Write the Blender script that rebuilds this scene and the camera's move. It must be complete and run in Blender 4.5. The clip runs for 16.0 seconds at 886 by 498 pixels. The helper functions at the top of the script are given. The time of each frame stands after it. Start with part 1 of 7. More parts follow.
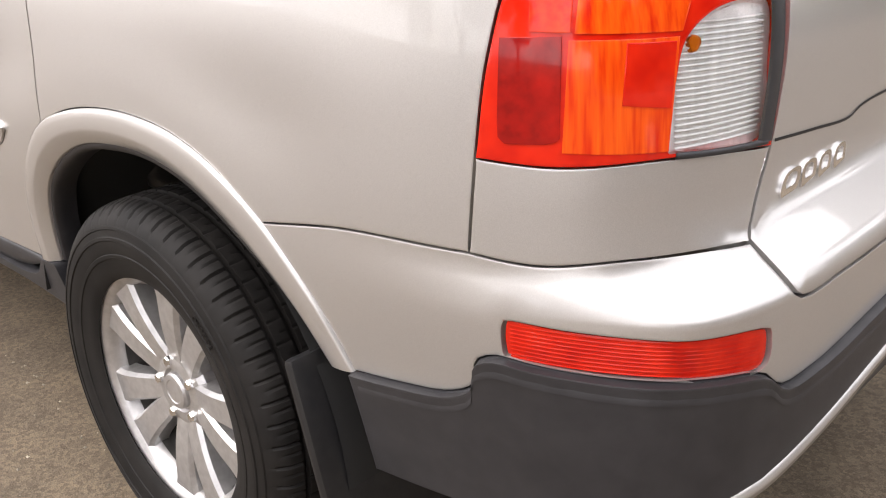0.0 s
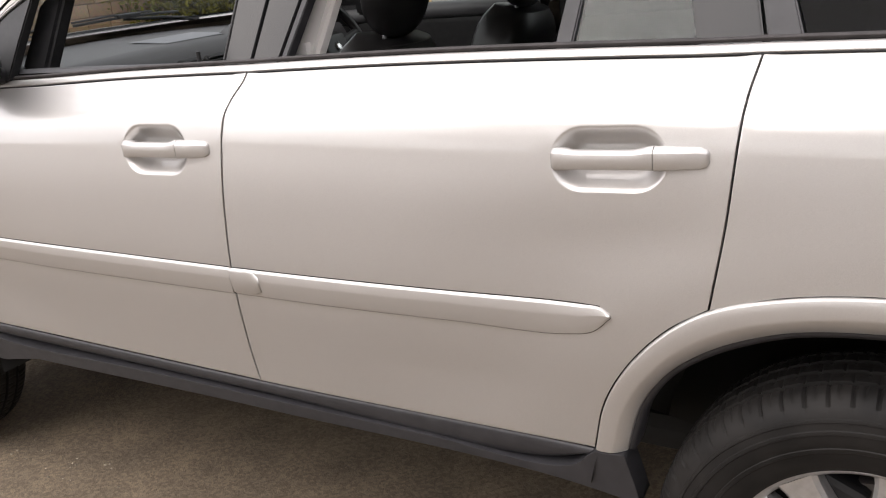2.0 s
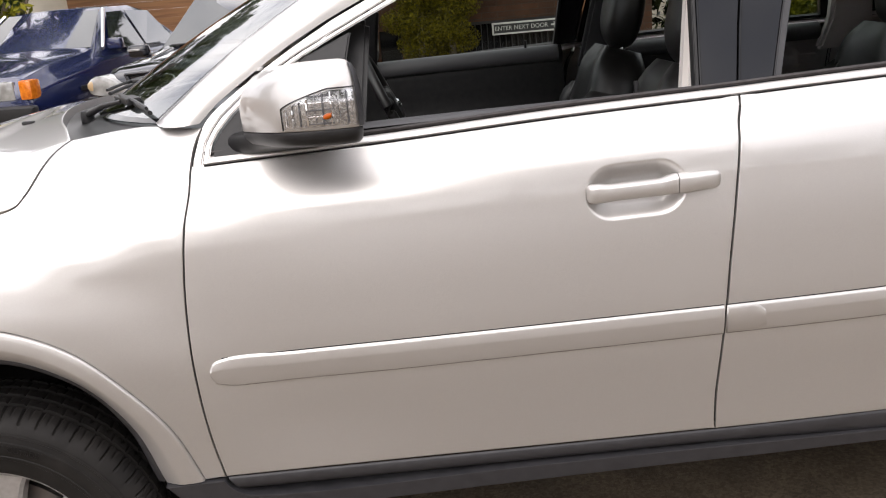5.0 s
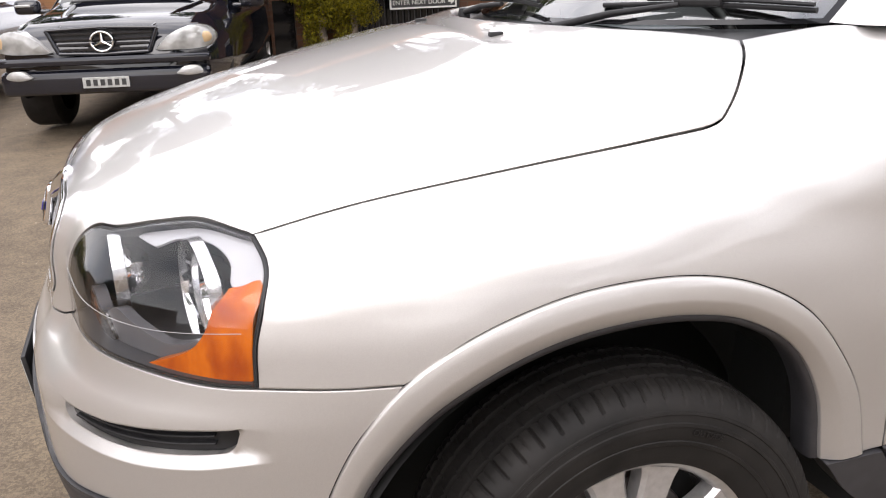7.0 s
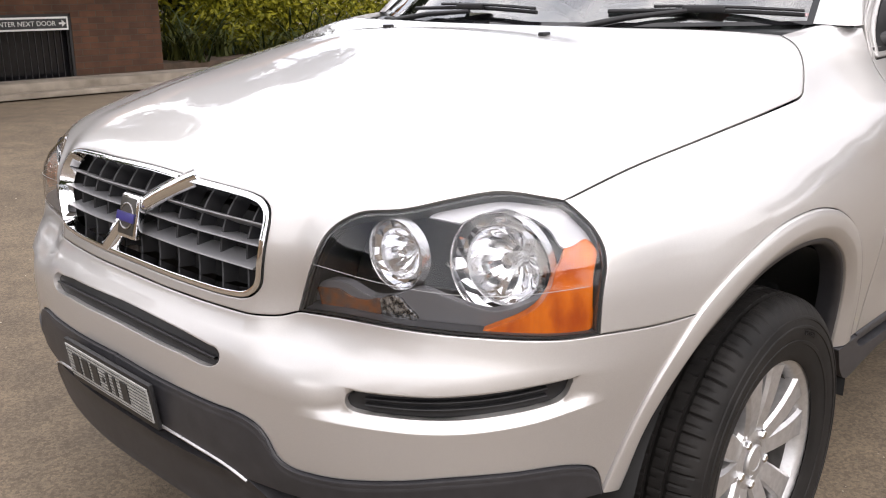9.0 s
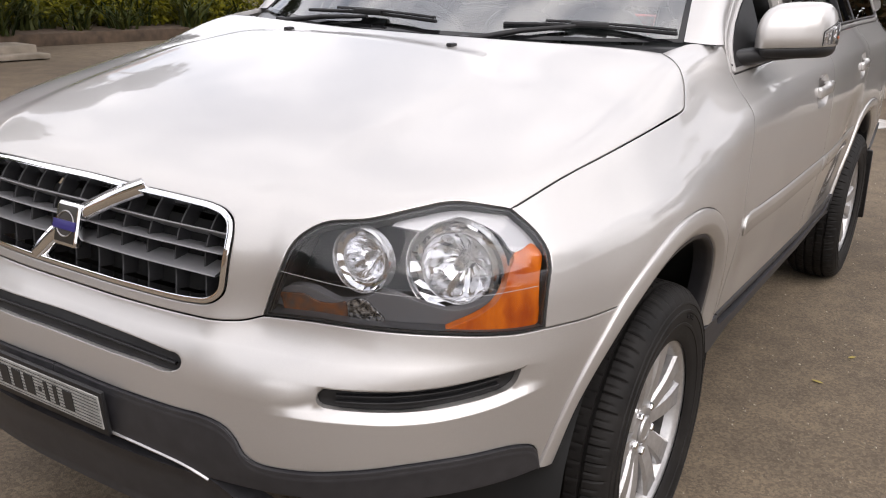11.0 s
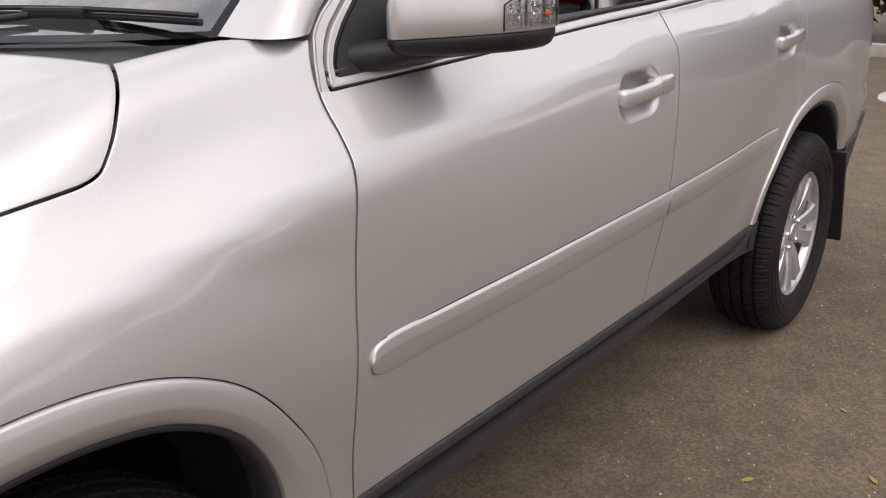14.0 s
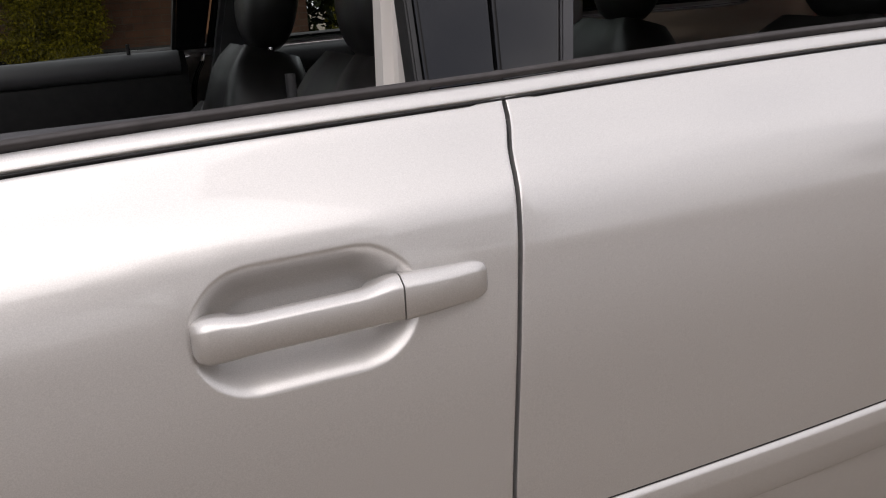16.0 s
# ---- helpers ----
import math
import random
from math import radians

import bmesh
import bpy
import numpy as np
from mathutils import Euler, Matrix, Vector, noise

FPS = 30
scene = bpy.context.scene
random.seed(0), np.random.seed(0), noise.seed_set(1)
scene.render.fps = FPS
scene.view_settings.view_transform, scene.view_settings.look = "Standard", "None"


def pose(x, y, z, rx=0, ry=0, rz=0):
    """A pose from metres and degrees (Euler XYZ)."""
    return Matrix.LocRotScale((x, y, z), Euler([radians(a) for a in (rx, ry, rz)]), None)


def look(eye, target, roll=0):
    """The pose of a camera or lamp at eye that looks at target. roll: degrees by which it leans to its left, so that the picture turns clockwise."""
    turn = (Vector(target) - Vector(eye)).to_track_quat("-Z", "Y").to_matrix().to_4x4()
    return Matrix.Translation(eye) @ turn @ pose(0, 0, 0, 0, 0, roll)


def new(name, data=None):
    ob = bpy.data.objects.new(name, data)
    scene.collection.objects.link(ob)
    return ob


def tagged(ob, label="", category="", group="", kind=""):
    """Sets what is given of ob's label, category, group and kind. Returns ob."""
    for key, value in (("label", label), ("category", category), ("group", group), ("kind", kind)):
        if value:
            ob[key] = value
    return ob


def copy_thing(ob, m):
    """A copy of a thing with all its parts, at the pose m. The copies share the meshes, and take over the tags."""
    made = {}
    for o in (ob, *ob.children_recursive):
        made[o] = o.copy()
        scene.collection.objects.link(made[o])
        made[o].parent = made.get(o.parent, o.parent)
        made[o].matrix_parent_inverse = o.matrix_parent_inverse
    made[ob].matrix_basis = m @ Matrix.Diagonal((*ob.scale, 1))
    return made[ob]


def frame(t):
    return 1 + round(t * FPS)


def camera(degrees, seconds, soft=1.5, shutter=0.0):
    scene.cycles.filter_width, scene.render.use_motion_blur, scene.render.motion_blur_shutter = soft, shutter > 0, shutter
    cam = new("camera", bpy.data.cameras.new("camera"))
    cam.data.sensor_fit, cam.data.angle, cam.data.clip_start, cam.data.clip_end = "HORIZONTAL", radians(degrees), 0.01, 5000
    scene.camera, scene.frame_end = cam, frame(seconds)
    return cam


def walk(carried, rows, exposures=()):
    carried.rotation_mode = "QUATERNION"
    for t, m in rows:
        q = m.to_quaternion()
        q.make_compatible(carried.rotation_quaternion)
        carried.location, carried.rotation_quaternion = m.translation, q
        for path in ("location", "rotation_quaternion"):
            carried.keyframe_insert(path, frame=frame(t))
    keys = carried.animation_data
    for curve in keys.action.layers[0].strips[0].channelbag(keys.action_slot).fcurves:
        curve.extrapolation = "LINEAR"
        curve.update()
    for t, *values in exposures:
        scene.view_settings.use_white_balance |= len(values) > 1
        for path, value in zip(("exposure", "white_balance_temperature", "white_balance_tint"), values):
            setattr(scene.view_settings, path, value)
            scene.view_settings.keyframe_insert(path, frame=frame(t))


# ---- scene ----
from mathutils import geometry

cam = camera(52.1, 16.0, soft=1.1)
PATH = [
    (0, (4.247, -1.582, 1.191), (2.946, -0.246, 0.466), -2.7),
    (0.3, (4.082, -1.689, 1.23), (2.767, -0.334, 0.572), -4.0),
    (0.5, (3.987, -1.771, 1.26), (2.673, -0.386, 0.666), -4.5),
    (1, (3.73, -2.054, 1.396), (2.529, -0.564, 0.813), -2.2),
    (1.5, (3.366, -2.21, 1.433), (2.271, -0.666, 0.788), -4.1),
    (2, (2.952, -2.297, 1.447), (1.955, -0.685, 0.808), -5.0),
    (2.5, (2.646, -2.436, 1.467), (1.728, -0.778, 0.828), -5.8),
    (3, (2.302, -2.557, 1.482), (1.508, -0.839, 0.836), -6.1),
    (3.2, (2.165, -2.615, 1.482), (1.42, -0.873, 0.845), -5.9),
    (5.3, (0.708, -2.646, 1.473), (0.845, -0.728, 0.923), -4.2),
    (5.5, (0.531, -2.608, 1.465), (0.701, -0.694, 0.912), -3.5),
    (6, (0.069, -2.53, 1.416), (0.392, -0.639, 0.85), -2.2),
    (6.5, (-0.286, -2.289, 1.421), (0.128, -0.424, 0.829), -3.5),
    (7, (-0.677, -2.046, 1.374), (-0.108, -0.224, 0.772), -1.9),
    (7.5, (-0.995, -1.942, 1.323), (-0.235, -0.218, 0.762), -0.3),
    (8, (-1.306, -1.845, 1.317), (-0.286, -0.216, 0.788), -0.5),
    (10.3, (-1.932, -1.432, 1.387), (-0.341, -0.378, 0.756), 2.3),
    (10.5, (-1.947, -1.445, 1.391), (-0.342, -0.406, 0.763), 2.4),
    (11, (-1.963, -1.483, 1.416), (-0.332, -0.489, 0.823), 2.6),
    (11.5, (-1.959, -1.571, 1.434), (-0.303, -0.6, 0.873), 2.8),
    (12, (-1.953, -1.661, 1.474), (-0.306, -0.666, 0.926), 2.3),
    (12.5, (-1.758, -1.721, 1.48), (-0.169, -0.663, 0.883), 1.5),
    (13, (-1.374, -1.744, 1.432), (0.215, -0.674, 0.856), 0.6),
    (13.5, (-0.902, -1.744, 1.402), (0.65, -0.66, 0.757), -0.1),
    (14, (-0.412, -1.792, 1.387), (1.084, -0.635, 0.738), -0.4),
    (14.5, (0.042, -1.813, 1.389), (1.47, -0.587, 0.713), 0.2),
    (15, (0.478, -1.773, 1.389), (1.813, -0.412, 0.787), -0.5),
    (15.5, (0.849, -1.765, 1.343), (1.856, -0.239, 0.826), -4.3),
    (16, (1.216, -1.645, 1.319), (1.93, 0.043, 0.817), -3.7),
]
walk(cam, [(t, look(eye, target, roll)) for t, eye, target, roll in PATH],
     [(0, 1.0, 6550, 15), (1, .70, 6550, 15), (3, .64, 6550, 15), (5.5, .58, 6480, 15), (7, .82, 6430, 15.5), (8, .84, 6420, 15.5), (10.5, .35, 6420, 15), (12.2, .22, 6420, 15.5), (13.5, .09, 6450, 16), (14.5, .10, 6480, 16), (15, .10, 6470, 16), (16, -.05, 6430, 16)])

# ---- world, sun and light ----
SUN_UP, SUN_TURN = radians(47), radians(200)
world = bpy.data.worlds.new("overcast_sky")
scene.world = world
world.use_nodes = True
wn, wl = world.node_tree.nodes, world.node_tree.links
wn.clear()
sky = wn.new("ShaderNodeTexSky")
sky.sky_type, sky.sun_disc, sky.sun_elevation, sky.sun_rotation = "NISHITA", False, SUN_UP, SUN_TURN
sky.dust_density, sky.air_density = 2.0, 1.0
cloud = wn.new("ShaderNodeTexNoise")
cloud.inputs["Scale"].default_value, cloud.inputs["Detail"].default_value, cloud.inputs["Roughness"].default_value = 2.6, 7.0, 0.55
cover = wn.new("ShaderNodeValToRGB")
cover.color_ramp.elements[0].position, cover.color_ramp.elements[1].position = 0.33, 0.50
cover.color_ramp.elements[0].color = (0.42, 0.42, 0.42, 1)
veil = wn.new("ShaderNodeMix")
veil.data_type = "RGBA"
back = wn.new("ShaderNodeBackground")
back.inputs["Strength"].default_value = 0.12
sky_out = wn.new("ShaderNodeOutputWorld")
wl.new(cloud.outputs["Fac"], cover.inputs["Fac"])
shade_tex, shade_ramp = wn.new("ShaderNodeTexNoise"), wn.new("ShaderNodeValToRGB")
shade_tex.inputs["Scale"].default_value, shade_tex.inputs["Detail"].default_value = 6.5, 6.0
shade_ramp.color_ramp.elements[0].position, shade_ramp.color_ramp.elements[1].position = 0.36, 0.62
shade_ramp.color_ramp.elements[0].color, shade_ramp.color_ramp.elements[1].color = (8.0, 8.2, 8.6, 1), (14.0, 13.8, 13.5, 1)
wl.new(shade_tex.outputs["Fac"], shade_ramp.inputs["Fac"])
wl.new(shade_ramp.outputs["Color"], veil.inputs["B"])
wl.new(cover.outputs["Color"], veil.inputs["Factor"])
wl.new(sky.outputs["Color"], veil.inputs["A"])
wl.new(veil.outputs["Result"], back.inputs["Color"])
wl.new(back.outputs["Background"], sky_out.inputs["Surface"])

sun = new("sun", bpy.data.lights.new("sun", "SUN"))
sun.data.energy, sun.data.angle, sun.data.color = 1.5, radians(60), (1.0, 0.955, 0.89)
sun.matrix_world = look((0, 0, 12), (math.sin(SUN_TURN) * -5 * 0.6, math.cos(SUN_TURN) * -5 * 0.6, 12 - 5 * math.tan(SUN_UP) * 0.6))

# ---- materials ----
def principled(name, color, rough=0.5, metal=0.0, coat=0.0, spec=0.5):
    m = bpy.data.materials.new(name)
    m.use_nodes = True
    b = m.node_tree.nodes["Principled BSDF"]
    b.inputs["Base Color"].default_value = (*color, 1)
    b.inputs["Roughness"].default_value, b.inputs["Metallic"].default_value = rough, metal
    b.inputs["Coat Weight"].default_value, b.inputs["Coat Roughness"].default_value = coat, 0.04
    b.inputs["Specular IOR Level"].default_value = spec
    return m


def add_noise(m, scale, low, high, detail=4.0, stretch=None, at=(0.3, 0.7), socket="Base Color", coords="Object"):
    """Lets noise run between two colours, or two values, on a socket of the material's surface."""
    n, l = m.node_tree.nodes, m.node_tree.links
    tc, mp, tex, ramp = (n.new(k) for k in ("ShaderNodeTexCoord", "ShaderNodeMapping", "ShaderNodeTexNoise", "ShaderNodeValToRGB"))
    l.new(tc.outputs[coords], mp.inputs["Vector"])
    if stretch:
        mp.inputs["Scale"].default_value = stretch
    l.new(mp.outputs["Vector"], tex.inputs["Vector"])
    tex.inputs["Scale"].default_value, tex.inputs["Detail"].default_value = scale, detail
    l.new(tex.outputs["Fac"], ramp.inputs["Fac"])
    ramp.color_ramp.elements[0].position, ramp.color_ramp.elements[1].position = at
    c = lambda v: (*v, 1) if isinstance(v, tuple) else (v, v, v, 1)
    ramp.color_ramp.elements[0].color, ramp.color_ramp.elements[1].color = c(low), c(high)
    l.new(ramp.outputs["Color"], n["Principled BSDF"].inputs[socket])
    return m


def add_bump(m, scale, strength, distance=0.002, detail=6.0, stretch=None):
    n, l = m.node_tree.nodes, m.node_tree.links
    tc, mp, tex, bump = (n.new(k) for k in ("ShaderNodeTexCoord", "ShaderNodeMapping", "ShaderNodeTexNoise", "ShaderNodeBump"))
    l.new(tc.outputs["Object"], mp.inputs["Vector"])
    if stretch:
        mp.inputs["Scale"].default_value = stretch
    l.new(mp.outputs["Vector"], tex.inputs["Vector"])
    tex.inputs["Scale"].default_value, tex.inputs["Detail"].default_value = scale, detail
    bump.inputs["Strength"].default_value, bump.inputs["Distance"].default_value = strength, distance
    l.new(tex.outputs["Fac"], bump.inputs["Height"])
    l.new(bump.outputs["Normal"], n["Principled BSDF"].inputs["Normal"])
    return m


def glass(name, color=(1, 1, 1), rough=0.0, ior=1.45, alpha=None):
    """Thin clear sheet: mostly see-through, with a mirror gloss by Fresnel."""
    m = bpy.data.materials.new(name)
    m.use_nodes = True
    n, l = m.node_tree.nodes, m.node_tree.links
    n.clear()
    out, mix, face, tr, gl = (n.new(k) for k in ("ShaderNodeOutputMaterial", "ShaderNodeMixShader", "ShaderNodeLayerWeight", "ShaderNodeBsdfTransparent", "ShaderNodeBsdfGlossy"))
    steep, share = n.new("ShaderNodeMath"), n.new("ShaderNodeMath")
    steep.operation, steep.inputs[1].default_value = "POWER", 4.6
    low = ((ior - 1) / (ior + 1))**2
    share.operation, share.inputs[1].default_value, share.inputs[2].default_value = "MULTIPLY_ADD", 1 - low, low
    l.new(face.outputs["Facing"], steep.inputs[0])
    l.new(steep.outputs[0], share.inputs[0])
    tr.inputs["Color"].default_value = (*color, 1)
    gl.inputs["Roughness"].default_value = rough
    l.new(share.outputs[0], mix.inputs["Fac"])
    l.new(tr.outputs["BSDF"], mix.inputs[1])
    l.new(gl.outputs["BSDF"], mix.inputs[2])
    l.new(mix.outputs["Shader"], out.inputs["Surface"])
    return m


SILVER = principled("silver_paint", (0.545, 0.527, 0.51), 0.42, 0.70, 1.0)
SILVER.node_tree.nodes["Principled BSDF"].inputs["Coat IOR"].default_value = 1.5
SILVER.node_tree.nodes["Principled BSDF"].inputs["Coat Roughness"].default_value = 0.03
add_noise(SILVER, 900, (0.505, 0.488, 0.472), (0.585, 0.566, 0.548), 2.0)
CLADDING = add_bump(add_noise(principled("grey_plastic", (0.026, 0.0255, 0.028), 0.48), 30, (0.021, 0.0205, 0.023), (0.032, 0.031, 0.034)), 700, 0.12, 0.001)
BLACK = add_noise(principled("black_plastic", (0.013, 0.013, 0.014), 0.45, spec=.35), 40, (0.010, 0.010, 0.011), (0.018, 0.0175, 0.018))
GLOSS_BLACK = principled("gloss_black", (0.008, 0.008, 0.009), 0.06, 0.0, .10, .35)
RUBBER = add_bump(add_noise(principled("tyre_rubber", (0.011, 0.0100, 0.0095), 0.62, spec=.20), 14, (0.0072, 0.0066, 0.0063), (0.0165, 0.0148, 0.0136), 6.0), 260, 0.15, 0.001)
ALLOY = add_noise(principled("alloy", (0.50, 0.49, 0.485), 0.34, 0.72, .3), 60, (0.44, 0.43, 0.425), (0.55, 0.54, 0.535), 3.0)
CHROME = principled("chrome", (0.86, 0.86, 0.87), 0.07, 1.0)
# near-black for the real liners and for sheets standing in for deep shade
DARK_VOID = principled("liner_and_void_black", (0.012, 0.012, 0.012), 0.85)
GRILLE_GREY = principled("grille_grey", (0.028, 0.028, 0.030), 0.45, 0.0)
CLEAR = glass("clear_lens", (0.96, 0.96, 0.97), 0.01, 1.62)
WINDOW = glass("window_glass", (0.60, 0.65, 0.62), 0.0, 1.5)
SCREEN_GLASS = glass("windscreen_glass", (0.70, 0.75, 0.74), 0.0, 3.5)
TINTED = glass("tinted_glass", (0.06, 0.065, 0.065), 0.0, 1.18)
RED_LENS = add_noise(principled("red_lens", (0.60, 0.012, 0.004), 0.10, 0.0, .25, .3), 26, (0.50, 0.009, 0.003), (0.70, 0.022, 0.005), 2.0)
RED_DEEP = add_noise(principled("deep_red_lens", (0.30, 0.005, 0.003), 0.08, 0.0, .3, .3), 40, (0.22, 0.004, 0.003), (0.40, 0.008, 0.004), 3.0)
RED_BRIGHT = add_noise(principled("bright_red_lens", (0.75, 0.03, 0.004), 0.10, 0.0, .25, .3), 60, (0.62, 0.012, 0.003), (0.85, 0.060, 0.006), 3.0)
REVERSE_SILVER = add_noise(principled("reversing_silver", (.85, .85, .83), .35, .15), 90, (.74, .74, .72), (.92, .92, .90), 3.0, (1, 1, .15))
ORANGE_GLOW = add_noise(principled("orange_lens", (0.85, 0.10, 0.008), 0.10, 0.0, .25, .3), 110, (0.62, 0.018, 0.003), (0.92, 0.125, 0.006), 3.0, (1, 1, .07), (.30, .74))
AMBER = add_noise(principled("amber_lens", (.42, .075, .0), .30, 0.0, .0, .3), 30, (.29, .042, .0), (.58, .140, .0), 3.0, (1, 1, .5))
LEATHER = add_bump(add_noise(principled("black_leather", (0.014, 0.0135, 0.0135), 0.36), 22, (0.011, 0.0105, 0.0105), (0.019, 0.018, 0.018)), 320, 0.25, 0.001)
BEIGE = principled("pillar_trim", (0.56, 0.53, 0.50), 0.7)
DASH = add_bump(principled("dashboard_plastic", (0.07, 0.07, 0.074), 0.55), 500, 0.2, 0.001)

# ---- car body surface ----
def spline(xs, ys):
    """A smooth curve through the given knots, straight beyond them."""
    xs, ys = np.asarray(xs, float), np.asarray(ys, float)
    h = np.diff(xs)
    d = np.diff(ys) / h
    m = np.zeros(len(xs))
    m[1:-1] = np.where(d[:-1] * d[1:] > 0, (d[:-1] * h[1:] + d[1:] * h[:-1]) / (h[:-1] + h[1:]), 0)
    m[0], m[-1] = d[0], d[-1]

    def at(x):
        x = np.asarray(x, float)
        i = np.clip(np.searchsorted(xs, x) - 1, 0, len(h) - 1)
        t = (x - xs[i]) / h[i]
        tc = np.clip(t, 0, 1)
        a = (2 * tc**3 - 3 * tc**2 + 1) * ys[i] + (tc**3 - 2 * tc**2 + tc) * h[i] * m[i]
        b = (-2 * tc**3 + 3 * tc**2) * ys[i + 1] + (tc**3 - tc**2) * h[i] * m[i + 1]
        return a + b + np.where(t < 0, t * h[i] * m[i], 0) + np.where(t > 1, (t - 1) * h[i] * m[i + 1], 0)

    return at


def smax(a, b, k):
    h = np.maximum(k - np.abs(a - b), 0) / k
    return np.maximum(a, b) + h * h * h * k / 6


HALF = spline((.16, .30, .42, .52, .62, .72, .82, .92, 1.00, 1.06, 1.12, 1.15, 1.18, 1.21, 1.25, 1.32, 1.42),
              (.80, .86, .88, .895, .911, .928, .9385, .940, .9385, .934, .926, .916, .892, .865, .838, .812, .790))
PLAN = spline((-.6, 0, .5, 1.0, 1.45, 1.6, 2.0, 2.43, 2.6, 3.0, 3.6), (.0135, .008, .001, .004, .0055, .0052, -.004, -.017, -.023, -.022, -.019))
NOSE = spline((.18, .30, .45, .60, .70, .745, .785, .82, .90, 1.00, 1.10), (.86, .905, .945, .969, .969, .959, .934, .924, .921, .902, .88))
TAIL = spline((.20, .32, .45, .60, .70, .745, .756, .763, .785, .800, .82, .90, 1.10, 1.25, 1.6), (1.24, 1.32, 1.37, 1.385, 1.386, 1.386, 1.382, 1.372, 1.336, 1.314, 1.308, 1.304, 1.285, 1.23, 1.0))
DROP = spline((-.95, -.56, .16, .54, 1.0, 1.6, 2.7, 3.8), (.275, .222, .135, .062, .025, 0, -.012, -.02))
HOOD = spline((-.95, -.90, -.85, -.75, -.60, -.30, .0, .30, .60), (.93, .985, 1.022, 1.066, 1.112, 1.183, 1.243, 1.29, 1.33))


def step(a, b, x):
    t = np.clip((x - a) / (b - a), 0, 1)
    return t * t * (3 - 2 * t)


def side_field(x, y, z):
    ay = np.sqrt(y * y + 1e-8)
    zz = z + DROP(x) * step(.70, 1.0, z)
    w = HALF(zz) + PLAN(np.clip(x, -.6, 3.6))
    for cx in (0, 2.857):
        r = np.sqrt((x - cx)**2 + (z - .362)**2)
        w = w - .0065 * step(.575, .73, r) * step(1.05, .73, r) * step(.50, .65, z) * step(1.08, .92, z) * step(-.55, -.35, x) * step(3.55, 3.30, x)
    back = .012 * step(.52, .30, ay) * step(.62, .80, z) + .006 * step(1.0, .86, z) * step(.10, .38, ay) * step(.60, .38, ay) + .032 * step(.34, .46, ay) * step(.72, .48, ay) * step(.70, .81, z)
    front, rear = np.maximum(.05 - x, 0) / (NOSE(z) + .05 - back), np.maximum(x - 2.5, 0) / TAIL(z)
    f = w * ((front**3.1 + (ay / w)**3.1)**(1 / 3.1) - 1)
    r = w * ((rear**8 + (ay / w)**8)**.125 - 1)
    body = np.where(x < 1.2, f, r)
    cut = (x - 3.655) * .47 + (ay - .885) * .883 + (z - .85) * .05
    return np.where(x > 2.9, smax(body, cut, .030), body)


def hood_top(x, y):
    ay = np.abs(y)
    swell = .0085 * step(.515, .425, ay - .06 * (x + .5) + .10 * step(-.22, -.02, x)) * step(-.9, -.55, x) * step(.005, -.065, x)
    fall = 1 - .42 * step(-.05, .26, x)
    return HOOD(x) - (.075 * (ay / .8)**2 + .02 * (ay / .8)**6) * fall + swell - .0035 + .10 * step(.50, .90, x)


def field(x, y, z):
    """Below zero inside the car's lower body, above it outside."""
    return smax(side_field(x, y, z), z - hood_top(x, y), .10)


# ---- sheet-metal panels laid on the body surface ----
# Each view casts rays from inside the car; a panel's outline lives in two flat coordinates, about in metres.
def rays(view, u, v):
    u, v = np.asarray(u, float), np.asarray(v, float)
    o = np.zeros_like(u)
    if view == "side":
        return np.stack((u, o, o + .6), -1), np.stack((o, -np.cos(v / .9), np.sin(v / .9)), -1)
    if view == "front":
        return np.stack((o - .3, o, v), -1), np.stack((-np.cos(u / .65), -np.sin(u / .65), o), -1)
    if view == "rear":
        return np.stack((o + 3.2, o, v), -1), np.stack((np.cos(u / .7), -np.sin(u / .7), o), -1)
    return np.stack((o - .3, u, o + .7), -1), np.stack((-np.cos(v / .55), o, np.sin(v / .55)), -1)


def flat(view, p):
    p = np.asarray(p, float)
    x, y, z = p[..., 0], p[..., 1], p[..., 2]
    if view == "side":
        return np.stack((x, .9 * np.arctan2(z - .6, -y)), -1)
    if view == "front":
        return np.stack((.65 * np.arctan2(-y, -.3 - x), z), -1)
    if view == "rear":
        return np.stack((.7 * np.arctan2(-y, x - 3.2), z), -1)
    return np.stack((y, .55 * np.arctan2(z - .7, -.3 - x)), -1)


def lay(view, uv, surface=None):
    """Points of the surface under flat coordinates."""
    f = surface or field
    o, d = rays(view, uv[:, 0], uv[:, 1])
    s = np.linspace(1.25, .12, 90)
    p = o[:, None] + s[None, :, None] * d[:, None]
    val = f(p[..., 0], p[..., 1], p[..., 2])
    inside = val < 0
    k = np.clip(np.argmax(inside, 1), 1, 89)
    out, inn = s[k - 1], s[k]
    for _ in range(26):
        mid = (out + inn) / 2
        q = o + mid[:, None] * d
        neg = f(q[:, 0], q[:, 1], q[:, 2]) < 0
        inn, out = np.where(neg, mid, inn), np.where(neg, out, mid)
    return o + inn[:, None] * d


def slope(p, f=None):
    f, e = f or field, 6e-4
    g = np.stack([f(*(p + e * a).T) - f(*(p - e * a).T) for a in np.eye(3)], -1)
    return g / np.maximum(np.linalg.norm(g, axis=1), 1e-9)[:, None]


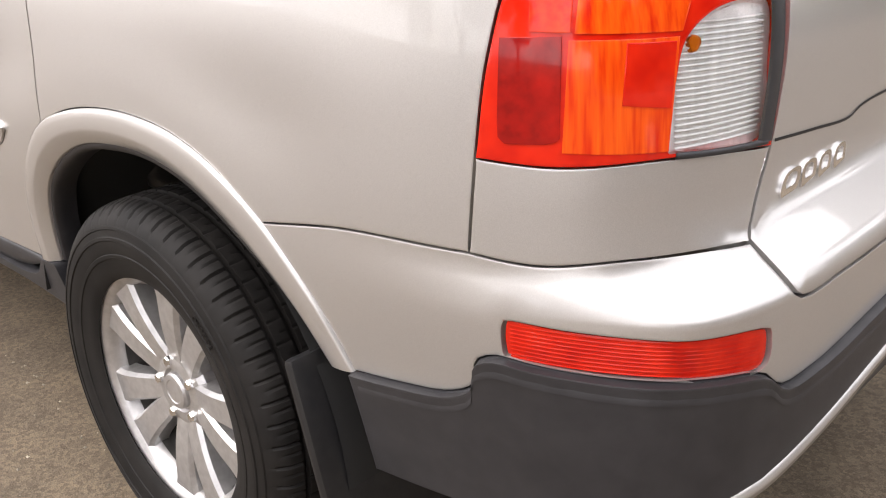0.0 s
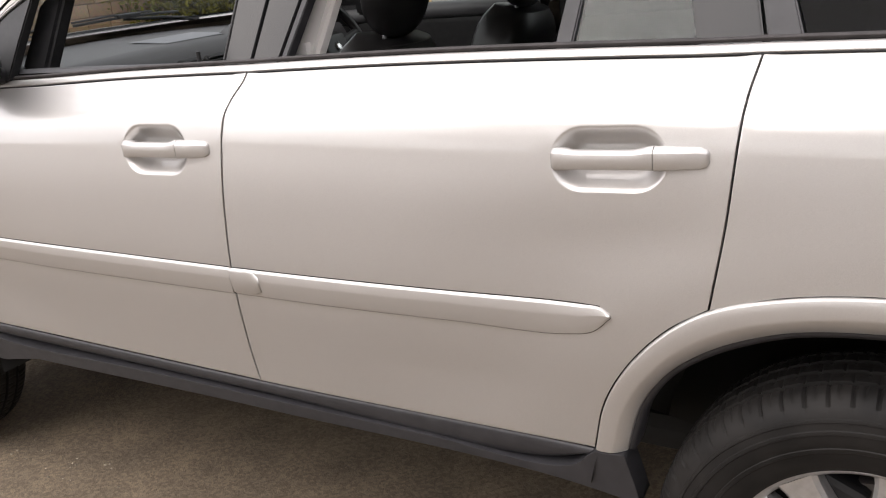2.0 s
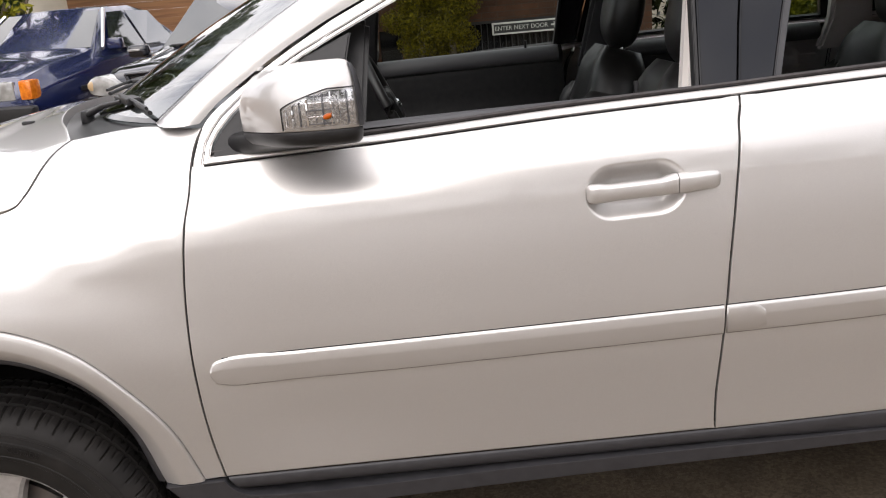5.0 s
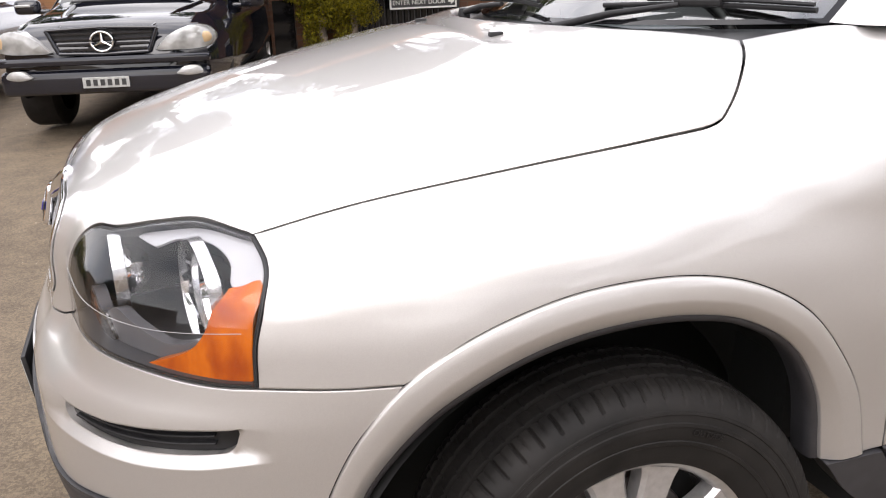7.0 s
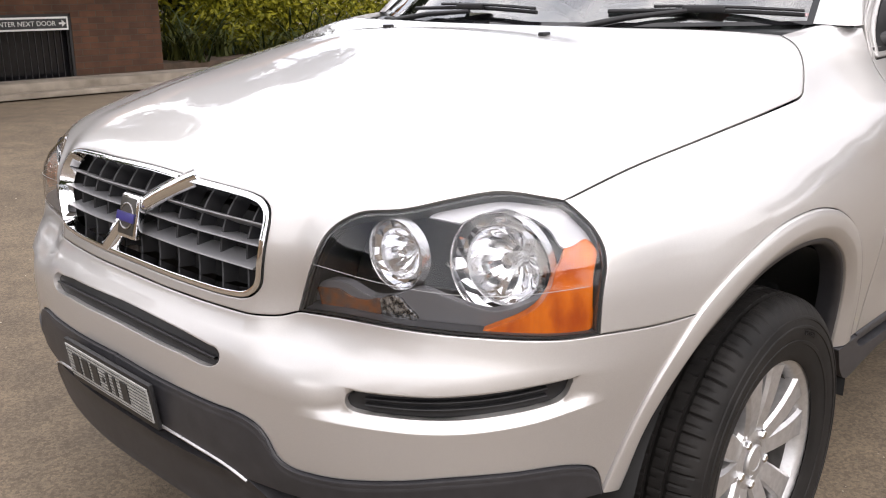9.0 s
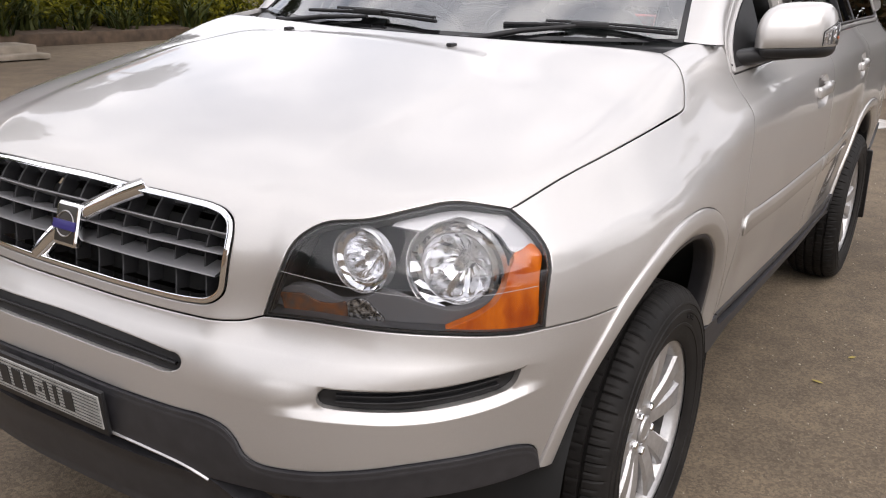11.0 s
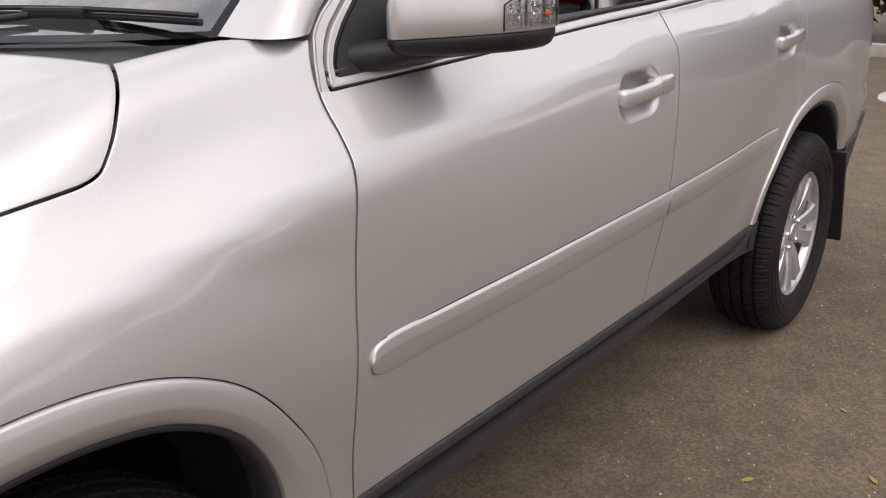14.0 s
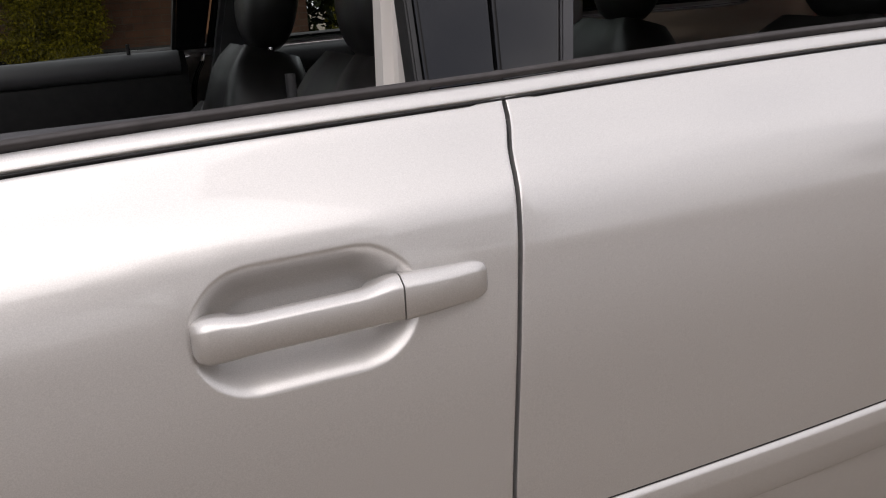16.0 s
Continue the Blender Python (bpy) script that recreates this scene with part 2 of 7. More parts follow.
def run(points, count=40, closed=False):
    """A smooth flat line through a few knots."""
    p = np.asarray(points, float)
    if len(p) == 2:
        return p[0] + np.linspace(0, 1, count)[:, None] * (p[1] - p[0])
    if closed:
        p = np.vstack((p[-2:], p, p[:2]))
    t = np.concatenate(([0], np.cumsum(np.linalg.norm(np.diff(p, axis=0), axis=1)**.75)))
    m = np.zeros_like(p)
    h, d = np.diff(t)[:, None], np.diff(p, axis=0) / np.diff(t)[:, None]
    m[1:-1] = (d[:-1] * h[1:] + d[1:] * h[:-1]) / (h[:-1] + h[1:])
    m[0], m[-1] = d[0], d[-1]
    q = np.linspace(t[2], t[-3], count, endpoint=False) if closed else np.linspace(0, t[-1], count)
    i = np.clip(np.searchsorted(t, q) - 1, 0, len(d) - 1)
    a = ((q - t[i]) / h[i, 0])[:, None]
    return (2 * a**3 - 3 * a**2 + 1) * p[i] + (a**3 - 2 * a**2 + a) * h[i] * m[i] + (3 * a**2 - 2 * a**3) * p[i + 1] + (a**3 - a**2) * h[i] * m[i + 1]


def seam(view, points, count=40, closed=False):
    """A seam on the body: knots in (x, y, z), or (x, z) along the car's flank."""
    k = []
    for q in points:
        if len(q) == 2:
            y = np.linspace(1.1, .3, 400)
            v = field(np.full(400, q[0]), -y, np.full(400, q[1]))
            q = (q[0], -y[np.argmax(v < 0)], q[1])
        k.append(flat(view, q))
    return lay(view, run(k, count, closed))


def inside_loop(pts, loop):
    x, y = pts[:, 0][:, None], pts[:, 1][:, None]
    a, b = loop, np.roll(loop, -1, 0)
    c = (a[:, 1] > y) != (b[:, 1] > y)
    with np.errstate(divide="ignore", invalid="ignore"):
        xi = (b[:, 0] - a[:, 0]) * (y - a[:, 1]) / (b[:, 1] - a[:, 1]) + a[:, 0]
    return np.sum(c & (x < xi), 1) % 2 == 1


def tidy(loop, gap=0.004):
    keep = [loop[0]]
    for q in loop[1:]:
        if np.linalg.norm(q - keep[-1]) > gap:
            keep.append(q)
    if np.linalg.norm(keep[0] - keep[-1]) < gap:
        keep.pop()
    return np.array(keep)


def even(loop, most=.014):
    """The loop with points put in where they lie far apart."""
    out = []
    for a, b in zip(loop, np.roll(loop, -1, 0)):
        k = max(1, int(np.ceil(np.linalg.norm(b - a) / most)))
        out += [a + (b - a) * i / k for i in range(k)]
    return np.array(out)


def shrink(loop, d):
    """The loop moved inwards by d (outwards where d is negative)."""
    a, b = np.roll(loop, 1, 0), np.roll(loop, -1, 0)
    t1, t2 = loop - a, b - loop
    t1, t2 = t1 / np.linalg.norm(t1, axis=1)[:, None], t2 / np.linalg.norm(t2, axis=1)[:, None]
    n = np.stack((-(t1 + t2)[:, 1], (t1 + t2)[:, 0]), -1)
    n /= np.maximum(np.linalg.norm(n, axis=1), .3)[:, None]
    area = np.sum(loop[:, 0] * b[:, 1] - loop[:, 1] * b[:, 0])
    return loop + n * d * (1 if area > 0 else -1), n * (-1 if area > 0 else 1)


def to_object(name, verts, faces, normals, material, parent, label=""):
    me = bpy.data.meshes.new(name)
    me.from_pydata([tuple(v) for v in verts], [], [tuple(int(i) for i in f) for f in faces])
    me.polygons.foreach_set("use_smooth", [True] * len(me.polygons))
    if normals is not None:
        me.normals_split_custom_set_from_vertices([tuple(n) for n in normals])
    for m in material if isinstance(material, (list, tuple)) else (material,):
        me.materials.append(m)
    ob = new(name, me)
    if parent:
        ob.parent = parent
    return tagged(ob, label=label)


def flip(verts, faces, normals):
    s = np.array((1, -1, 1))
    return verts * s, [f[::-1] for f in faces], None if normals is None else normals * s


def both_sides(name, data, material, parents, label=""):
    """Left and right copies, or one whole across the middle where parents is a single object."""
    v, f, n = data
    v2, f2, n2 = flip(v, f, n)
    if isinstance(parents, tuple):
        return to_object(name, v, f, n, material, parents[0], label), to_object(name, v2, f2, n2, material, parents[1], label)
    return to_object(name, np.vstack((v, v2)), list(f) + [[i + len(v) for i in q] for q in f2], np.vstack((n, n2)), material, parents, label)


def sheet(view, loops, grid=0.025, lift=0.0, depth=0.014, gap=0.0016, roll=0.003, surface=None, fine=None, creases=()):
    """A panel between seams: loops of (x, y, z) rows, the outer one first, then holes. Rolled edges, turned-in rim."""
    flats, rims = [], []
    for i, loop in enumerate(loops):
        q = even(tidy(flat(view, loop)))
        flats.append(shrink(q, gap if i == 0 else -gap))
    pts, edges, ring = [], [], []
    for i, (q, n) in enumerate(flats):
        start = len(pts)
        pts += list(q)
        ring.append((start, len(q), n if i == 0 else -n))
        edges += [(start + k, start + (k + 1) % len(q)) for k in range(len(q))]
    nb = len(pts)
    lo, hi = flats[0][0].min(0), flats[0][0].max(0)
    gx, gy = np.meshgrid(np.arange(lo[0], hi[0], grid), np.arange(lo[1], hi[1], grid))
    cand = np.stack((gx.ravel() + grid * .25 * (np.round((gy.ravel() - lo[1]) / grid) % 2), gy.ravel()), -1)
    ok = inside_loop(cand, flats[0][0])
    for q, _ in flats[1:]:
        ok &= ~inside_loop(cand, q)
    cand = cand[ok]
    edge_pts = np.array(pts)
    if len(cand):
        near = np.array([np.min(np.sum((edge_pts - c)**2, 1)) for c in cand])
        cand = cand[near > (grid * .55)**2]
    if fine:
        depths = np.linspace(1.0, .8, 300)
        nests = [flat(view, np.array([(x, -depths[np.argmax(field(np.full(300, x), -depths, np.full(300, z)) < 0)], z) for x, z in r])) for r in fine]
        cand = cand[~inside_loop(cand, nests[0])]
    inner = []
    for crease in creases:
        good = inside_loop(crease, shrink(flats[0][0], roll * 1.6)[0])
        for q, _ in flats[1:]:
            good &= ~inside_loop(crease, shrink(q, -roll * 1.6)[0])
        if len(cand):
            cand = cand[np.array([np.min(np.sum((crease - c)**2, 1)) for c in cand]) > .005**2]
        last = None
        for q, g in zip(crease, good):
            if g:
                inner.append(q)
                if last is not None:
                    edges.append((last, len(edge_pts) + len(inner) - 1))
            last = len(edge_pts) + len(inner) - 1 if g else None
    for i, (q, _) in enumerate(flats):
        got = shrink(q, roll if i == 0 else -roll)[0]
        first_id = len(edge_pts) + len(inner)
        edges += [(first_id + k, first_id + (k + 1) % len(got)) for k in range(len(got))]
        inner += list(got)
    for got in nests if fine else []:
        first_id = len(edge_pts) + len(inner)
        edges += [(first_id + k, first_id + (k + 1) % len(got)) for k in range(len(got))]
        inner += list(got)
    allp = np.vstack([edge_pts] + ([np.array(inner)] if inner else []) + ([cand] if len(cand) else []))
    res = geometry.delaunay_2d_cdt([Vector(p) for p in allp], edges, [], 0, 1e-6)
    uv = np.array([tuple(p) for p in res[0]])
    tris = [t for t in res[2] if len(t) == 3]
    mid = np.array([uv[list(t)].mean(0) for t in tris])
    good = inside_loop(mid, flats[0][0])
    for q, _ in flats[1:]:
        good &= ~inside_loop(mid, q)
    tris = [t for t, g in zip(tris, good) if g]
    pos = lay(view, uv, surface)
    nor = slope(pos, surface)
    pos = pos + nor * lift
    shade = nor.copy()
    where = {}
    for new_i, old in enumerate(res[3]):
        for o in old:
            where[o] = new_i
    verts, norms = [pos], [shade]
    faces = []
    for t in tris:
        a, b, c = (pos[k] for k in t)
        faces.append(tuple(t) if np.dot(np.cross(b - a, c - a), nor[t[0]]) > 0 else tuple(t)[::-1])
    base = len(pos)
    for start, count, n2 in ring:
        ids = [where.get(start + k) for k in range(count)]
        if any(i is None for i in ids):
            continue
        eps = 1e-3
        q = uv[ids]
        away = lay(view, q + n2[:len(q)] * eps, surface) - lay(view, q - n2[:len(q)] * eps, surface)
        away /= np.maximum(np.linalg.norm(away, axis=1), 1e-9)[:, None]
        shade[ids] = nor[ids] + .40 * away
        shade[ids] /= np.linalg.norm(shade[ids], axis=1)[:, None]
        verts += [pos[ids], pos[ids] - nor[ids] * depth]
        norms += [away, away]
        for k in range(count):
            j = (k + 1) % count
            quad = (base + k, base + j, base + count + j, base + count + k)
            a, b, c = pos[ids[k]], pos[ids[j]], pos[ids[k]] - nor[ids[k]] * depth
            faces.append(quad if np.dot(np.cross(b - a, c - a), away[k]) > 0 else quad[::-1])
        base += 2 * count
    return np.vstack(verts), faces, np.vstack(norms)


def ribbon(view, line_a, line_b, profile, count=64, surface=None, caps=True):
    """A strip between two flat lines on the body; profile rows (share of the way across, lift off the skin)."""
    a, b = np.asarray(line_a), np.asarray(line_b)
    pr = np.asarray(profile, float)
    rows = []
    for s, h in pr:
        p = lay(view, a + (b - a) * s, surface)
        rows.append(p + slope(p, surface) * h)
    g = np.array(rows)
    du = np.gradient(g, axis=1)
    dv = np.gradient(g, axis=0)
    n = np.cross(du, dv)
    n /= np.maximum(np.linalg.norm(n, axis=2), 1e-9)[:, :, None]
    mid = slope(g[len(pr) // 2], surface)
    if np.sum(n[len(pr) // 2] * mid) < 0:
        n = -n
    m, k = g.shape[:2]
    faces = []
    for i in range(m - 1):
        for j in range(k - 1):
            q = (i * k + j, i * k + j + 1, (i + 1) * k + j + 1, (i + 1) * k + j)
            c = np.cross(g[i, j + 1] - g[i, j], g[i + 1, j] - g[i, j])
            faces.append(q if np.dot(c, n[i, j]) > 0 else q[::-1])
    verts, norms = g.reshape(-1, 3), n.reshape(-1, 3)
    if caps:
        faces += [tuple(i * k for i in range(m)), tuple(i * k + k - 1 for i in range(m))[::-1]]
    return verts, faces, norms


def line(view, points, count=64):
    return flat(view, seam(view, points, count))


def part(name, bm, material, parent, label=""):
    """One mesh object out of a bmesh, under its thing."""
    me = bpy.data.meshes.new(name)
    bm.to_mesh(me)
    bm.free()
    for m in material if isinstance(material, (list, tuple)) else (material,):
        me.materials.append(m)
    ob = new(name, me)
    if parent:
        ob.parent = parent
    return tagged(ob, label=label)


def smooth(bm, angle=35):
    for f in bm.faces:
        f.smooth = True
    for e in bm.edges:
        if len(e.link_faces) == 2 and e.calc_face_angle(0) > radians(angle):
            e.smooth = False
    return bm


def box(size, at=(0, 0, 0), bevel=0.0, segments=2, turn=(0, 0, 0), bm=None):
    """A box with rounded edges, added to bm."""
    b = bmesh.new()
    bmesh.ops.create_cube(b, size=1)
    bmesh.ops.scale(b, vec=size, verts=b.verts)
    if bevel:
        bmesh.ops.bevel(b, geom=b.edges[:], offset=bevel, segments=segments, profile=.6, affect="EDGES")
    bmesh.ops.transform(b, matrix=pose(*at, *turn), verts=b.verts)
    return join(bm, b)


def join(bm, b):
    if bm is None:
        return b
    me = bpy.data.meshes.new("tmp")
    b.to_mesh(me)
    b.free()
    bm.from_mesh(me)
    bpy.data.meshes.remove(me)
    return bm


def revolve(profile, segments=64, axis="Y", bm=None):
    """Rows (radius, along the axis) turned round it."""
    b = bmesh.new()
    rings = []
    for r, h in profile:
        ring = []
        for i in range(segments):
            a = 2 * math.pi * i / segments
            c, s = r * math.cos(a), r * math.sin(a)
            ring.append(b.verts.new((c, h, s) if axis == "Y" else (c, s, h) if axis == "Z" else (h, c, s)))
        rings.append(ring)
    for p, q in zip(rings, rings[1:]):
        for i in range(segments):
            j = (i + 1) % segments
            b.faces.new((p[i], p[j], q[j], q[i]))
    bmesh.ops.recalc_face_normals(b, faces=b.faces)
    return join(bm, b)


def tube(points, radius, sides=10, bm=None, closed=False):
    """A round bar along a line; radius a number or one for each point."""
    b = bmesh.new()
    p = [Vector(q) for q in points]
    rings = []
    for i, q in enumerate(p):
        d = (p[(i + 1) % len(p)] - p[i - 1]) if closed or 0 < i < len(p) - 1 else (p[1] - p[0] if i == 0 else p[-1] - p[-2])
        rot = d.to_track_quat("Z", "Y").to_matrix()
        r = radius[i] if isinstance(radius, (list, tuple)) else radius
        rings.append([b.verts.new(q + rot @ Vector((r * math.cos(2 * math.pi * k / sides), r * math.sin(2 * math.pi * k / sides), 0))) for k in range(sides)])
    for i in range(len(rings) if closed else len(rings) - 1):
        m, n = rings[i], rings[(i + 1) % len(rings)]
        for k in range(sides):
            b.faces.new((m[k], m[(k + 1) % sides], n[(k + 1) % sides], n[k]))
    if not closed:
        b.faces.new(rings[0][::-1])
        b.faces.new(rings[-1])
    bmesh.ops.recalc_face_normals(b, faces=b.faces)
    return join(bm, smooth(b, 50))


def thing(name, at=(0, 0, 0), turn=0, **tags):
    ob = new(name)
    ob.matrix_world = pose(*at, 0, 0, turn)
    return tagged(ob, **tags)


# ---- the silver car ----
suv = thing("parked_suv", (0, 0, 0), label="silver four-wheel-drive wagon with grey plastic cladding, parked on asphalt", category="car")

H0 = (-0.564, -0.771, 1.011)
hood_edge = seam("side", [H0, (-.427, -.797, 1.045), (-.228, -.823, 1.076), (0, -.836, 1.102), (.100, -.838, 1.112)])
hood_corner = seam("side", [(.100, -.838, 1.112), (.140, -.836, 1.1165), (.163, -.832, 1.124), (.180, -.822, 1.138), (.197, -.813, 1.158), (.216, -.798, 1.185), (.240, -.770, 1.215), (.262, -.735, 1.238)], 40)
cowl_edge = seam("side", [(.262, -.735, 1.238), (.212, -.60, 1.243), (.150, -.45, 1.249), (.088, -.25, 1.257), (.060, -.1, 1.261), (.055, -.001, 1.261)])
lamp_top = seam("front", [H0, (-0.632, -0.695, 1.025), (-0.694, -0.650, 1.016), (-.756, -.595, .999), (-.792, -.527, .988), (-.816, -.498, .967), (-.830, -.486, .948), (-.847, -.475, .905), (-.856, -.445, .817)], 60)
lamp_rear = seam("front", [(-0.586, -0.863, 0.812), (-0.580, -0.856, 0.875), (-0.564, -0.844, 0.928), (-0.552, -0.814, 0.976), H0], 24)
lamp_bottom = seam("front", [(-.856, -.445, .817), (-.837, -.567, .826), (-.802, -.670, .826), (-.745, -.745, .821), (-.671, -.812, .813), (-0.637, -0.835, 0.811), (-0.586, -0.863, 0.812)], 40)
hood_low = seam("front", [(-.856, -.445, .817), (-.872, -.415, .806), (-.891, -.384, .802), (-.901, -.326, .800), (-.916, -.179, .799), (-.920, -.001, .799)], 40)
wing_low = seam("side", [(-0.586, -0.863, 0.812), (-.48, -.90, .809), (-.390, -.920, .809)], 14)
ARCH_F = [(-.535, .505), (-.506, .609), (-.459, .720), (-.390, .809), (-.299, .866), (-.160, .911), (-.049, .922), (.073, .915), (.168, .890), (.266, .835), (.351, .743), (.412, .650), (.459, .513)]
ARCH_F_IN = [(-.478, .50), (-.450, .618), (-.358, .743), (-.261, .807), (-.168, .841), (-.057, .857), (.067, .852), (.164, .827), (.266, .758), (.335, .653), (.374, .511)]
ARCH_R = [(2.377, .513), (2.405, .624), (2.459, .719), (2.531, .797), (2.597, .841), (2.712, .877), (2.838, .895), (2.952, .897), (3.056, .884), (3.152, .851), (3.253, .786), (3.335, .69), (3.388, .590)]
ARCH_R_IN = [(2.437, .515), (2.468, .62), (2.520, .70), (2.588, .757), (2.707, .811), (2.835, .832), (2.951, .832), (3.056, .808), (3.153, .756), (3.255, .67), (3.318, .585)]
arch_f_bumper = seam("side", ARCH_F[3::-1], 24)
arch_f_wing = seam("side", ARCH_F[3:], 60)
arch_r_door = seam("side", ARCH_R[:5], 26)
arch_r_wing = seam("side", ARCH_R[4:11], 40)
arch_r_bumper = seam("side", ARCH_R[10:], 16)
screen_side = seam("side", [(.262, -.735, 1.238), (.34, -.745, 1.250), (.42, -.757, 1.257), (.47, -.785, 1.258), (.546, -.811, 1.253)], 16)
seam_f = seam("side", [(.546, -.811, 1.253), (.532, 1.218), (.521, 1.175), (.517, 1.125), (.508, 1.07), (.493, .96), (.486, .86), (.485, .745), (.490, .617), (.503, .515)], 50)
seam_b = seam("side", [(1.622, 1.229), (1.618, 1.205), (1.607, 1.18), (1.600, 1.15), (1.596, 1.12), (1.583, 1.0), (1.574, .90), (1.568, .81), (1.561, .70), (1.556, .60), (1.558, .514)], 48)
seam_c = seam("side", [(2.653, 1.245), (2.644, 1.20), (2.639, 1.15), (2.634, 1.10), (2.623, 1.0), (2.609, .91), (2.597, .841)], 36)
BELT_F = [(.549, 1.176), (.625, 1.180), (.90, 1.192), (1.267, 1.211), (1.622, 1.223)]
BELT_R = [(1.622, 1.223), (2.062, 1.237), (2.653, 1.243)]
BELT_Q = [(2.653, 1.243), (3.006, 1.247), (3.341, 1.252), (3.395, 1.256), (3.424, 1.270), (3.440, 1.292), (3.446, 1.312)]
belt_f, belt_r, belt_q = seam("side", BELT_F, 30), seam("side", BELT_R, 30), seam("side", BELT_Q, 36)
tail_front = seam("rear", [(3.708, -.735, 1.30), (3.690, -.775, 1.178), (3.662, -.812, 1.159), (3.643, -.840, 1.118), (3.628, -.865, 1.035), (3.617, -.878, .928)], 40)
tail_drop = seam("rear", [(3.617, -.878, .928), (3.608, -.886, .817)], 8)
bumper_line = seam("side", [(3.253, .786), (3.42, .811), (3.608, .817)], 20)

hood_half = np.vstack((hood_edge, hood_corner[1:], cowl_edge[1:]))
front_half = np.vstack((lamp_top, hood_low[1:]))
M = np.array((1, -1, 1))
hood_loop = np.vstack((hood_half, (hood_half * M)[::-1][1:], (front_half * M)[1:], front_half[::-1][1:-1]))
GRILLE_HALF = [(-.860, -.140, 1.005), (-.852, -.273, 1.0015), (-.848, -.326, .998), (-.848, -.354, .992), (-.852, -.374, .979), (-.859, -.382, .963), (-.871, -.386, .933), (-.880, -.383, .884), (-.884, -.376, .852), (-.888, -.363, .836), (-.893, -.345, .827), (-.897, -.311, .822), (-.910, -.170, .820)]
GRILLE = [(-.863, 0, 1.009)] + GRILLE_HALF + [(-.913, 0, .820)] + [(x, -y, z) for x, y, z in GRILLE_HALF[::-1]]
grille_loop = seam("hood", GRILLE, 240, True)
to_object("bonnet", *sheet("hood", [hood_loop, grille_loop], .021, depth=.02), SILVER, suv, "silver bonnet with raised centre")

# bumper and its openings
def closed(view, pts, count=50):
    return seam(view, pts, count, True)


CLAD_TOP = [(-0.533, -0.857, 0.504), (-0.566, -0.857, 0.562), (-0.609, -0.842, 0.578), (-0.704, -0.792, 0.583), (-0.784, -0.727, 0.581), (-.832, -.654, .572), (-.866, -.547, .562), (-.874, -.502, .561), (-.884, -.456, .564), (-.890, -.435, .575), (-.902, -.419, .610), (-.913, -.403, .627), (-.931, -.366, .637), (-.937, -.314, .637), (-.948, -.207, .640), (-.953, -.001, .645)]
clad_top = seam("front", CLAD_TOP, 60)
bumper_half = np.vstack((hood_low[::-1], lamp_bottom[1:], wing_low[1:], arch_f_bumper[1:], clad_top[1:]))
bumper_loop = np.vstack((bumper_half, (bumper_half * M)[::-1][1:-1]))
SLOT_HALF = [(-.943, -.208, .744), (-.937, -.290, .737), (-.934, -.311, .735), (-.935, -.320, .728), (-.936, -.319, .717), (-.938, -.304, .707), (-.948, -.211, .708)]
mid_slot = closed("front", [(-.947, 0, .749)] + SLOT_HALF + [(-.953, 0, .711)] + [(x, -y, z) for x, y, z in SLOT_HALF[::-1]], 130)
FOG = [(-.874, -.601, .7225), (-.847, -.65, .7215), (-.79, -.724, .7225), (-.718, -.79, .7305), (-.665, -.826, .7365), (-.630, -.845, .7415), (-.623, -.849, .7405), (-.625, -.847, .728), (-.632, -.842, .710), (-.642, -.836, .702),
       (-.668, -.82, .6955), (-.729, -.778, .687), (-.774, -.739, .6825), (-.814, -.697, .682), (-.847, -.651, .684), (-.872, -.607, .687), (-.879, -.595, .690), (-.8815, -.590, .697), (-.880, -.592, .714), (-.878, -.595, .720)]
fog_slot = closed("front", FOG, 110)
POCKET_U = (.44, .525, .566, .61, .66, .705, .75, .786, .83)
POCKET_TOP = spline(POCKET_U, (.7295, .7265, .7255, .7255, .729, .7345, .7405, .7455, .750))
POCKET_LOW = spline(POCKET_U, (.688, .686, .684, .682, .683, .688, .696, .706, .716))


def bumper_surface(x, y, z):
    """The nose with a pressed pocket round each side slot: a sharp upper edge and a sloping lower ledge."""
    u = .65 * np.arctan2(np.abs(y), -.3 - x)
    top, low = POCKET_TOP(u), POCKET_LOW(u)
    depth = .012 * step(top + .002, top - .004, z) * np.clip((z - low + .019) / .017, 0, 1) * step(.435, .515, u) * step(.830, .785, u)
    return field(x, y, z) + depth


pocket_lines = []
for side in (1, -1):
    for curve, off in ((POCKET_TOP, .0045), (POCKET_TOP, -.0065), (POCKET_LOW, -.0075), (POCKET_LOW, -.0125), (POCKET_LOW, -.018), (POCKET_LOW, -.022)):
        u = np.linspace(.43, .835, 50)
        pocket_lines.append(np.stack((side * u, curve(u) + off), -1))
fog_right = (fog_slot * M)[::-1]
bumper = to_object("front_bumper", *sheet("front", [bumper_loop, mid_slot, fog_slot, fog_right], .026, depth=.03, surface=bumper_surface, creases=pocket_lines), SILVER, suv, "silver front bumper with black slots")
for loop, sunk in ((mid_slot, -.013), (fog_slot, -.026), (fog_right, -.026)):
    q = flat("front", loop)
    c = q.mean(0)
    to_object("slot_insert", *sheet("front", [lay("front", c + (q - c) * 1.015)], .02, lift=sunk, depth=.01, gap=-.003), BLACK, bumper, "black plastic insert")
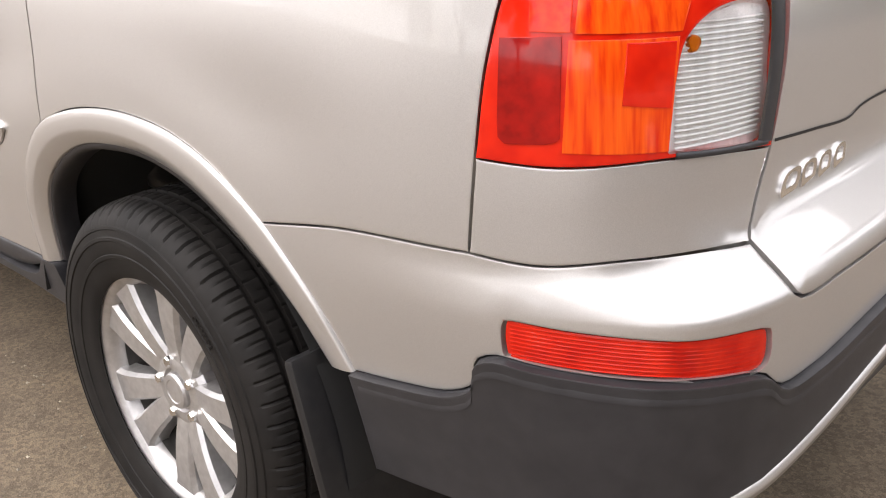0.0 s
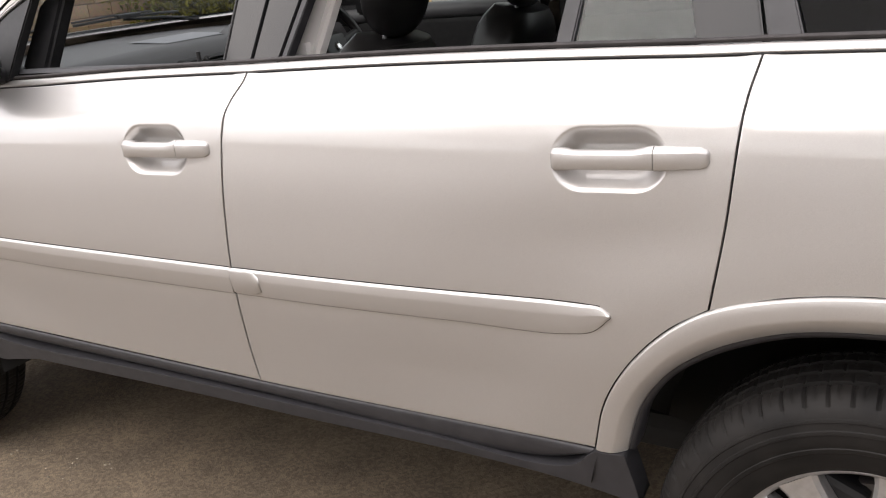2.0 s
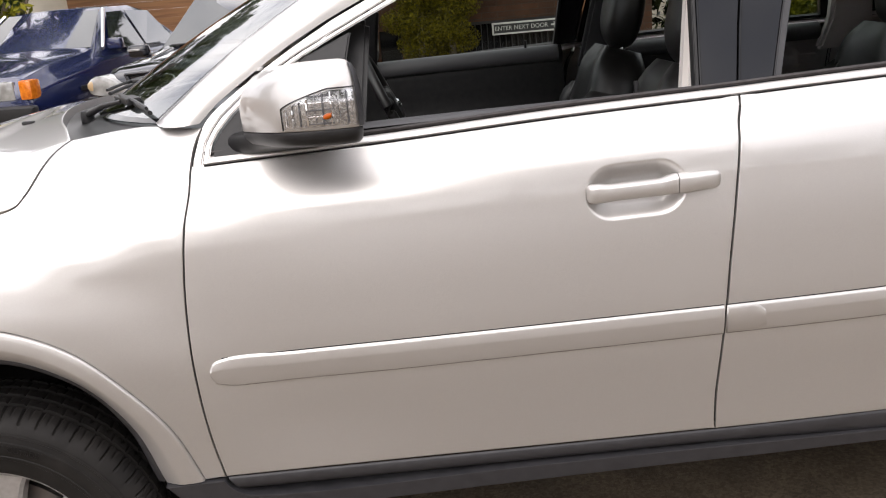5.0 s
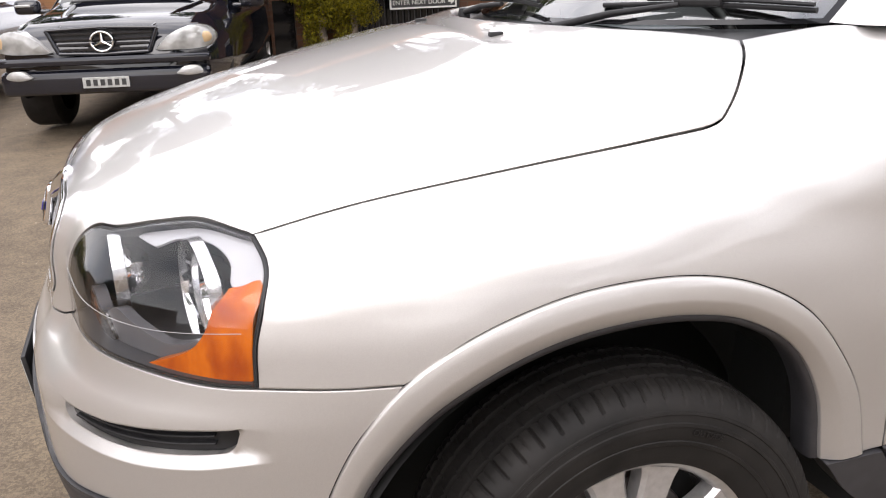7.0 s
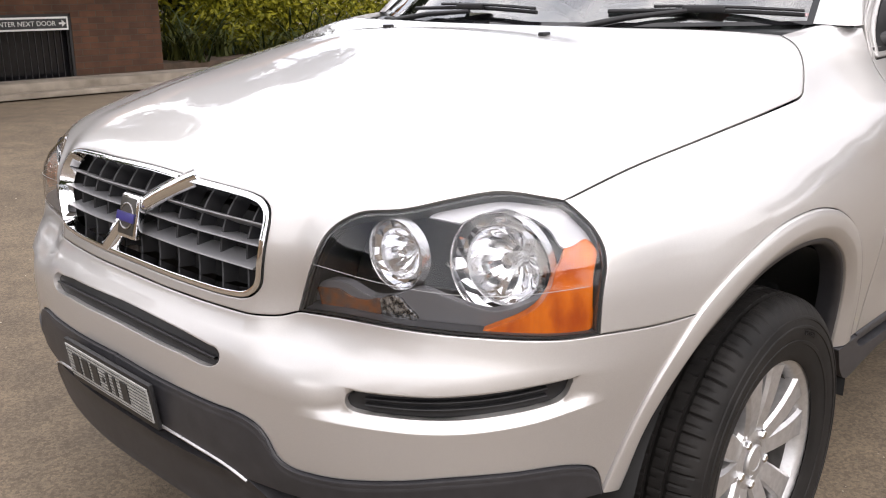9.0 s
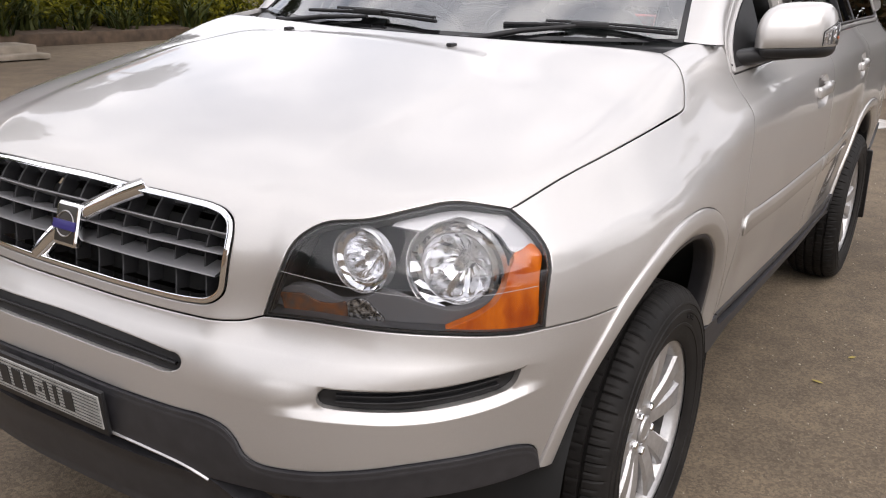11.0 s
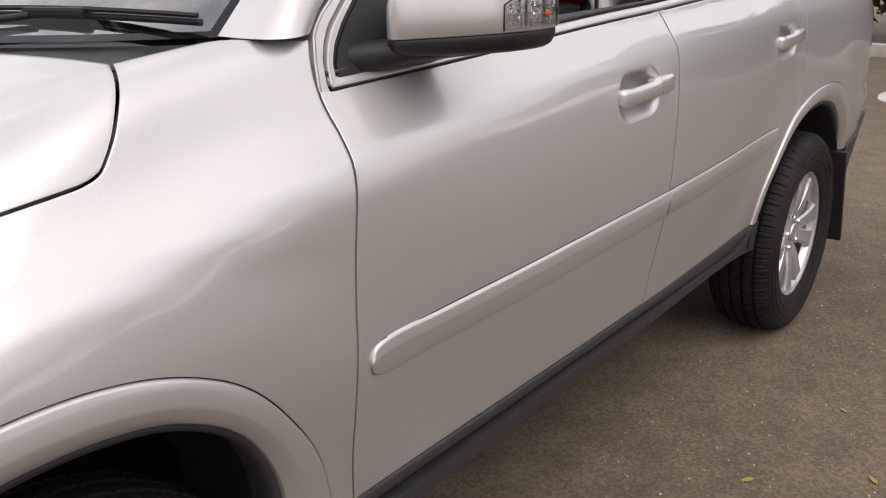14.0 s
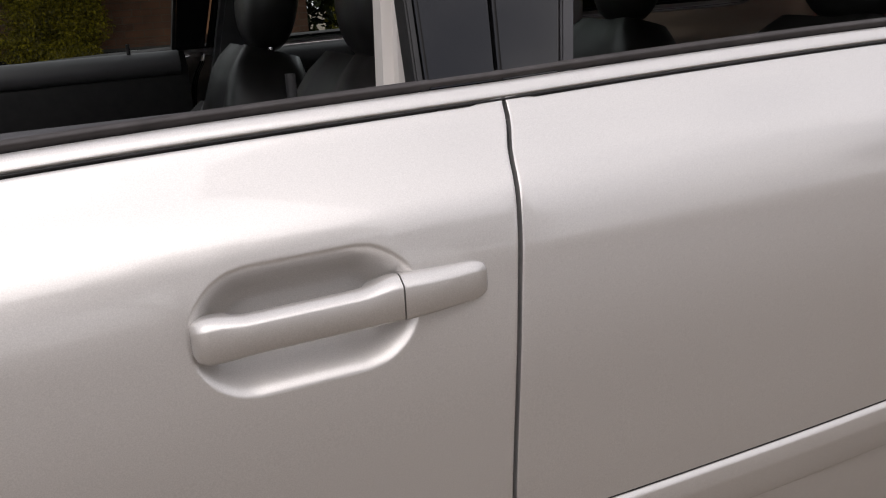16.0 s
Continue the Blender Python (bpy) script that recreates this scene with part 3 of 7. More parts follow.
for side in (1, -1):
    for z0 in (.711, .697):
        a = line("front", [(-.868, -.612, z0), (-.815, -.695, z0 - .002), (-.735, -.774, z0 + .003), (-.66, -.828, z0 + .013)], 30)
        d = ribbon("front", a - np.array((0, .0028)), a + np.array((0, .0028)), [(0, -.026), (.1, -.019), (.5, -.016), (.9, -.019), (1, -.026)])
        to_object("slat", *(d if side > 0 else flip(*d)), BLACK, bumper)
a = line("front", [(-.937, -.306, .719), (-.945, -.208, .726), (-.950, 0, .730), (-.945, .208, .726), (-.937, .306, .719)], 40)
to_object("slat", *ribbon("front", a - np.array((0, .003)), a + np.array((0, .003)), [(0, -.012), (.1, -.005), (.5, -.003), (.9, -.005), (1, -.012)]), BLACK, bumper)

clad_low = seam("front", [(-.950, -.001, .548), (-.945, -.140, .545), (-.938, -.236, .538), (-.925, -.327, .522), (-.918, -.370, .506), (-.89, -.44, .455), (-.84, -.55, .405), (-.76, -.70, .385), (-.64, -.78, .38), (-.505, -.835, .385)], 60)
clad_half = np.vstack((clad_top, clad_low[1:]))
clad_loop = np.vstack((clad_half, (clad_half * M)[::-1][1:-1]))
front_clad = to_object("lower_bumper", *sheet("front", [clad_loop], .03, lift=.006, depth=.05), CLADDING, suv, "dark grey plastic lower front bumper")
# same plastic, shaped to face upwards so the lip looks lighter
lip = flat("front", clad_top[1:])
both_sides("bumper_lip", ribbon("front", lip + np.array((0, -.001)), lip + np.array((0, -.019)), [(0, -.004), (.06, .002), (.30, .0050), (.70, .0068), (1, .0066)], caps=False), CLADDING, (front_clad, front_clad), "grey upper lip sloped to catch the light")
a = line("front", [(-.918, .370, .506), (-.925, .327, .523), (-.938, .236, .539), (-.950, 0, .549), (-.938, -.236, .539), (-.925, -.327, .523), (-.918, -.370, .506)], 50)
to_object("skid_strip", *ribbon("front", a - np.array((0, .0035)), a + np.array((0, .0015)), [(0, -.01), (.2, .010), (.8, .010), (1, .004)]), ALLOY, front_clad, "thin silver skid strip")

# wings, doors, rear quarters
wing_loop = np.vstack((wing_low[::-1], lamp_rear[1:], hood_edge[1:], hood_corner[1:], screen_side[1:], seam_f[1:], arch_f_wing[::-1][:-1]))
both_sides("front_wing", sheet("side", [wing_loop], .026), SILVER, (suv, suv), "silver front wing")
door_f_loop = np.vstack((seam("side", [(.549, 1.176), (.523, 1.178)], 5), seam_f[[i for i, q in enumerate(seam_f) if q[2] < 1.176]], seam("side", [(.503, .515), (1.0, .516), (1.561, .515)], 40)[1:], seam_b[::-1], belt_f[::-1][1:]))
door_r_loop = np.vstack((seam_b, seam("side", [(1.561, .514), (2.0, .513), (2.377, .513)], 30)[1:], arch_r_door[1:], seam_c[::-1][1:], belt_r[::-1][1:-1]))
quarter_loop = np.vstack((seam_c, arch_r_wing[1:], bumper_line[1:], tail_drop[::-1][1:], tail_front[::-1][1:], belt_q[::-1]))


def dish_lift(center, half, depth):
    """The body surface with a pressed cup for a door handle."""
    def f(x, y, z):
        zz = z - .028 * (x - center[0])
        e = np.sqrt((np.maximum(np.abs(x - center[0]) - (half[0] - half[1]), 0) / half[1])**2 + ((zz - center[1]) / half[1])**2)
        return field(x, y, z) + depth * step(1.0, .30, e)**.8
    return f


def cup_rings(center, half):
    """Nested rounded outlines for a handle cup, as rows of (x, z)."""
    rings = []
    for e in (1.10, 1.03, 1.0, .96, .91, .85, .78, .70, .60, .48, .34, .18):
        r, n = half[1] * e, 44
        a = np.arange(n) * 2 * math.pi / n
        x = r * np.cos(a) + np.where(np.cos(a) > 0, 1, -1) * (half[0] - half[1]) * np.minimum(1, np.abs(np.cos(a)) * 6)
        rings.append(np.stack((center[0] + x, center[1] + r * np.sin(a) + .028 * x), -1))
    return rings


CUP_F, CUP_R, CUP = (1.390, 1.068), (2.428, 1.087), (.102, .056)
front_doors = both_sides("front_door", sheet("side", [door_f_loop], .026, gap=.0024, surface=dish_lift(CUP_F, CUP, .030), fine=cup_rings(CUP_F, CUP)), SILVER, (suv, suv), "silver front door with pressed handle cup")
rear_doors = both_sides("rear_door", sheet("side", [door_r_loop], .026, gap=.0024, surface=dish_lift(CUP_R, CUP, .030), fine=cup_rings(CUP_R, CUP)), SILVER, (suv, suv), "silver rear door with pressed handle cup")
quarters = both_sides("rear_quarter", sheet("side", [quarter_loop], .03), SILVER, (suv, suv), "silver rear quarter panel")

# black strips behind the door gaps, giving them their shade by colour
for gap_line, owners in ((seam_f, front_doors), (seam_b, rear_doors), (seam_c, rear_doors)):
    g = flat("side", gap_line[2:-1])
    both_sides("shut_line", ribbon("side", g - np.array((.007, 0)), g + np.array((.007, 0)), [(0, -.009), (.5, -.008), (1, -.009)], caps=False), BLACK, owners, "black backing strip for the shade in the shut line")

# door handles: a grip bar bridging the cup and a fixed tail piece
def handle_data(xc, zc, x0, x1, tail=False):
    """Rows of a handle's section: flat outer face, chamfered top, hollow behind the grip."""
    xs = np.concatenate((np.linspace(x0, x0 + .016, 8), np.linspace(x0 + .016, x1 - .018, 22)[1:-1], np.linspace(x1 - .018, x1, 9)))
    rows = []
    for x in xs:
        s = (x - x0) / (x1 - x0)
        a, b = x - x0, x1 - x
        if tail:
            round_end = math.sqrt(max(0, 1 - max(0, 1 - b / .018)**2))
            hi, lo, out = .0205 - .0035 * s, -.0195 + .003 * s, .016 - .007 * step(.2, 1.0, s)
            hi, lo, out = hi * (.45 + .55 * round_end), lo * (.45 + .55 * round_end), out * (.25 + .75 * round_end)
            back = -.010
        else:
            round_end = math.sqrt(max(0, 1 - max(0, 1 - a / .014)**2))
            pad = step(.045, .02, a) * .5 + step(.036, .004, b)
            hi, lo, out = .0150 + .0055 * pad, -.0185 - .002 * step(.05, .02, a), .013 + .003 * step(0, .05, a)
            hi, lo, out = hi * (.55 + .45 * round_end), lo * (.55 + .45 * round_end), out * (.1 + .9 * round_end)
            back = -.004 if a > .03 and b > .03 else -.012
        z0 = zc + (x - xc) * .028
        y0 = -float(seam("side", [(x, z0), (x + .001, z0)], 2)[0][1])
        sec = [(lo * .80, back), (lo * .96, out * .35), (lo, out * .62), (lo * .95, out * .90), (lo * .82, out), (hi * .48, out * 1.05), (hi * .62, out * .99), (hi * .93, out * .48), (hi, out * .20), (hi * .86, back)]
        rows.append([(x, -(y0 + o), z0 + h) for h, o in sec])
    v = np.array(rows)
    n = v.shape[1]
    faces = [(i * n + j, i * n + (j + 1) % n, (i + 1) * n + (j + 1) % n, (i + 1) * n + j) for i in range(len(xs) - 1) for j in range(n)]
    faces += [tuple(range(n))[::-1], tuple((len(xs) - 1) * n + j for j in range(n))]
    return v.reshape(-1, 3), faces


def handle(xc, zc, parents):
    for tail, x0, x1 in ((False, xc - .130, xc + .0475), (True, xc + .049, xc + .134)):
        v, f = handle_data(xc, zc, x0, x1, tail)
        for s, par in zip((1, -1), parents):
            bm = bmesh.new()
            vs = [bm.verts.new((p[0], p[1] * s, p[2])) for p in v]
            for q in f:
                bm.faces.new([vs[i] for i in q])
            bmesh.ops.recalc_face_normals(bm, faces=bm.faces)
            part("handle_tail" if tail else "door_handle", smooth(bm, 48), SILVER, par)


handle(1.422, 1.073, front_doors)
handle(2.460, 1.092, rear_doors)

# side mouldings with a bright upper edge
def moulding(pts_top, pts_low, parents, name="side_moulding"):
    a, b = line("side", pts_top, 80), line("side", pts_low, 80)
    d = ribbon("side", b, a, [(0, -.001), (.012, .0030), (.05, .0048), (.33, .0064), (.60, .0073), (.68, .0072), (.90, .0052), (.965, .0036), (1, -.001)])
    both_sides(name, d, SILVER, parents)
    c = line("side", pts_top[2 if parents is front_doors else 0:5 if parents is not front_doors else None], 60)
    both_sides("moulding_gap", ribbon("side", c, c + np.array((0, .0022)), [(0, -.0002), (.5, .0006), (1, -.0002)]), BLACK, parents)
    c = line("side", pts_low, 60)
    both_sides("moulding_gap", ribbon("side", c - np.array((0, .0016)), c, [(0, -.0002), (.5, .0005), (1, -.0002)]), BLACK, parents)


moulding([(.516, .778), (.524, .792), (.542, .7985), (.70, .802), (1.1, .808), (1.562, .813)], [(.516, .762), (.524, .748), (.542, .741), (.70, .739), (1.1, .744), (1.562, .750)], front_doors)
moulding([(1.569, .813), (1.8, .816), (2.1, .820), (2.37, .825), (2.41, .824), (2.428, .813)], [(1.569, .751), (1.8, .753), (2.1, .757), (2.34, .762), (2.395, .775), (2.429, .806)], rear_doors)
a = line("side", [(1.569, .8135), (1.60, .814), (1.625, .814), (1.645, .800)], 20)
b = line("side", [(1.569, .7555), (1.60, .756), (1.625, .757), (1.648, .765)], 20)
both_sides("moulding_cap", ribbon("side", b, a, [(0, .004), (.06, .009), (.5, .0115), (.9, .0115), (1, .006)]), SILVER, rear_doors)

# belt trim: bright strip, then dark window seal
def belt_strip(pts, parents, z0, z1, mat, prof, name, label=""):
    top = line("side", pts, 60)
    lay_a, lay_b = top + np.array((0, z0)), top + np.array((0, z1))
    both_sides(name, ribbon("side", lay_a, lay_b, prof), mat, parents, label)


SEAL_GREY = add_noise(principled("weathered_seal", (.045, .040, .040), .7), 40, (.034, .030, .030), (.056, .050, .050))
for pts, par in ((BELT_F, front_doors), (BELT_R, rear_doors), (BELT_Q, quarters)):
    belt_strip(pts, par, -.0014, .0014, BLACK, [(0, -.001), (.3, .0012), (.7, .0012), (1, -.002)], "belt_gap", "thin black line under the bright strip")
    belt_strip(pts, par, .0012, .0180, SILVER, [(0, -.003), (.03, .0014), (.10, .0026), (.30, .0032), (.6, .0024), (.9, .0004), (1, -.004)], "belt_trim", "bright strip under the window")
    belt_strip(pts, par, .0190, .029, SEAL_GREY, [(0, -.01), (.1, .002), (.5, .003), (.9, -.004), (1, -.02)], "window_seal", "black rubber seal")

# flares round the wheel openings
FLARE = [(0, -.003), (.02, .0036), (.07, .0060), (.25, .0078), (.52, .0078), (.62, .0066), (.80, .0005), (.97, -.0065), (1.0, -.009), (1.04, -.02)]
LIP = [(1.0, -.014), (1.06, -.012), (1.20, -.015), (1.26, -.03), (1.27, -.06)]
for outer, inner in ((ARCH_F, ARCH_F_IN), (ARCH_R, ARCH_R_IN)):
    a, b = line("side", outer, 90), line("side", inner, 90)
    both_sides("wheel_arch_flare", ribbon("side", a, b, FLARE, caps=False), SILVER, (suv, suv), "silver wheel arch flare")
    both_sides("arch_lip", ribbon("side", a, b, LIP, caps=False), CLADDING, (suv, suv), "dark plastic arch lip")

# dark door foot and sill cladding
a = line("side", [(.507, .5125), (1.561, .512), (2.30, .511), (2.374, .510)], 60)
b = line("side", [(.530, .478), (1.561, .478), (2.29, .470), (2.355, .492)], 60)
both_sides("door_foot", ribbon("side", b, a, [(0, -.012), (.06, -.002), (.4, .003), (.9, .003), (1, -.004)]), CLADDING, (suv, suv), "dark grey strip along the door foot")
sill_loop = np.vstack((seam("side", [(.374, .510), (.45, .5115), (.5, .511)], 10), seam("side", [(.5, .511), (.515, .488), (.545, .470), (.60, .464), (1.135, .472), (1.553, .474), (2.0, .468), (2.30, .460), (2.335, .472), (2.36, .498), (2.376, .512)], 80)[1:],
                       seam("side", [(2.376, .512), (2.436, .515)], 6)[1:], seam("side", [(2.436, .515), (2.452, .45), (2.462, .402)], 10)[1:], seam("side", [(2.462, .402), (2.30, .425), (1.6, .438), (.70, .420)], 40)[1:], seam("side", [(.70, .420), (.60, .402), (.50, .390), (.44, .43), (.374, .510)], 24)[1:-1]))
both_sides("sill_cladding", sheet("side", [sill_loop], .03, lift=.008, depth=.06), CLADDING, (suv, suv), "dark grey plastic sill")

# ---- rear end ----
rear_top = seam("rear", [(3.608, -.886, .817), (3.678, -.857, .809), (3.753, -.80, .812), (3.821, -.625, .795)], 30)
rear_mid = seam("rear", [(3.821, -.625, .795), (3.858, -.626, .766), (3.874, -.612, .742), (3.881, -.50, .738), (3.884, -.30, .736), (3.885, -.001, .735)], 30)
CLAD_R = [(3.388, -.905, .590), (3.479, -.893, .603), (3.570, -.887, .622), (3.603, -.885, .641), (3.617, -.887, .684), (3.640, -.883, .695), (3.687, -.864, .692), (3.771, -.82, .686), (3.838, -.755, .680), (3.866, -.675, .664), (3.874, -.639, .635), (3.879, -.56, .632), (3.884, -.40, .640), (3.885, -.257, .645), (3.885, -.001, .648)]
clad_r = seam("rear", CLAD_R, 70)
bumper_r_loop = np.vstack((bumper_line, rear_top[1:], rear_mid[1:], clad_r[::-1], arch_r_bumper[::-1][1:-1]))
REFL = [(3.653, -.877, .744), (3.656, -.876, .7445), (3.715, -.85, .740), (3.807, -.79, .734), (3.861, -.672, .722), (3.8645, -.667, .719), (3.866, -.666, .714), (3.867, -.6685, .676), (3.865, -.675, .6705), (3.855, -.70, .671), (3.810, -.79, .686), (3.716, -.851, .692), (3.657, -.876, .698), (3.653, -.878, .6985), (3.6515, -.878, .702), (3.6515, -.878, .740)]
refl = closed("rear", REFL, 130)
deck_lines = [np.stack((np.linspace(.0, .74, 60), np.full(60, z)), -1) for z in (.744, .751, .7575, .764, .775, .788)]
both_sides("rear_bumper", sheet("rear", [bumper_r_loop, refl], .028, depth=.03, creases=deck_lines), SILVER, (suv, suv), "silver rear bumper")
both_sides("rear_reflector", sheet("rear", [refl], .02, lift=-.004, depth=.01), RED_LENS, (suv, suv), "red ribbed reflector")
for k in range(9):
    z0 = .697 + k * .0052
    a = line("rear", [(3.657, -.876, z0), (3.715, -.85, z0 - .003), (3.807, -.79, z0 - .008), (3.862, -.674, z0 - .02)], 24)
    both_sides("reflector_rib", ribbon("rear", a - np.array((0, .0014)), a + np.array((0, .0014)), [(0, -.006), (.5, -.0022), (1, -.006)]), RED_LENS, (suv, suv))
clad_r_low = seam("rear", [(3.885, -.001, .50), (3.884, -.30, .525), (3.876, -.594, .515), (3.862, -.666, .500), (3.833, -.738, .49), (3.766, -.804, .475), (3.6, -.855, .45), (3.40, -.87, .43)], 56)
lip = flat("rear", clad_r[1:])
both_sides("bumper_lip", ribbon("rear", lip + np.array((0, -.001)), lip + np.array((0, -.024)), [(0, -.004), (.05, .004), (.35, .0095), (.70, .0125), (1, .0128)], caps=False), CLADDING, (suv, suv), "grey upper lip of the rear bumper cladding")
both_sides("lower_rear_bumper", sheet("rear", [np.vstack((clad_r, clad_r_low))], .03, lift=.012, depth=.06), CLADDING, (suv, suv), "dark grey plastic lower rear bumper")
a = line("rear", [(3.80, -.775, .488), (3.833, -.738, .497), (3.862, -.666, .510), (3.876, -.594, .528), (3.884, -.439, .552), (3.885, -.306, .566), (3.885, -.01, .57)], 50)
both_sides("skid_strip", ribbon("rear", a - np.array((0, .018)), a + np.array((0, .006)), [(0, -.01), (.2, .016), (.8, .018), (1, .010)]), SILVER, (suv, suv), "silver skid strip")
lamp_low = seam("rear", [(3.617, -.878, .928), (3.684, -.846, .921), (3.771, -.745, .919), (3.802, -.559, .897)], 30)
under_r = seam("rear", [(3.802, -.559, .897), (3.821, -.625, .795)], 8)
both_sides("corner_panel", sheet("rear", [np.vstack((tail_drop, rear_top[1:], under_r[::-1][1:], lamp_low[::-1][1:-1]))], .025), SILVER, (suv, suv), "silver corner panel under the tail lamp")
lamp_high = seam("rear", [(3.690, -.775, 1.178), (3.74, -.66, 1.186), (3.785, -.53, 1.19)], 14)
lamp_in = seam("rear", [(3.785, -.53, 1.19), (3.797, -.536, 1.0), (3.802, -.559, .897)], 24)
lamp_out = tail_front[[i for i, p in enumerate(tail_front) if p[2] < 1.179]]
CLEAR_R = [(3.772, -.742, .926), (3.771, -.733, .997), (3.771, -.711, 1.046), (3.777, -.672, 1.066), (3.788, -.60, 1.071), (3.792, -.556, 1.066), (3.797, -.552, 1.0), (3.802, -.570, .910), (3.80, -.60, .908)]
clear_loop = closed("rear", CLEAR_R, 50)
tail_lamps = both_sides("tail_lamp", sheet("rear", [np.vstack((lamp_out, lamp_low[1:], lamp_in[::-1][1:], lamp_high[::-1][1:-1])), clear_loop], .022, lift=.002, depth=.03), RED_LENS, (suv, suv), "red and clear tail lamp")
both_sides("reversing_lens", sheet("rear", [clear_loop], .02, lift=.003, depth=.006), CLEAR, tail_lamps, "clear ribbed reversing lens")
both_sides("lamp_bowl", sheet("rear", [clear_loop], .02, lift=-.012, depth=.004, gap=-.003), REVERSE_SILVER, tail_lamps, "silvered lamp bowl")
for k in range(22):
    z0 = .925 + k * .0063
    a = line("rear", [(3.776, -.725, z0), (3.788, -.66, z0 - .003), (3.797, -.568, z0 - .007)], 10)
    both_sides("lens_rib", ribbon("rear", a - np.array((0, .0017)), a + np.array((0, .0017)), [(0, -.011), (.5, -.0075), (1, -.011)]), REVERSE_SILVER, tail_lamps)
def lens_patch(corners, mat, label, lift=.003):
    """A straight-edged field inside the lamp."""
    q = np.array([flat("rear", c) for c in corners])
    loop = np.vstack([a + np.linspace(0, 1, 8)[:-1, None] * (b - a) for a, b in zip(q, np.roll(q, -1, 0))])
    both_sides("inner_lens", sheet("rear", [lay("rear", loop)], .02, lift=lift, depth=.001, gap=0, roll=.001), mat, tail_lamps, label)


lens_patch([(3.642, -.863, 1.055), (3.697, -.832, 1.055), (3.699, -.838, .952), (3.693, -.843, .946), (3.650, -.868, .946), (3.642, -.871, .954)], RED_DEEP, "deep red reflector field")
lens_patch([(3.668, -.846, 1.130), (3.701, -.815, 1.130), (3.703, -.826, 1.058), (3.669, -.850, 1.060)], RED_BRIGHT, "bright red upper field")
lens_patch([(3.702, -.828, 1.051), (3.767, -.727, 1.046), (3.770, -.744, .928), (3.701, -.837, .937)], ORANGE_GLOW, "orange-red ribbed inner lens")
lens_patch([(3.706, -.812, 1.130), (3.765, -.700, 1.090), (3.768, -.723, 1.051), (3.706, -.824, 1.057)], ORANGE_GLOW, "orange-red ribbed inner lens")
lens_patch([(3.741, -.784, 1.045), (3.766, -.731, 1.042), (3.769, -.741, .974), (3.743, -.793, .983)], RED_LENS, "red inner lens", .0036)
a = line("rear", [(3.786, -.545, 1.17), (3.797, -.548, 1.0), (3.802, -.570, .905)], 30)
both_sides("lamp_edge_seal", ribbon("rear", a - np.array((.008, 0)), a + np.array((.014, 0)), [(0, .001), (.2, .0045), (.8, .0045), (1, .001)]), CLADDING, tail_lamps, "dark grey lamp edge")
a = line("rear", [(3.775, -.735, .921), (3.79, -.65, .912), (3.802, -.572, .905)], 20)
both_sides("lamp_edge_seal", ribbon("rear", a - np.array((0, .004)), a + np.array((0, .004)), [(0, .001), (.2, .0045), (.8, .0045), (1, .001)]), CLADDING, tail_lamps, "dark grey lamp edge")
both_sides("lamp_bulb", sheet("rear", [closed("rear", [(3.773, -.711, 1.039), (3.775, -.700, 1.047), (3.779, -.686, 1.038), (3.778, -.698, 1.025), (3.775, -.711, 1.027)], 20)], .01, lift=-.006, depth=.01), AMBER, tail_lamps, "amber bulb")
gate_side = seam("rear", [(3.775, -.515, 1.24), (3.795, -.524, 1.0), (3.80, -.5555, .897), (3.821, -.6235, .7965)], 30)
gate_low = seam("rear", [(3.821, -.6235, .7965), (3.857, -.6235, .768), (3.873, -.610, .7435), (3.880, -.50, .7395), (3.883, -.30, .7375), (3.884, -.001, .7365)], 30)
to_object("tailgate", *(lambda d: (np.vstack((d[0], d[0] * M)), list(d[1]) + [[i + len(d[0]) for i in q[::-1]] for q in d[1]], np.vstack((d[2], d[2] * M))))(
    sheet("rear", [np.vstack((gate_side, gate_low[1:], seam("rear", [(3.884, -.001, .738), (3.84, -.001, 1.0), (3.80, -.001, 1.24)], 10)[1:], seam("rear", [(3.80, -.001, 1.24), (3.775, -.515, 1.24)], 12)[1:-1]))], .03)), SILVER, suv, "silver tailgate")
tg = bpy.data.objects["tailgate"]
a = line("rear", [(3.801, -.548, .902), (3.804, -.437, .893), (3.804, -.313, .886), (3.804, -.285, .893), (3.804, -.18, .898), (3.804, -.02, .899)], 40)
to_object("tailgate_gap", *ribbon("rear", a - np.array((0, .002)), a + np.array((0, .002)), [(0, .001), (.5, .0015), (1, .001)]), BLACK, tg, "dark shut line")
for k, (w, slant) in enumerate(((.040, .006), (.034, 0), (.030, 0), (.030, 0))):
    y0 = -.500 + k * .050
    pts = [(3.806, y0 - w / 2 - .004 - slant, .824), (3.806, y0 - w / 2 + .004, .852), (3.806, y0 + w / 2 + .006, .852), (3.806, y0 + w / 2 - .002 - slant, .824)]
    outer = np.array([flat("rear", p) for p in pts])
    loop = lay("rear", run(outer, 24, True))
    cen = flat("rear", loop).mean(0)
    hole = lay("rear", cen + (flat("rear", loop) - cen) * .55)
    to_object("badge", *sheet("rear", [loop, hole], .01, lift=.004, depth=.004, gap=0, roll=.0012), CHROME, tg, "small chrome badge")


# ---- cabin: pillars, glass, roof ----
def lean(x, z, out=0.0):
    """A point of the leaning window side of the car; out: off its plane."""
    zz = min(z, 1.60)
    w = .843 + (float(PLAN(min(x, 3.6))) - .0055) * .9 - .028 * float(step(.85, .52, x))
    return (x, -(w - .45 * (zz - 1.24) + out) + max(0, z - 1.60) * 1.1, z)


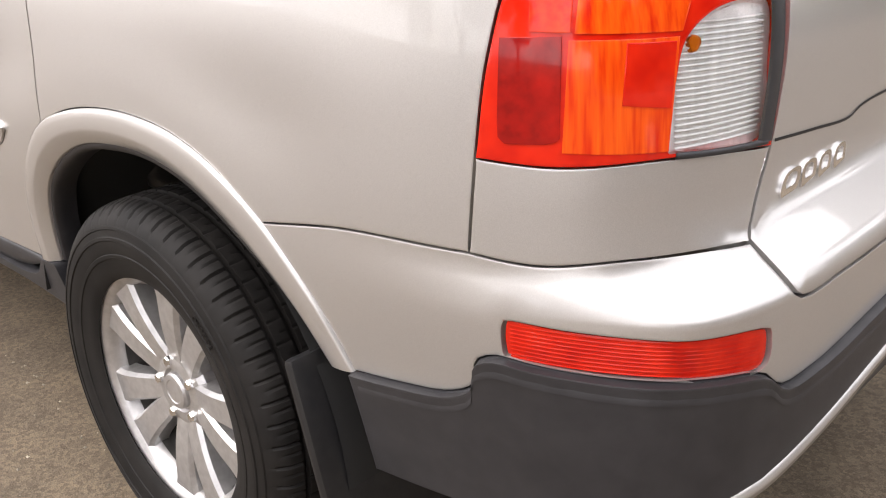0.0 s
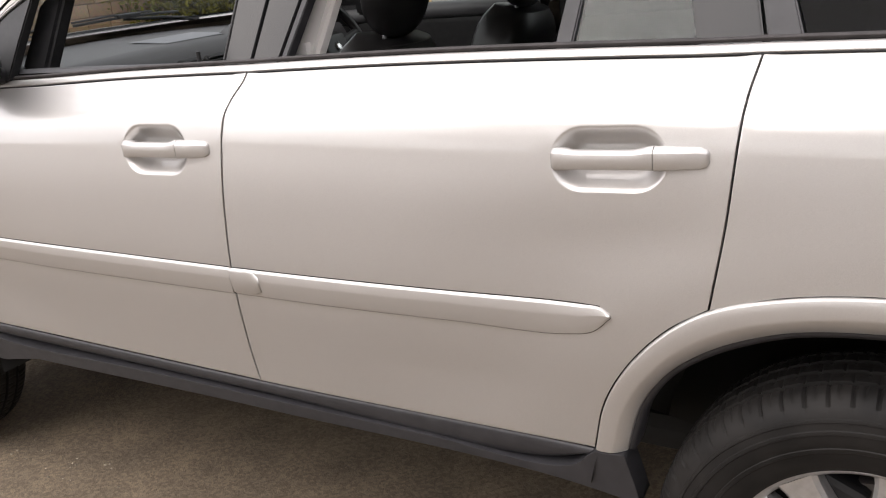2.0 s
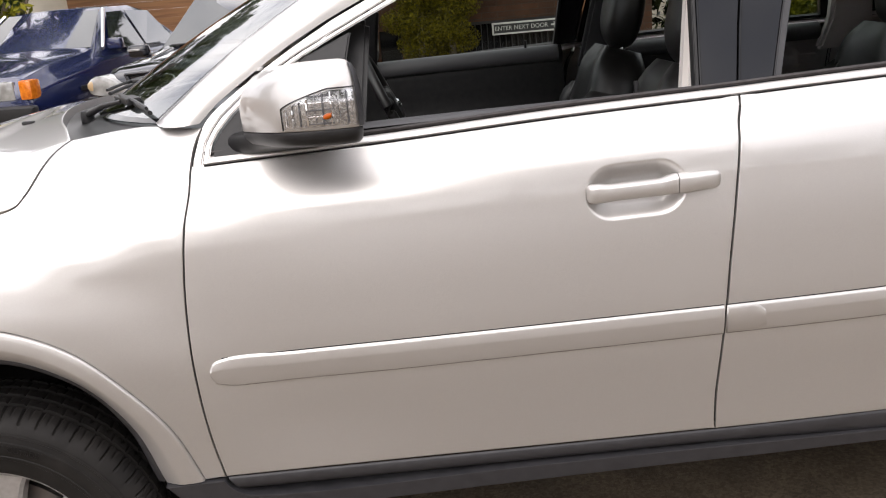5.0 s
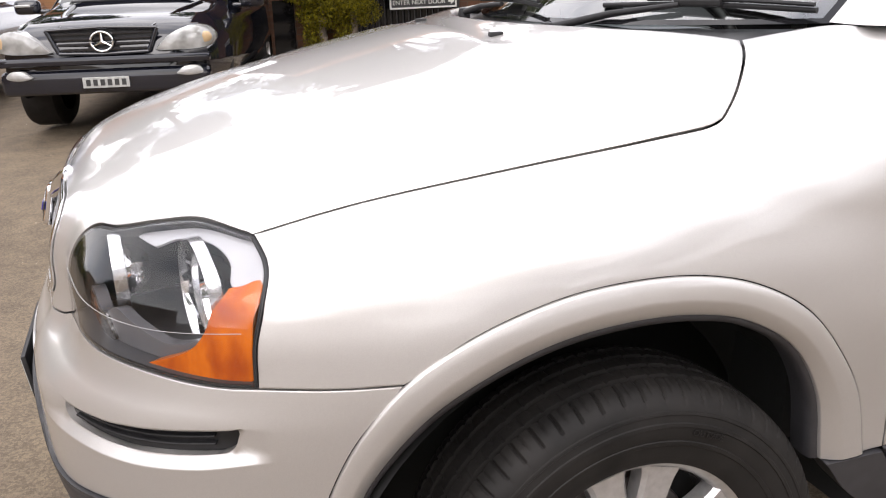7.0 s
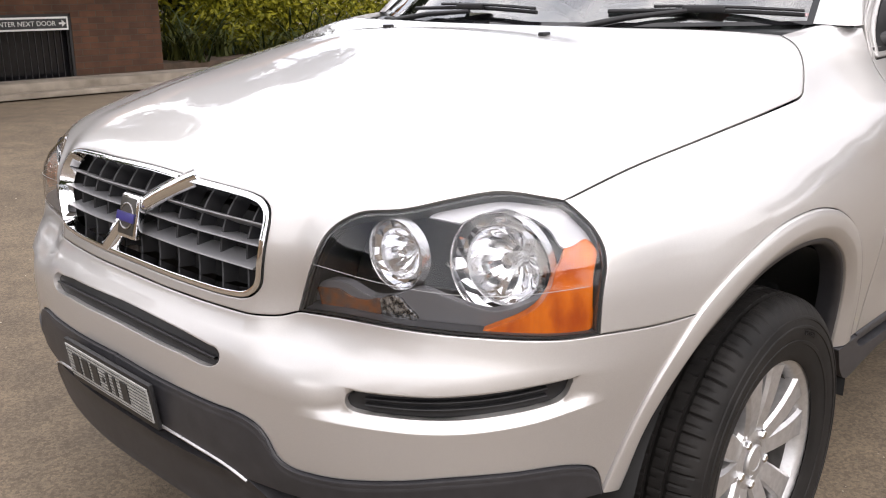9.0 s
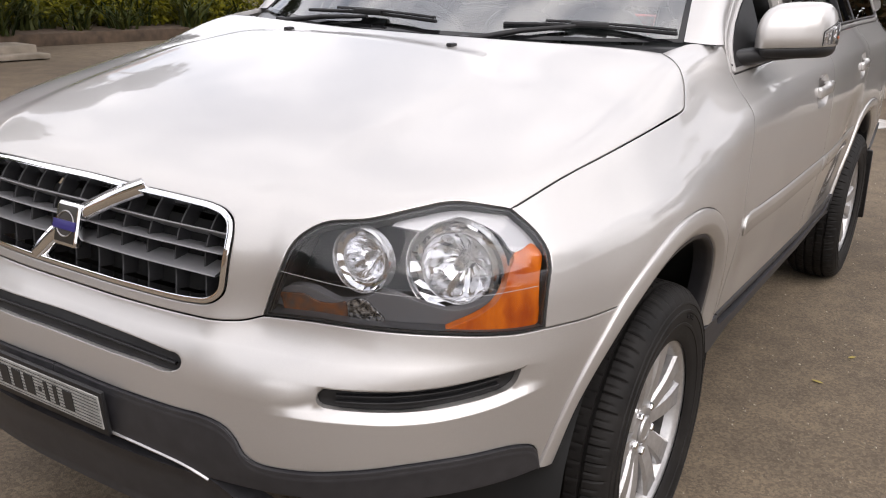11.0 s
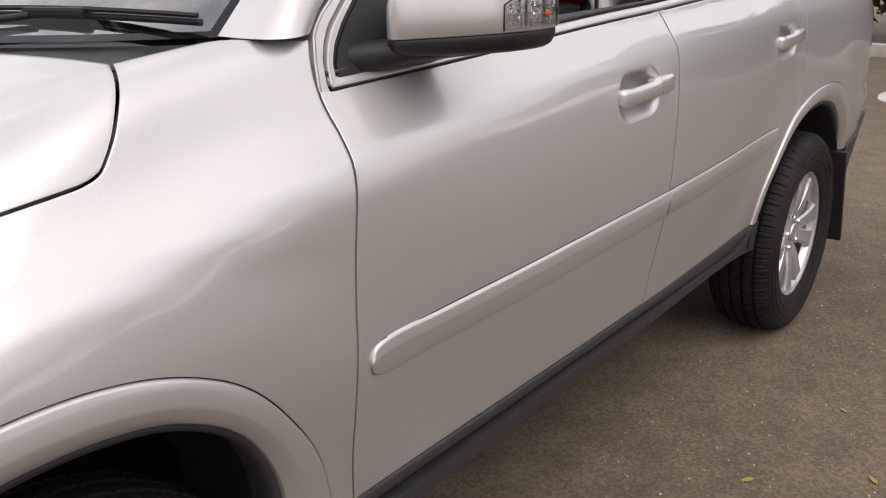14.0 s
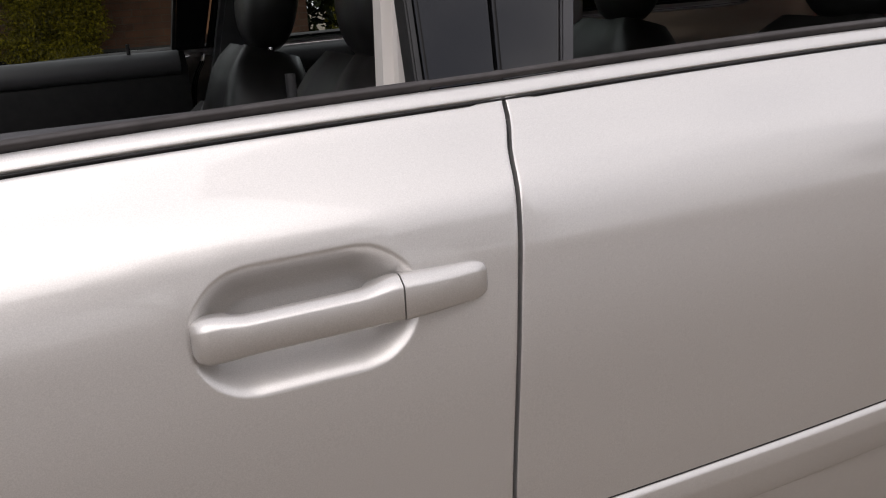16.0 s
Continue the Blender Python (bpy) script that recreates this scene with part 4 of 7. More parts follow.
def slab(name, pts, mat, thick=.02, out=0.0, label="", bevel=.003, parents=None, sides=(1, -1)):
    """A flat piece in the window side, cut to an outline of (x, z), on both sides of the car."""
    for s in sides:
        b = bmesh.new()
        a = [b.verts.new((p[0], p[1] * s, p[2])) for p in (lean(x, z, out) for x, z in pts)]
        c = [b.verts.new((p[0], p[1] * s, p[2])) for p in (lean(x, z, out - thick) for x, z in pts)]
        b.faces.new(a)
        b.faces.new(c[::-1])
        for i in range(len(a)):
            j = (i + 1) % len(a)
            b.faces.new((a[i], c[i], c[j], a[j]))
        bmesh.ops.recalc_face_normals(b, faces=b.faces)
        if bevel:
            bmesh.ops.bevel(b, geom=b.edges[:], offset=bevel, segments=2, affect="EDGES")
        part(name, smooth(b, 30), mat, parents[0 if s > 0 else 1] if parents else suv, label)


PILLAR_LINE = [(.556, 1.272), (.575, 1.290), (.598, 1.307), (.62, 1.322), (.69, 1.368), (.748, 1.402), (.825, 1.442), (.98, 1.512), (1.12, 1.57)]
slab("a_pillar_seal", [(.452, 1.250), (.49, 1.2545), (.541, 1.257)] + PILLAR_LINE + [(1.11, 1.60), (.93, 1.525), (.77, 1.437), (.65, 1.368), (.56, 1.302)], BLACK, .05, -.020, "black seal under the windscreen pillar", .006)
TRIM_OUT = [(.547, 1.180), (.555, 1.215), (.569, 1.239), (.589, 1.263), (.632, 1.298), (.70, 1.343), (.757, 1.375), (.855, 1.421), (.945, 1.464), (1.145, 1.554)]
SAIL_OUT = [(.560, 1.184), (.566, 1.214), (.581, 1.238), (.61, 1.268), (.650, 1.302), (.706, 1.338), (.763, 1.369), (.86, 1.415), (.95, 1.456), (1.15, 1.546)]
slab("door_frame", [(.527, 1.166), (.526, 1.181), (.537, 1.218), (.551, 1.252), (.563, 1.266), (.582, 1.283), (.604, 1.298), (.625, 1.313), (.696, 1.359), (.754, 1.393), (.829, 1.434), (.983, 1.505), (1.13, 1.568)] + [(x - .002, z + .002) for x, z in TRIM_OUT[::-1]] + [(.549, 1.166)], SILVER, .03, .004, "silver window frame", .003, front_doors)
slab("window_trim", TRIM_OUT + SAIL_OUT[::-1], SILVER, .02, .010, "bright trim round the window", .003, front_doors)
slab("mirror_sail", [(.563, 1.187), (.815, 1.204), (.835, 1.30), (.862, 1.408)] + [(x + .003, z - .003) for x, z in SAIL_OUT[6:0:-1]], BLACK, .03, .006, "matt black mirror sail", .004, front_doors)
slab("a_post_inner", [(.76, 1.20), (.87, 1.20), (.90, 1.42), (.87, 1.43), (.80, 1.38)], BLACK, .05, -.06, "", .01)
slab("b_pillar_front", [(1.548, 1.236), (1.621, 1.238), (1.642, 1.36), (1.672, 1.50), (1.69, 1.575), (1.585, 1.575), (1.566, 1.42)], GLOSS_BLACK, .03, .004, "gloss black pillar cover", .003, front_doors)
slab("b_pillar_rear", [(1.6255, 1.238), (1.694, 1.240), (1.731, 1.362), (1.775, 1.50), (1.80, 1.575), (1.694, 1.575), (1.677, 1.50), (1.647, 1.36)], GLOSS_BLACK, .03, .004, "gloss black pillar cover", .003, rear_doors)
slab("window_channel", [(1.697, 1.240), (1.712, 1.240), (1.752, 1.368), (1.80, 1.51), (1.82, 1.575), (1.803, 1.575), (1.778, 1.50), (1.734, 1.362)], CLADDING, .03, .002, "", .002, rear_doors)
slab("window_channel", [(1.538, 1.236), (1.546, 1.236), (1.564, 1.42), (1.583, 1.575), (1.574, 1.575), (1.556, 1.42)], BLACK, .03, .002, "", .002, front_doors)
slab("window_divider", [(2.300, 1.250), (2.332, 1.250), (2.345, 1.36), (2.365, 1.575), (2.335, 1.575), (2.315, 1.36)], CLADDING, .03, .003, "grey divider bar", .003, rear_doors)
slab("c_pillar_front", [(2.548, 1.252), (2.652, 1.254), (2.628, 1.354), (2.57, 1.575), (2.47, 1.575), (2.522, 1.354)], GLOSS_BLACK, .03, .004, "gloss black pillar cover", .003, rear_doors)
slab("c_pillar_rear", [(2.658, 1.254), (2.712, 1.256), (2.680, 1.352), (2.62, 1.575), (2.575, 1.575), (2.633, 1.354)], CLADDING, .03, .004, "grey pillar cover", .003)
slab("quarter_glass", [(2.334, 1.252), (2.546, 1.254), (2.52, 1.354), (2.47, 1.575), (2.367, 1.575), (2.347, 1.36)], WINDOW, .004, -.006, "fixed clear side glass", 0, rear_doors)
slab("rear_side_glass", [(2.714, 1.262), (3.33, 1.270), (3.385, 1.285), (3.405, 1.33), (3.36, 1.575), (2.622, 1.575), (2.682, 1.352)], TINTED, .004, -.004, "dark tinted rear side glass", 0)
slab("d_pillar", [(3.412, 1.28), (3.45, 1.29), (3.62, 1.30), (3.70, 1.33), (3.62, 1.60), (3.37, 1.60), (3.405, 1.40)], SILVER, .04, .004, "silver rear pillar", .01)
slab("roof_frame", [(1.12, 1.572), (1.5, 1.578), (3.40, 1.578), (3.62, 1.60), (3.55, 1.66), (1.20, 1.66), (1.05, 1.62)], SILVER, .03, .006, "silver roof side", .008)
slab("inner_b_trim", [(1.525, 1.14), (1.72, 1.14), (1.722, 1.20), (1.77, 1.42), (1.80, 1.57), (1.610, 1.57), (1.575, 1.42), (1.530, 1.20)], BEIGE, .05, -.075, "light grey inner pillar trim", .012, None, (1,))
# far trim gets a darker material in place of the cabin's shade
slab("inner_b_trim", [(1.62, 1.14), (1.71, 1.14), (1.722, 1.20), (1.76, 1.42), (1.79, 1.57), (1.70, 1.57), (1.665, 1.42), (1.63, 1.20)], DASH, .05, -.060, "inner pillar trim coloured dark for the unlit far side", .012, None, (-1,))
slab("inner_c_trim", [(2.52, 1.14), (2.72, 1.14), (2.70, 1.25), (2.62, 1.57), (2.50, 1.57), (2.54, 1.25)], BEIGE, .05, -.075, "light grey inner pillar trim", .012)


def loft(fn, nu, nv, closed=False):
    b = bmesh.new()
    g = [[b.verts.new(fn(i / (nu - 1), j / (nv - 1))) for j in range(nv)] for i in range(nu)]
    for i in range(nu - 1):
        for j in range(nv - 1):
            b.faces.new((g[i][j], g[i + 1][j], g[i + 1][j + 1], g[i][j + 1]))
    bmesh.ops.recalc_face_normals(b, faces=b.faces)
    return smooth(b, 60)


def screen(u, v, sink=0.0):
    s = 2 * u - 1
    base = Vector((.145 + .30 * abs(s)**2.2, .735 * s, 1.240 + .012 * abs(s)**2))
    top = Vector((.97 + .10 * s * s, .600 * s, 1.668 - .045 * s * s))
    p = base.lerp(top, v)
    return (p.x - .03 * math.sin(math.pi * v) - sink * .5, p.y, p.z + .015 * math.sin(math.pi * v) + sink)


part("windscreen", loft(screen, 40, 16), SCREEN_GLASS, suv, "clear windscreen reflecting trees and sky").visible_shadow = False
band = bmesh.new()
for u0, u1, v0, v1 in ((0, .012, 0, 1), (.988, 1, 0, 1), (0, 1, .0, .020)):
    band = join(band, loft(lambda u, v: screen(u0 + (u1 - u0) * u, v0 + (v1 - v0) * v, .003), 24, 14))
part("screen_edge", band, GLOSS_BLACK, suv, "black ceramic screen edge")
FACE = [(.462, 1.252), (.515, 1.312), (.60, 1.378), (.715, 1.447), (.87, 1.535), (1.05, 1.62)]
BACK = [(.544, 1.256)] + [(x + .003, z - .002) for x, z in PILLAR_LINE]


def along(line_pts, v):
    k = v * (len(line_pts) - 1)
    i = min(int(k), len(line_pts) - 2)
    return tuple(line_pts[i][n] * (1 - k + i) + line_pts[i + 1][n] * (k - i) for n in (0, 1))


def pillar_face(s):
    """The windscreen pillar: from the screen's edge round a soft corner to the window side."""
    def at(u, v):
        (fx, fz), (bx, bz) = along(FACE, v), along(BACK, v)
        inner = Vector(screen(.003, max(0, (fz - 1.252) / (1.62 - 1.252)), .005))
        corner, outer = Vector(lean(fx + .014, fz, .010)), Vector(lean(bx, bz, .004))
        corner = corner * 1.6 - (inner + outer) * .3
        p = inner * (1 - u)**2 + corner * 2 * u * (1 - u) + outer * u * u
        return (p.x, s * p.y, p.z)
    return at


for side in (1, -1):
    part("pillar_face", loft(pillar_face(side), 16, 30), SILVER, suv, "silver windscreen pillar")
part("roof", loft(lambda u, v: (1.0 + 2.6 * u, (2 * v - 1) * .60, 1.66 + .075 * (1 - (2 * v - 1)**4) * math.sin(math.pi * min(1, .18 + .8 * u))**.5 - .02 * u), 24, 20), SILVER, suv, "silver roof")
part("headlining", loft(lambda u, v: (1.05 + 2.5 * u, (2 * v - 1) * .585, 1.625 + .03 * (1 - (2 * v - 1)**4)), 14, 12), BEIGE, suv, "light grey headlining")
part("rear_window", loft(lambda u, v: (3.77 - .18 * v - .05 * (2 * u - 1)**2, (2 * u - 1) * (.66 - .08 * v), 1.235 + .42 * v), 16, 8), TINTED, suv, "dark rear window")

# scuttle between bonnet and screen
def scuttle(u, v):
    s = 2 * u - 1
    a = Vector((.050 + .205 * abs(s)**2.2, .728 * s, 1.232 - .004 * abs(s)))
    b = Vector((.155 + .29 * abs(s)**2.2, .738 * s, 1.236 + .010 * s * s))
    p = a.lerp(b, v)
    return (p.x, p.y, p.z - .02 * math.sin(math.pi * v) ** 2)


part("scuttle", loft(scuttle, 40, 8), principled("scuttle_black", (.010, .010, .011), .28), suv, "black plastic scuttle panel")


def wiper(pivot, elbow, tip0, tip1, name="wiper"):
    arm = part(name, tube([pivot, Vector(pivot).lerp(Vector(elbow), .5) + Vector((0, 0, .006)), elbow], [.009, .0075, .0055], 10), BLACK, suv, "black wiper arm and blade")
    t0, t1 = Vector(tip0), Vector(tip1)
    pts = [t0.lerp(t1, k / 12) + Vector((0, 0, .006 * math.sin(math.pi * k / 12))) for k in range(13)]
    part("blade", tube(pts, .0052, 8), BLACK, arm)
    part("blade_spoiler", tube([p + Vector((-.006, 0, .010)) for p in pts[3:]], .0042, 6), BLACK, arm)
    mid = t0.lerp(t1, .5)
    part("blade_clip", box((.034, .10, .016), mid + Vector((0, 0, .010)), .005, 2, (0, 0, math.degrees(math.atan2(t1.y - t0.y, t1.x - t0.x)) + 90)), BLACK, arm)
    part("pivot_cap", smooth(revolve([(.0, .014), (.014, .011), (.017, .0), (.017, -.02)], 18, "Z")), BLACK, arm).location = pivot
    return arm


wiper((.135, -.24, 1.236), (.30, -.48, 1.284), (.235, -.30, 1.280), (.425, -.715, 1.276))
wiper((.185, .44, 1.240), (.165, .10, 1.274), (.20, .34, 1.278), (.168, -.13, 1.276))
for y in (-.285, .245):
    n = part("washer_jet", smooth(box((.030, .016, .010), (.0, y, float(hood_top(.0, y)) + .003), .004)), BLACK, suv, "small black washer jet")

# ---- interior ----
dash = part("dashboard", loft(lambda u, v: (.16 + .62 * v + .17 * (2 * u - 1)**2 * (1 - v), (2 * u - 1) * .74, 1.195 - .012 * v - .28 * max(0, v - .72)**2 / .078 * 1.0 + .018 * math.sin(math.pi * u)), 30, 24), DASH, suv, "dark grey dashboard")
part("speaker_panel", loft(lambda u, v: (.42 + .18 * v, -.12 + .30 * u, 1.212 - .006 * v), 6, 6), principled("vent_grey", (.16, .165, .18), .5), dash)
for y in (-.16, -.04):
    v = part("air_vent", box((.03, .10, .05), (.74, y, 1.135), .008, 2, (0, -35, 0)), BLACK, dash)
    for k in range(4):
        part("vent_slat", box((.012, .088, .004), (.752 + k * .004, y, 1.153 - k * .011), .001, 1, (0, -20, 0)), DASH, v)
part("instrument_cowl", loft(lambda u, v: (.58 + .24 * v, .37 + .24 * (2 * u - 1) * (1 - .1 * v), 1.19 + .065 * math.sin(math.pi * u)**.7), 20, 8), DASH, dash, "grey instrument hood")
part("instrument_face", box((.02, .38, .15), (.66, .37, 1.14), .02, 2, (0, -20, 0)), GLOSS_BLACK, dash)
part("dash_face", box((.10, 1.40, .40), (.74, 0, .93), .04, 2), DASH, dash)
ring = [(0, .185 * math.cos(a), .185 * math.sin(a)) for a in (2 * math.pi * k / 48 for k in range(48))]
sw = part("steering_wheel", tube(ring, .0165, 12, None, True), LEATHER, suv, "black leather steering wheel")
part("wheel_boss", smooth(box((.05, .15, .13), (.0, 0, -.005), .03, 3)), LEATHER, sw)
for a in (15, 165, 270):
    part("wheel_spoke", tube([(.0, .05 * math.cos(radians(a)), .05 * math.sin(radians(a))), (.0, .18 * math.cos(radians(a)), .18 * math.sin(radians(a)))], [.020, .014], 8), BLACK, sw)
part("wheel_emblem", smooth(revolve([(.016, .0), (.018, .028), (.012, .032), (.010, .030), (0, .030)], 24, "X")), CHROME, sw)
sw.matrix_world = pose(.915, .37, 1.115, 0, -24, 0)


def cushion(w, h, d, top=1.0, steps=14, square=.5):
    """A padded slab: width along y, height along z, depth along x, with a crowned face."""
    b = bmesh.new()
    rings = []
    for k in range(steps + 1):
        s = k / steps
        z = h * s
        ww = w / 2 * (1 - (1 - top) * s**2) * (1 - max(0, s - .86)**2 * 14) * (1 - max(0, .10 - s)**2 * 18)
        dd = d / 2 * (1 - max(0, s - .88)**2 * 22) * (1 - max(0, .08 - s)**2 * 40)
        ring = []
        for j in range(24):
            a = 2 * math.pi * j / 24
            c, t = math.cos(a), math.sin(a)
            x = dd * (abs(c)**(square + .1)) * (1 if c > 0 else -1)
            y = ww * (abs(t)**square) * (1 if t > 0 else -1)
            if c < -.3:
                x -= .022 * (abs(y) / ww)**2.5 - .010 * math.cos(y / ww * math.pi * 1.5)
            ring.append(b.verts.new((x, y, z)))
        rings.append(ring)
    for p, q in zip(rings, rings[1:]):
        for j in range(24):
            b.faces.new((p[j], p[(j + 1) % 24], q[(j + 1) % 24], q[j]))
    b.faces.new(rings[0][::-1])
    b.faces.new(rings[-1])
    bmesh.ops.recalc_face_normals(b, faces=b.faces)
    return smooth(b, 50)


def seat(x, y, z, rear=False):
    base = part("seat", cushion(.50 if not rear else .62, .66, .17, .60, 20, .62), LEATHER, suv, "black leather seat with headrest")
    base.matrix_world = pose(x, y, z, 0, 17, 0)
    for s in (-1, 1):
        b = cushion(.105, .52, .19, .70, 16, .8)
        bmesh.ops.transform(b, matrix=pose(-.022, s * .212, .0, s * 6, 0, 0), verts=b.verts)
        part("seat_bolster", b, LEATHER, base)
        part("seam_piping", tube([(-.105, s * .150, .02), (-.118, s * .148, .20), (-.112, s * .140, .42), (-.07, s * .125, .60)], .0045, 6), principled("piping", (.12, .12, .12), .5), base)
    head = bmesh.new()
    bmesh.ops.create_uvsphere(head, u_segments=28, v_segments=18, radius=1)
    for v in head.verts:
        x, y, z = v.co
        soft = lambda c, p: math.copysign(abs(c)**p, c)
        v.co = (-.025 + .060 * soft(x, .85) - .012 * soft(z, 1), (.118 + .016 * z) * soft(y, .72), .775 + .118 * soft(z, .78))
    smooth(head, 80)
    for y in (-.05, .05):
        part("headrest_post", tube([(.0, y, .60), (-.01, y, .70)], .007, 8), CHROME, base)
    part("headrest", head, LEATHER, base, "tall black leather headrest")
    c = cushion(.52, .14, .50, 1.0)
    bmesh.ops.transform(c, matrix=pose(-.20, 0, -.12, 0, -12, 0), verts=c.verts)
    part("seat_cushion", c, LEATHER, base)


seat(1.49, -.37, .605)
seat(1.49, .37, .605)
seat(2.42, -.36, .60, True)
seat(2.42, .36, .60, True)
for s in (1, -1):
    for x0, x1 in ((.62, 1.57), (1.64, 2.55)):
        b = loft(lambda u, v: (x0 + (min(x1, 2.36) - x0) * u, s * (-.80 + .075 * math.sin(math.pi * min(1, v * 1.4)) * 1.0 - .0) if v < .98 else s * -.835, .52 + (.695 + .02 * u) * v), 12, 20)
        t = part("door_card", b, BLACK, suv, "black inner door trim")
        part("door_ledge", tube([(x, -s * (.800 + float(PLAN(x)) * 1.3), z) for x, z in ((x0 + .02, 1.192), ((x0 + x1) / 2, 1.202), (x1 - .02, 1.208))], .032, 12), DASH, t, "soft grey window ledge")
        part("lock_pin", tube([(x1 - .14, -s * .80, 1.22), (x1 - .14, -s * .80, 1.262)], .005, 8), BLACK, t)
    for pts in ([(.83, 1.205), (1.55, 1.235), (1.57, 1.42), (1.58, 1.575), (1.16, 1.56), (.87, 1.425)], [(1.70, 1.24), (2.30, 1.25), (2.335, 1.575), (1.82, 1.575), (1.74, 1.36)]):
        if s < 0:
            b = bmesh.new()
            b.faces.new([b.verts.new((p[0], -p[1], p[2])) for p in (lean(x, z, -.01) for x, z in pts)])
            part("far_window", b, WINDOW, suv, "clear far side window").visible_shadow = False
part("floor_pan", box((1.75, 1.5, .04), (1.43, 0, .46), .01), BLACK, suv, "black carpet")
part("boot_lining", box((.9, 1.06, .55), (3.05, 0, .80), .03), BLACK, suv, "black boot lining")
part("bulkhead", box((.06, 1.45, .70), (.45, 0, .80), .02), DARK_VOID, suv)
part("belt_anchor", smooth(box((.03, .02, .045), (1.70, -.762, 1.25), .006)), BEIGE, suv)
part("inner_mirror", smooth(box((.04, .24, .075), (.78, 0, 1.56), .015)), BLACK, suv)


# ---- door mirrors ----
MIRROR_PLAN = run([np.array(q) for q in ((.800, -.862), (.720, -.858), (.655, -.862), (.641, -.880), (.662, -.925), (.700, -.985), (.735, -1.020), (.775, -1.038), (.825, -1.042), (.868, -1.032), (.878, -1.012), (.860, -.965), (.828, -.905))], 104, True)


def mirror_ring(z, scale, s, grow=0.0):
    """The mirror's plan outline at a height, drawn in towards its glass."""
    c = np.array((.832, -.948))
    q = c + (MIRROR_PLAN - c) * scale
    away = (MIRROR_PLAN - np.array((.77, -.95)))
    q = q + away / np.linalg.norm(away, axis=1)[:, None] * grow
    return [(x, s * y, z + .012 * (-y - .87) / .16) for x, y in q]


def stack(rings, ends=True):
    b = bmesh.new()
    vs = [[b.verts.new(p) for p in r] for r in rings]
    for p, q in zip(vs, vs[1:]):
        for j in range(len(p)):
            b.faces.new((p[j], p[(j + 1) % len(p)], q[(j + 1) % len(p)], q[j]))
    if ends:
        b.faces.new(vs[0][::-1])
        b.faces.new(vs[-1])
    bmesh.ops.recalc_face_normals(b, faces=b.faces)
    return smooth(b, 50)


CAP = ((1.2405, .985), (1.2425, 1.0), (1.268, 1.004), (1.290, 1.0), (1.303, .982), (1.318, .945), (1.332, .89), (1.344, .81), (1.353, .70), (1.359, .56), (1.362, .38), (1.363, .18))


def cap_point(u, z, s, grow):
    """A point of the cap by its share of the outline and its height."""
    sc = float(np.interp(z, [c[0] for c in CAP], [c[1] for c in CAP]))
    r = mirror_ring(z, sc, s, grow)
    k = u * len(r)
    a, b = Vector(r[int(k) % len(r)]), Vector(r[(int(k) + 1) % len(r)])
    return a.lerp(b, k - int(k))


def share(x, y):
    return float(np.argmin(np.sum((MIRROR_PLAN - np.array((x, y)))**2, 1))) / len(MIRROR_PLAN)


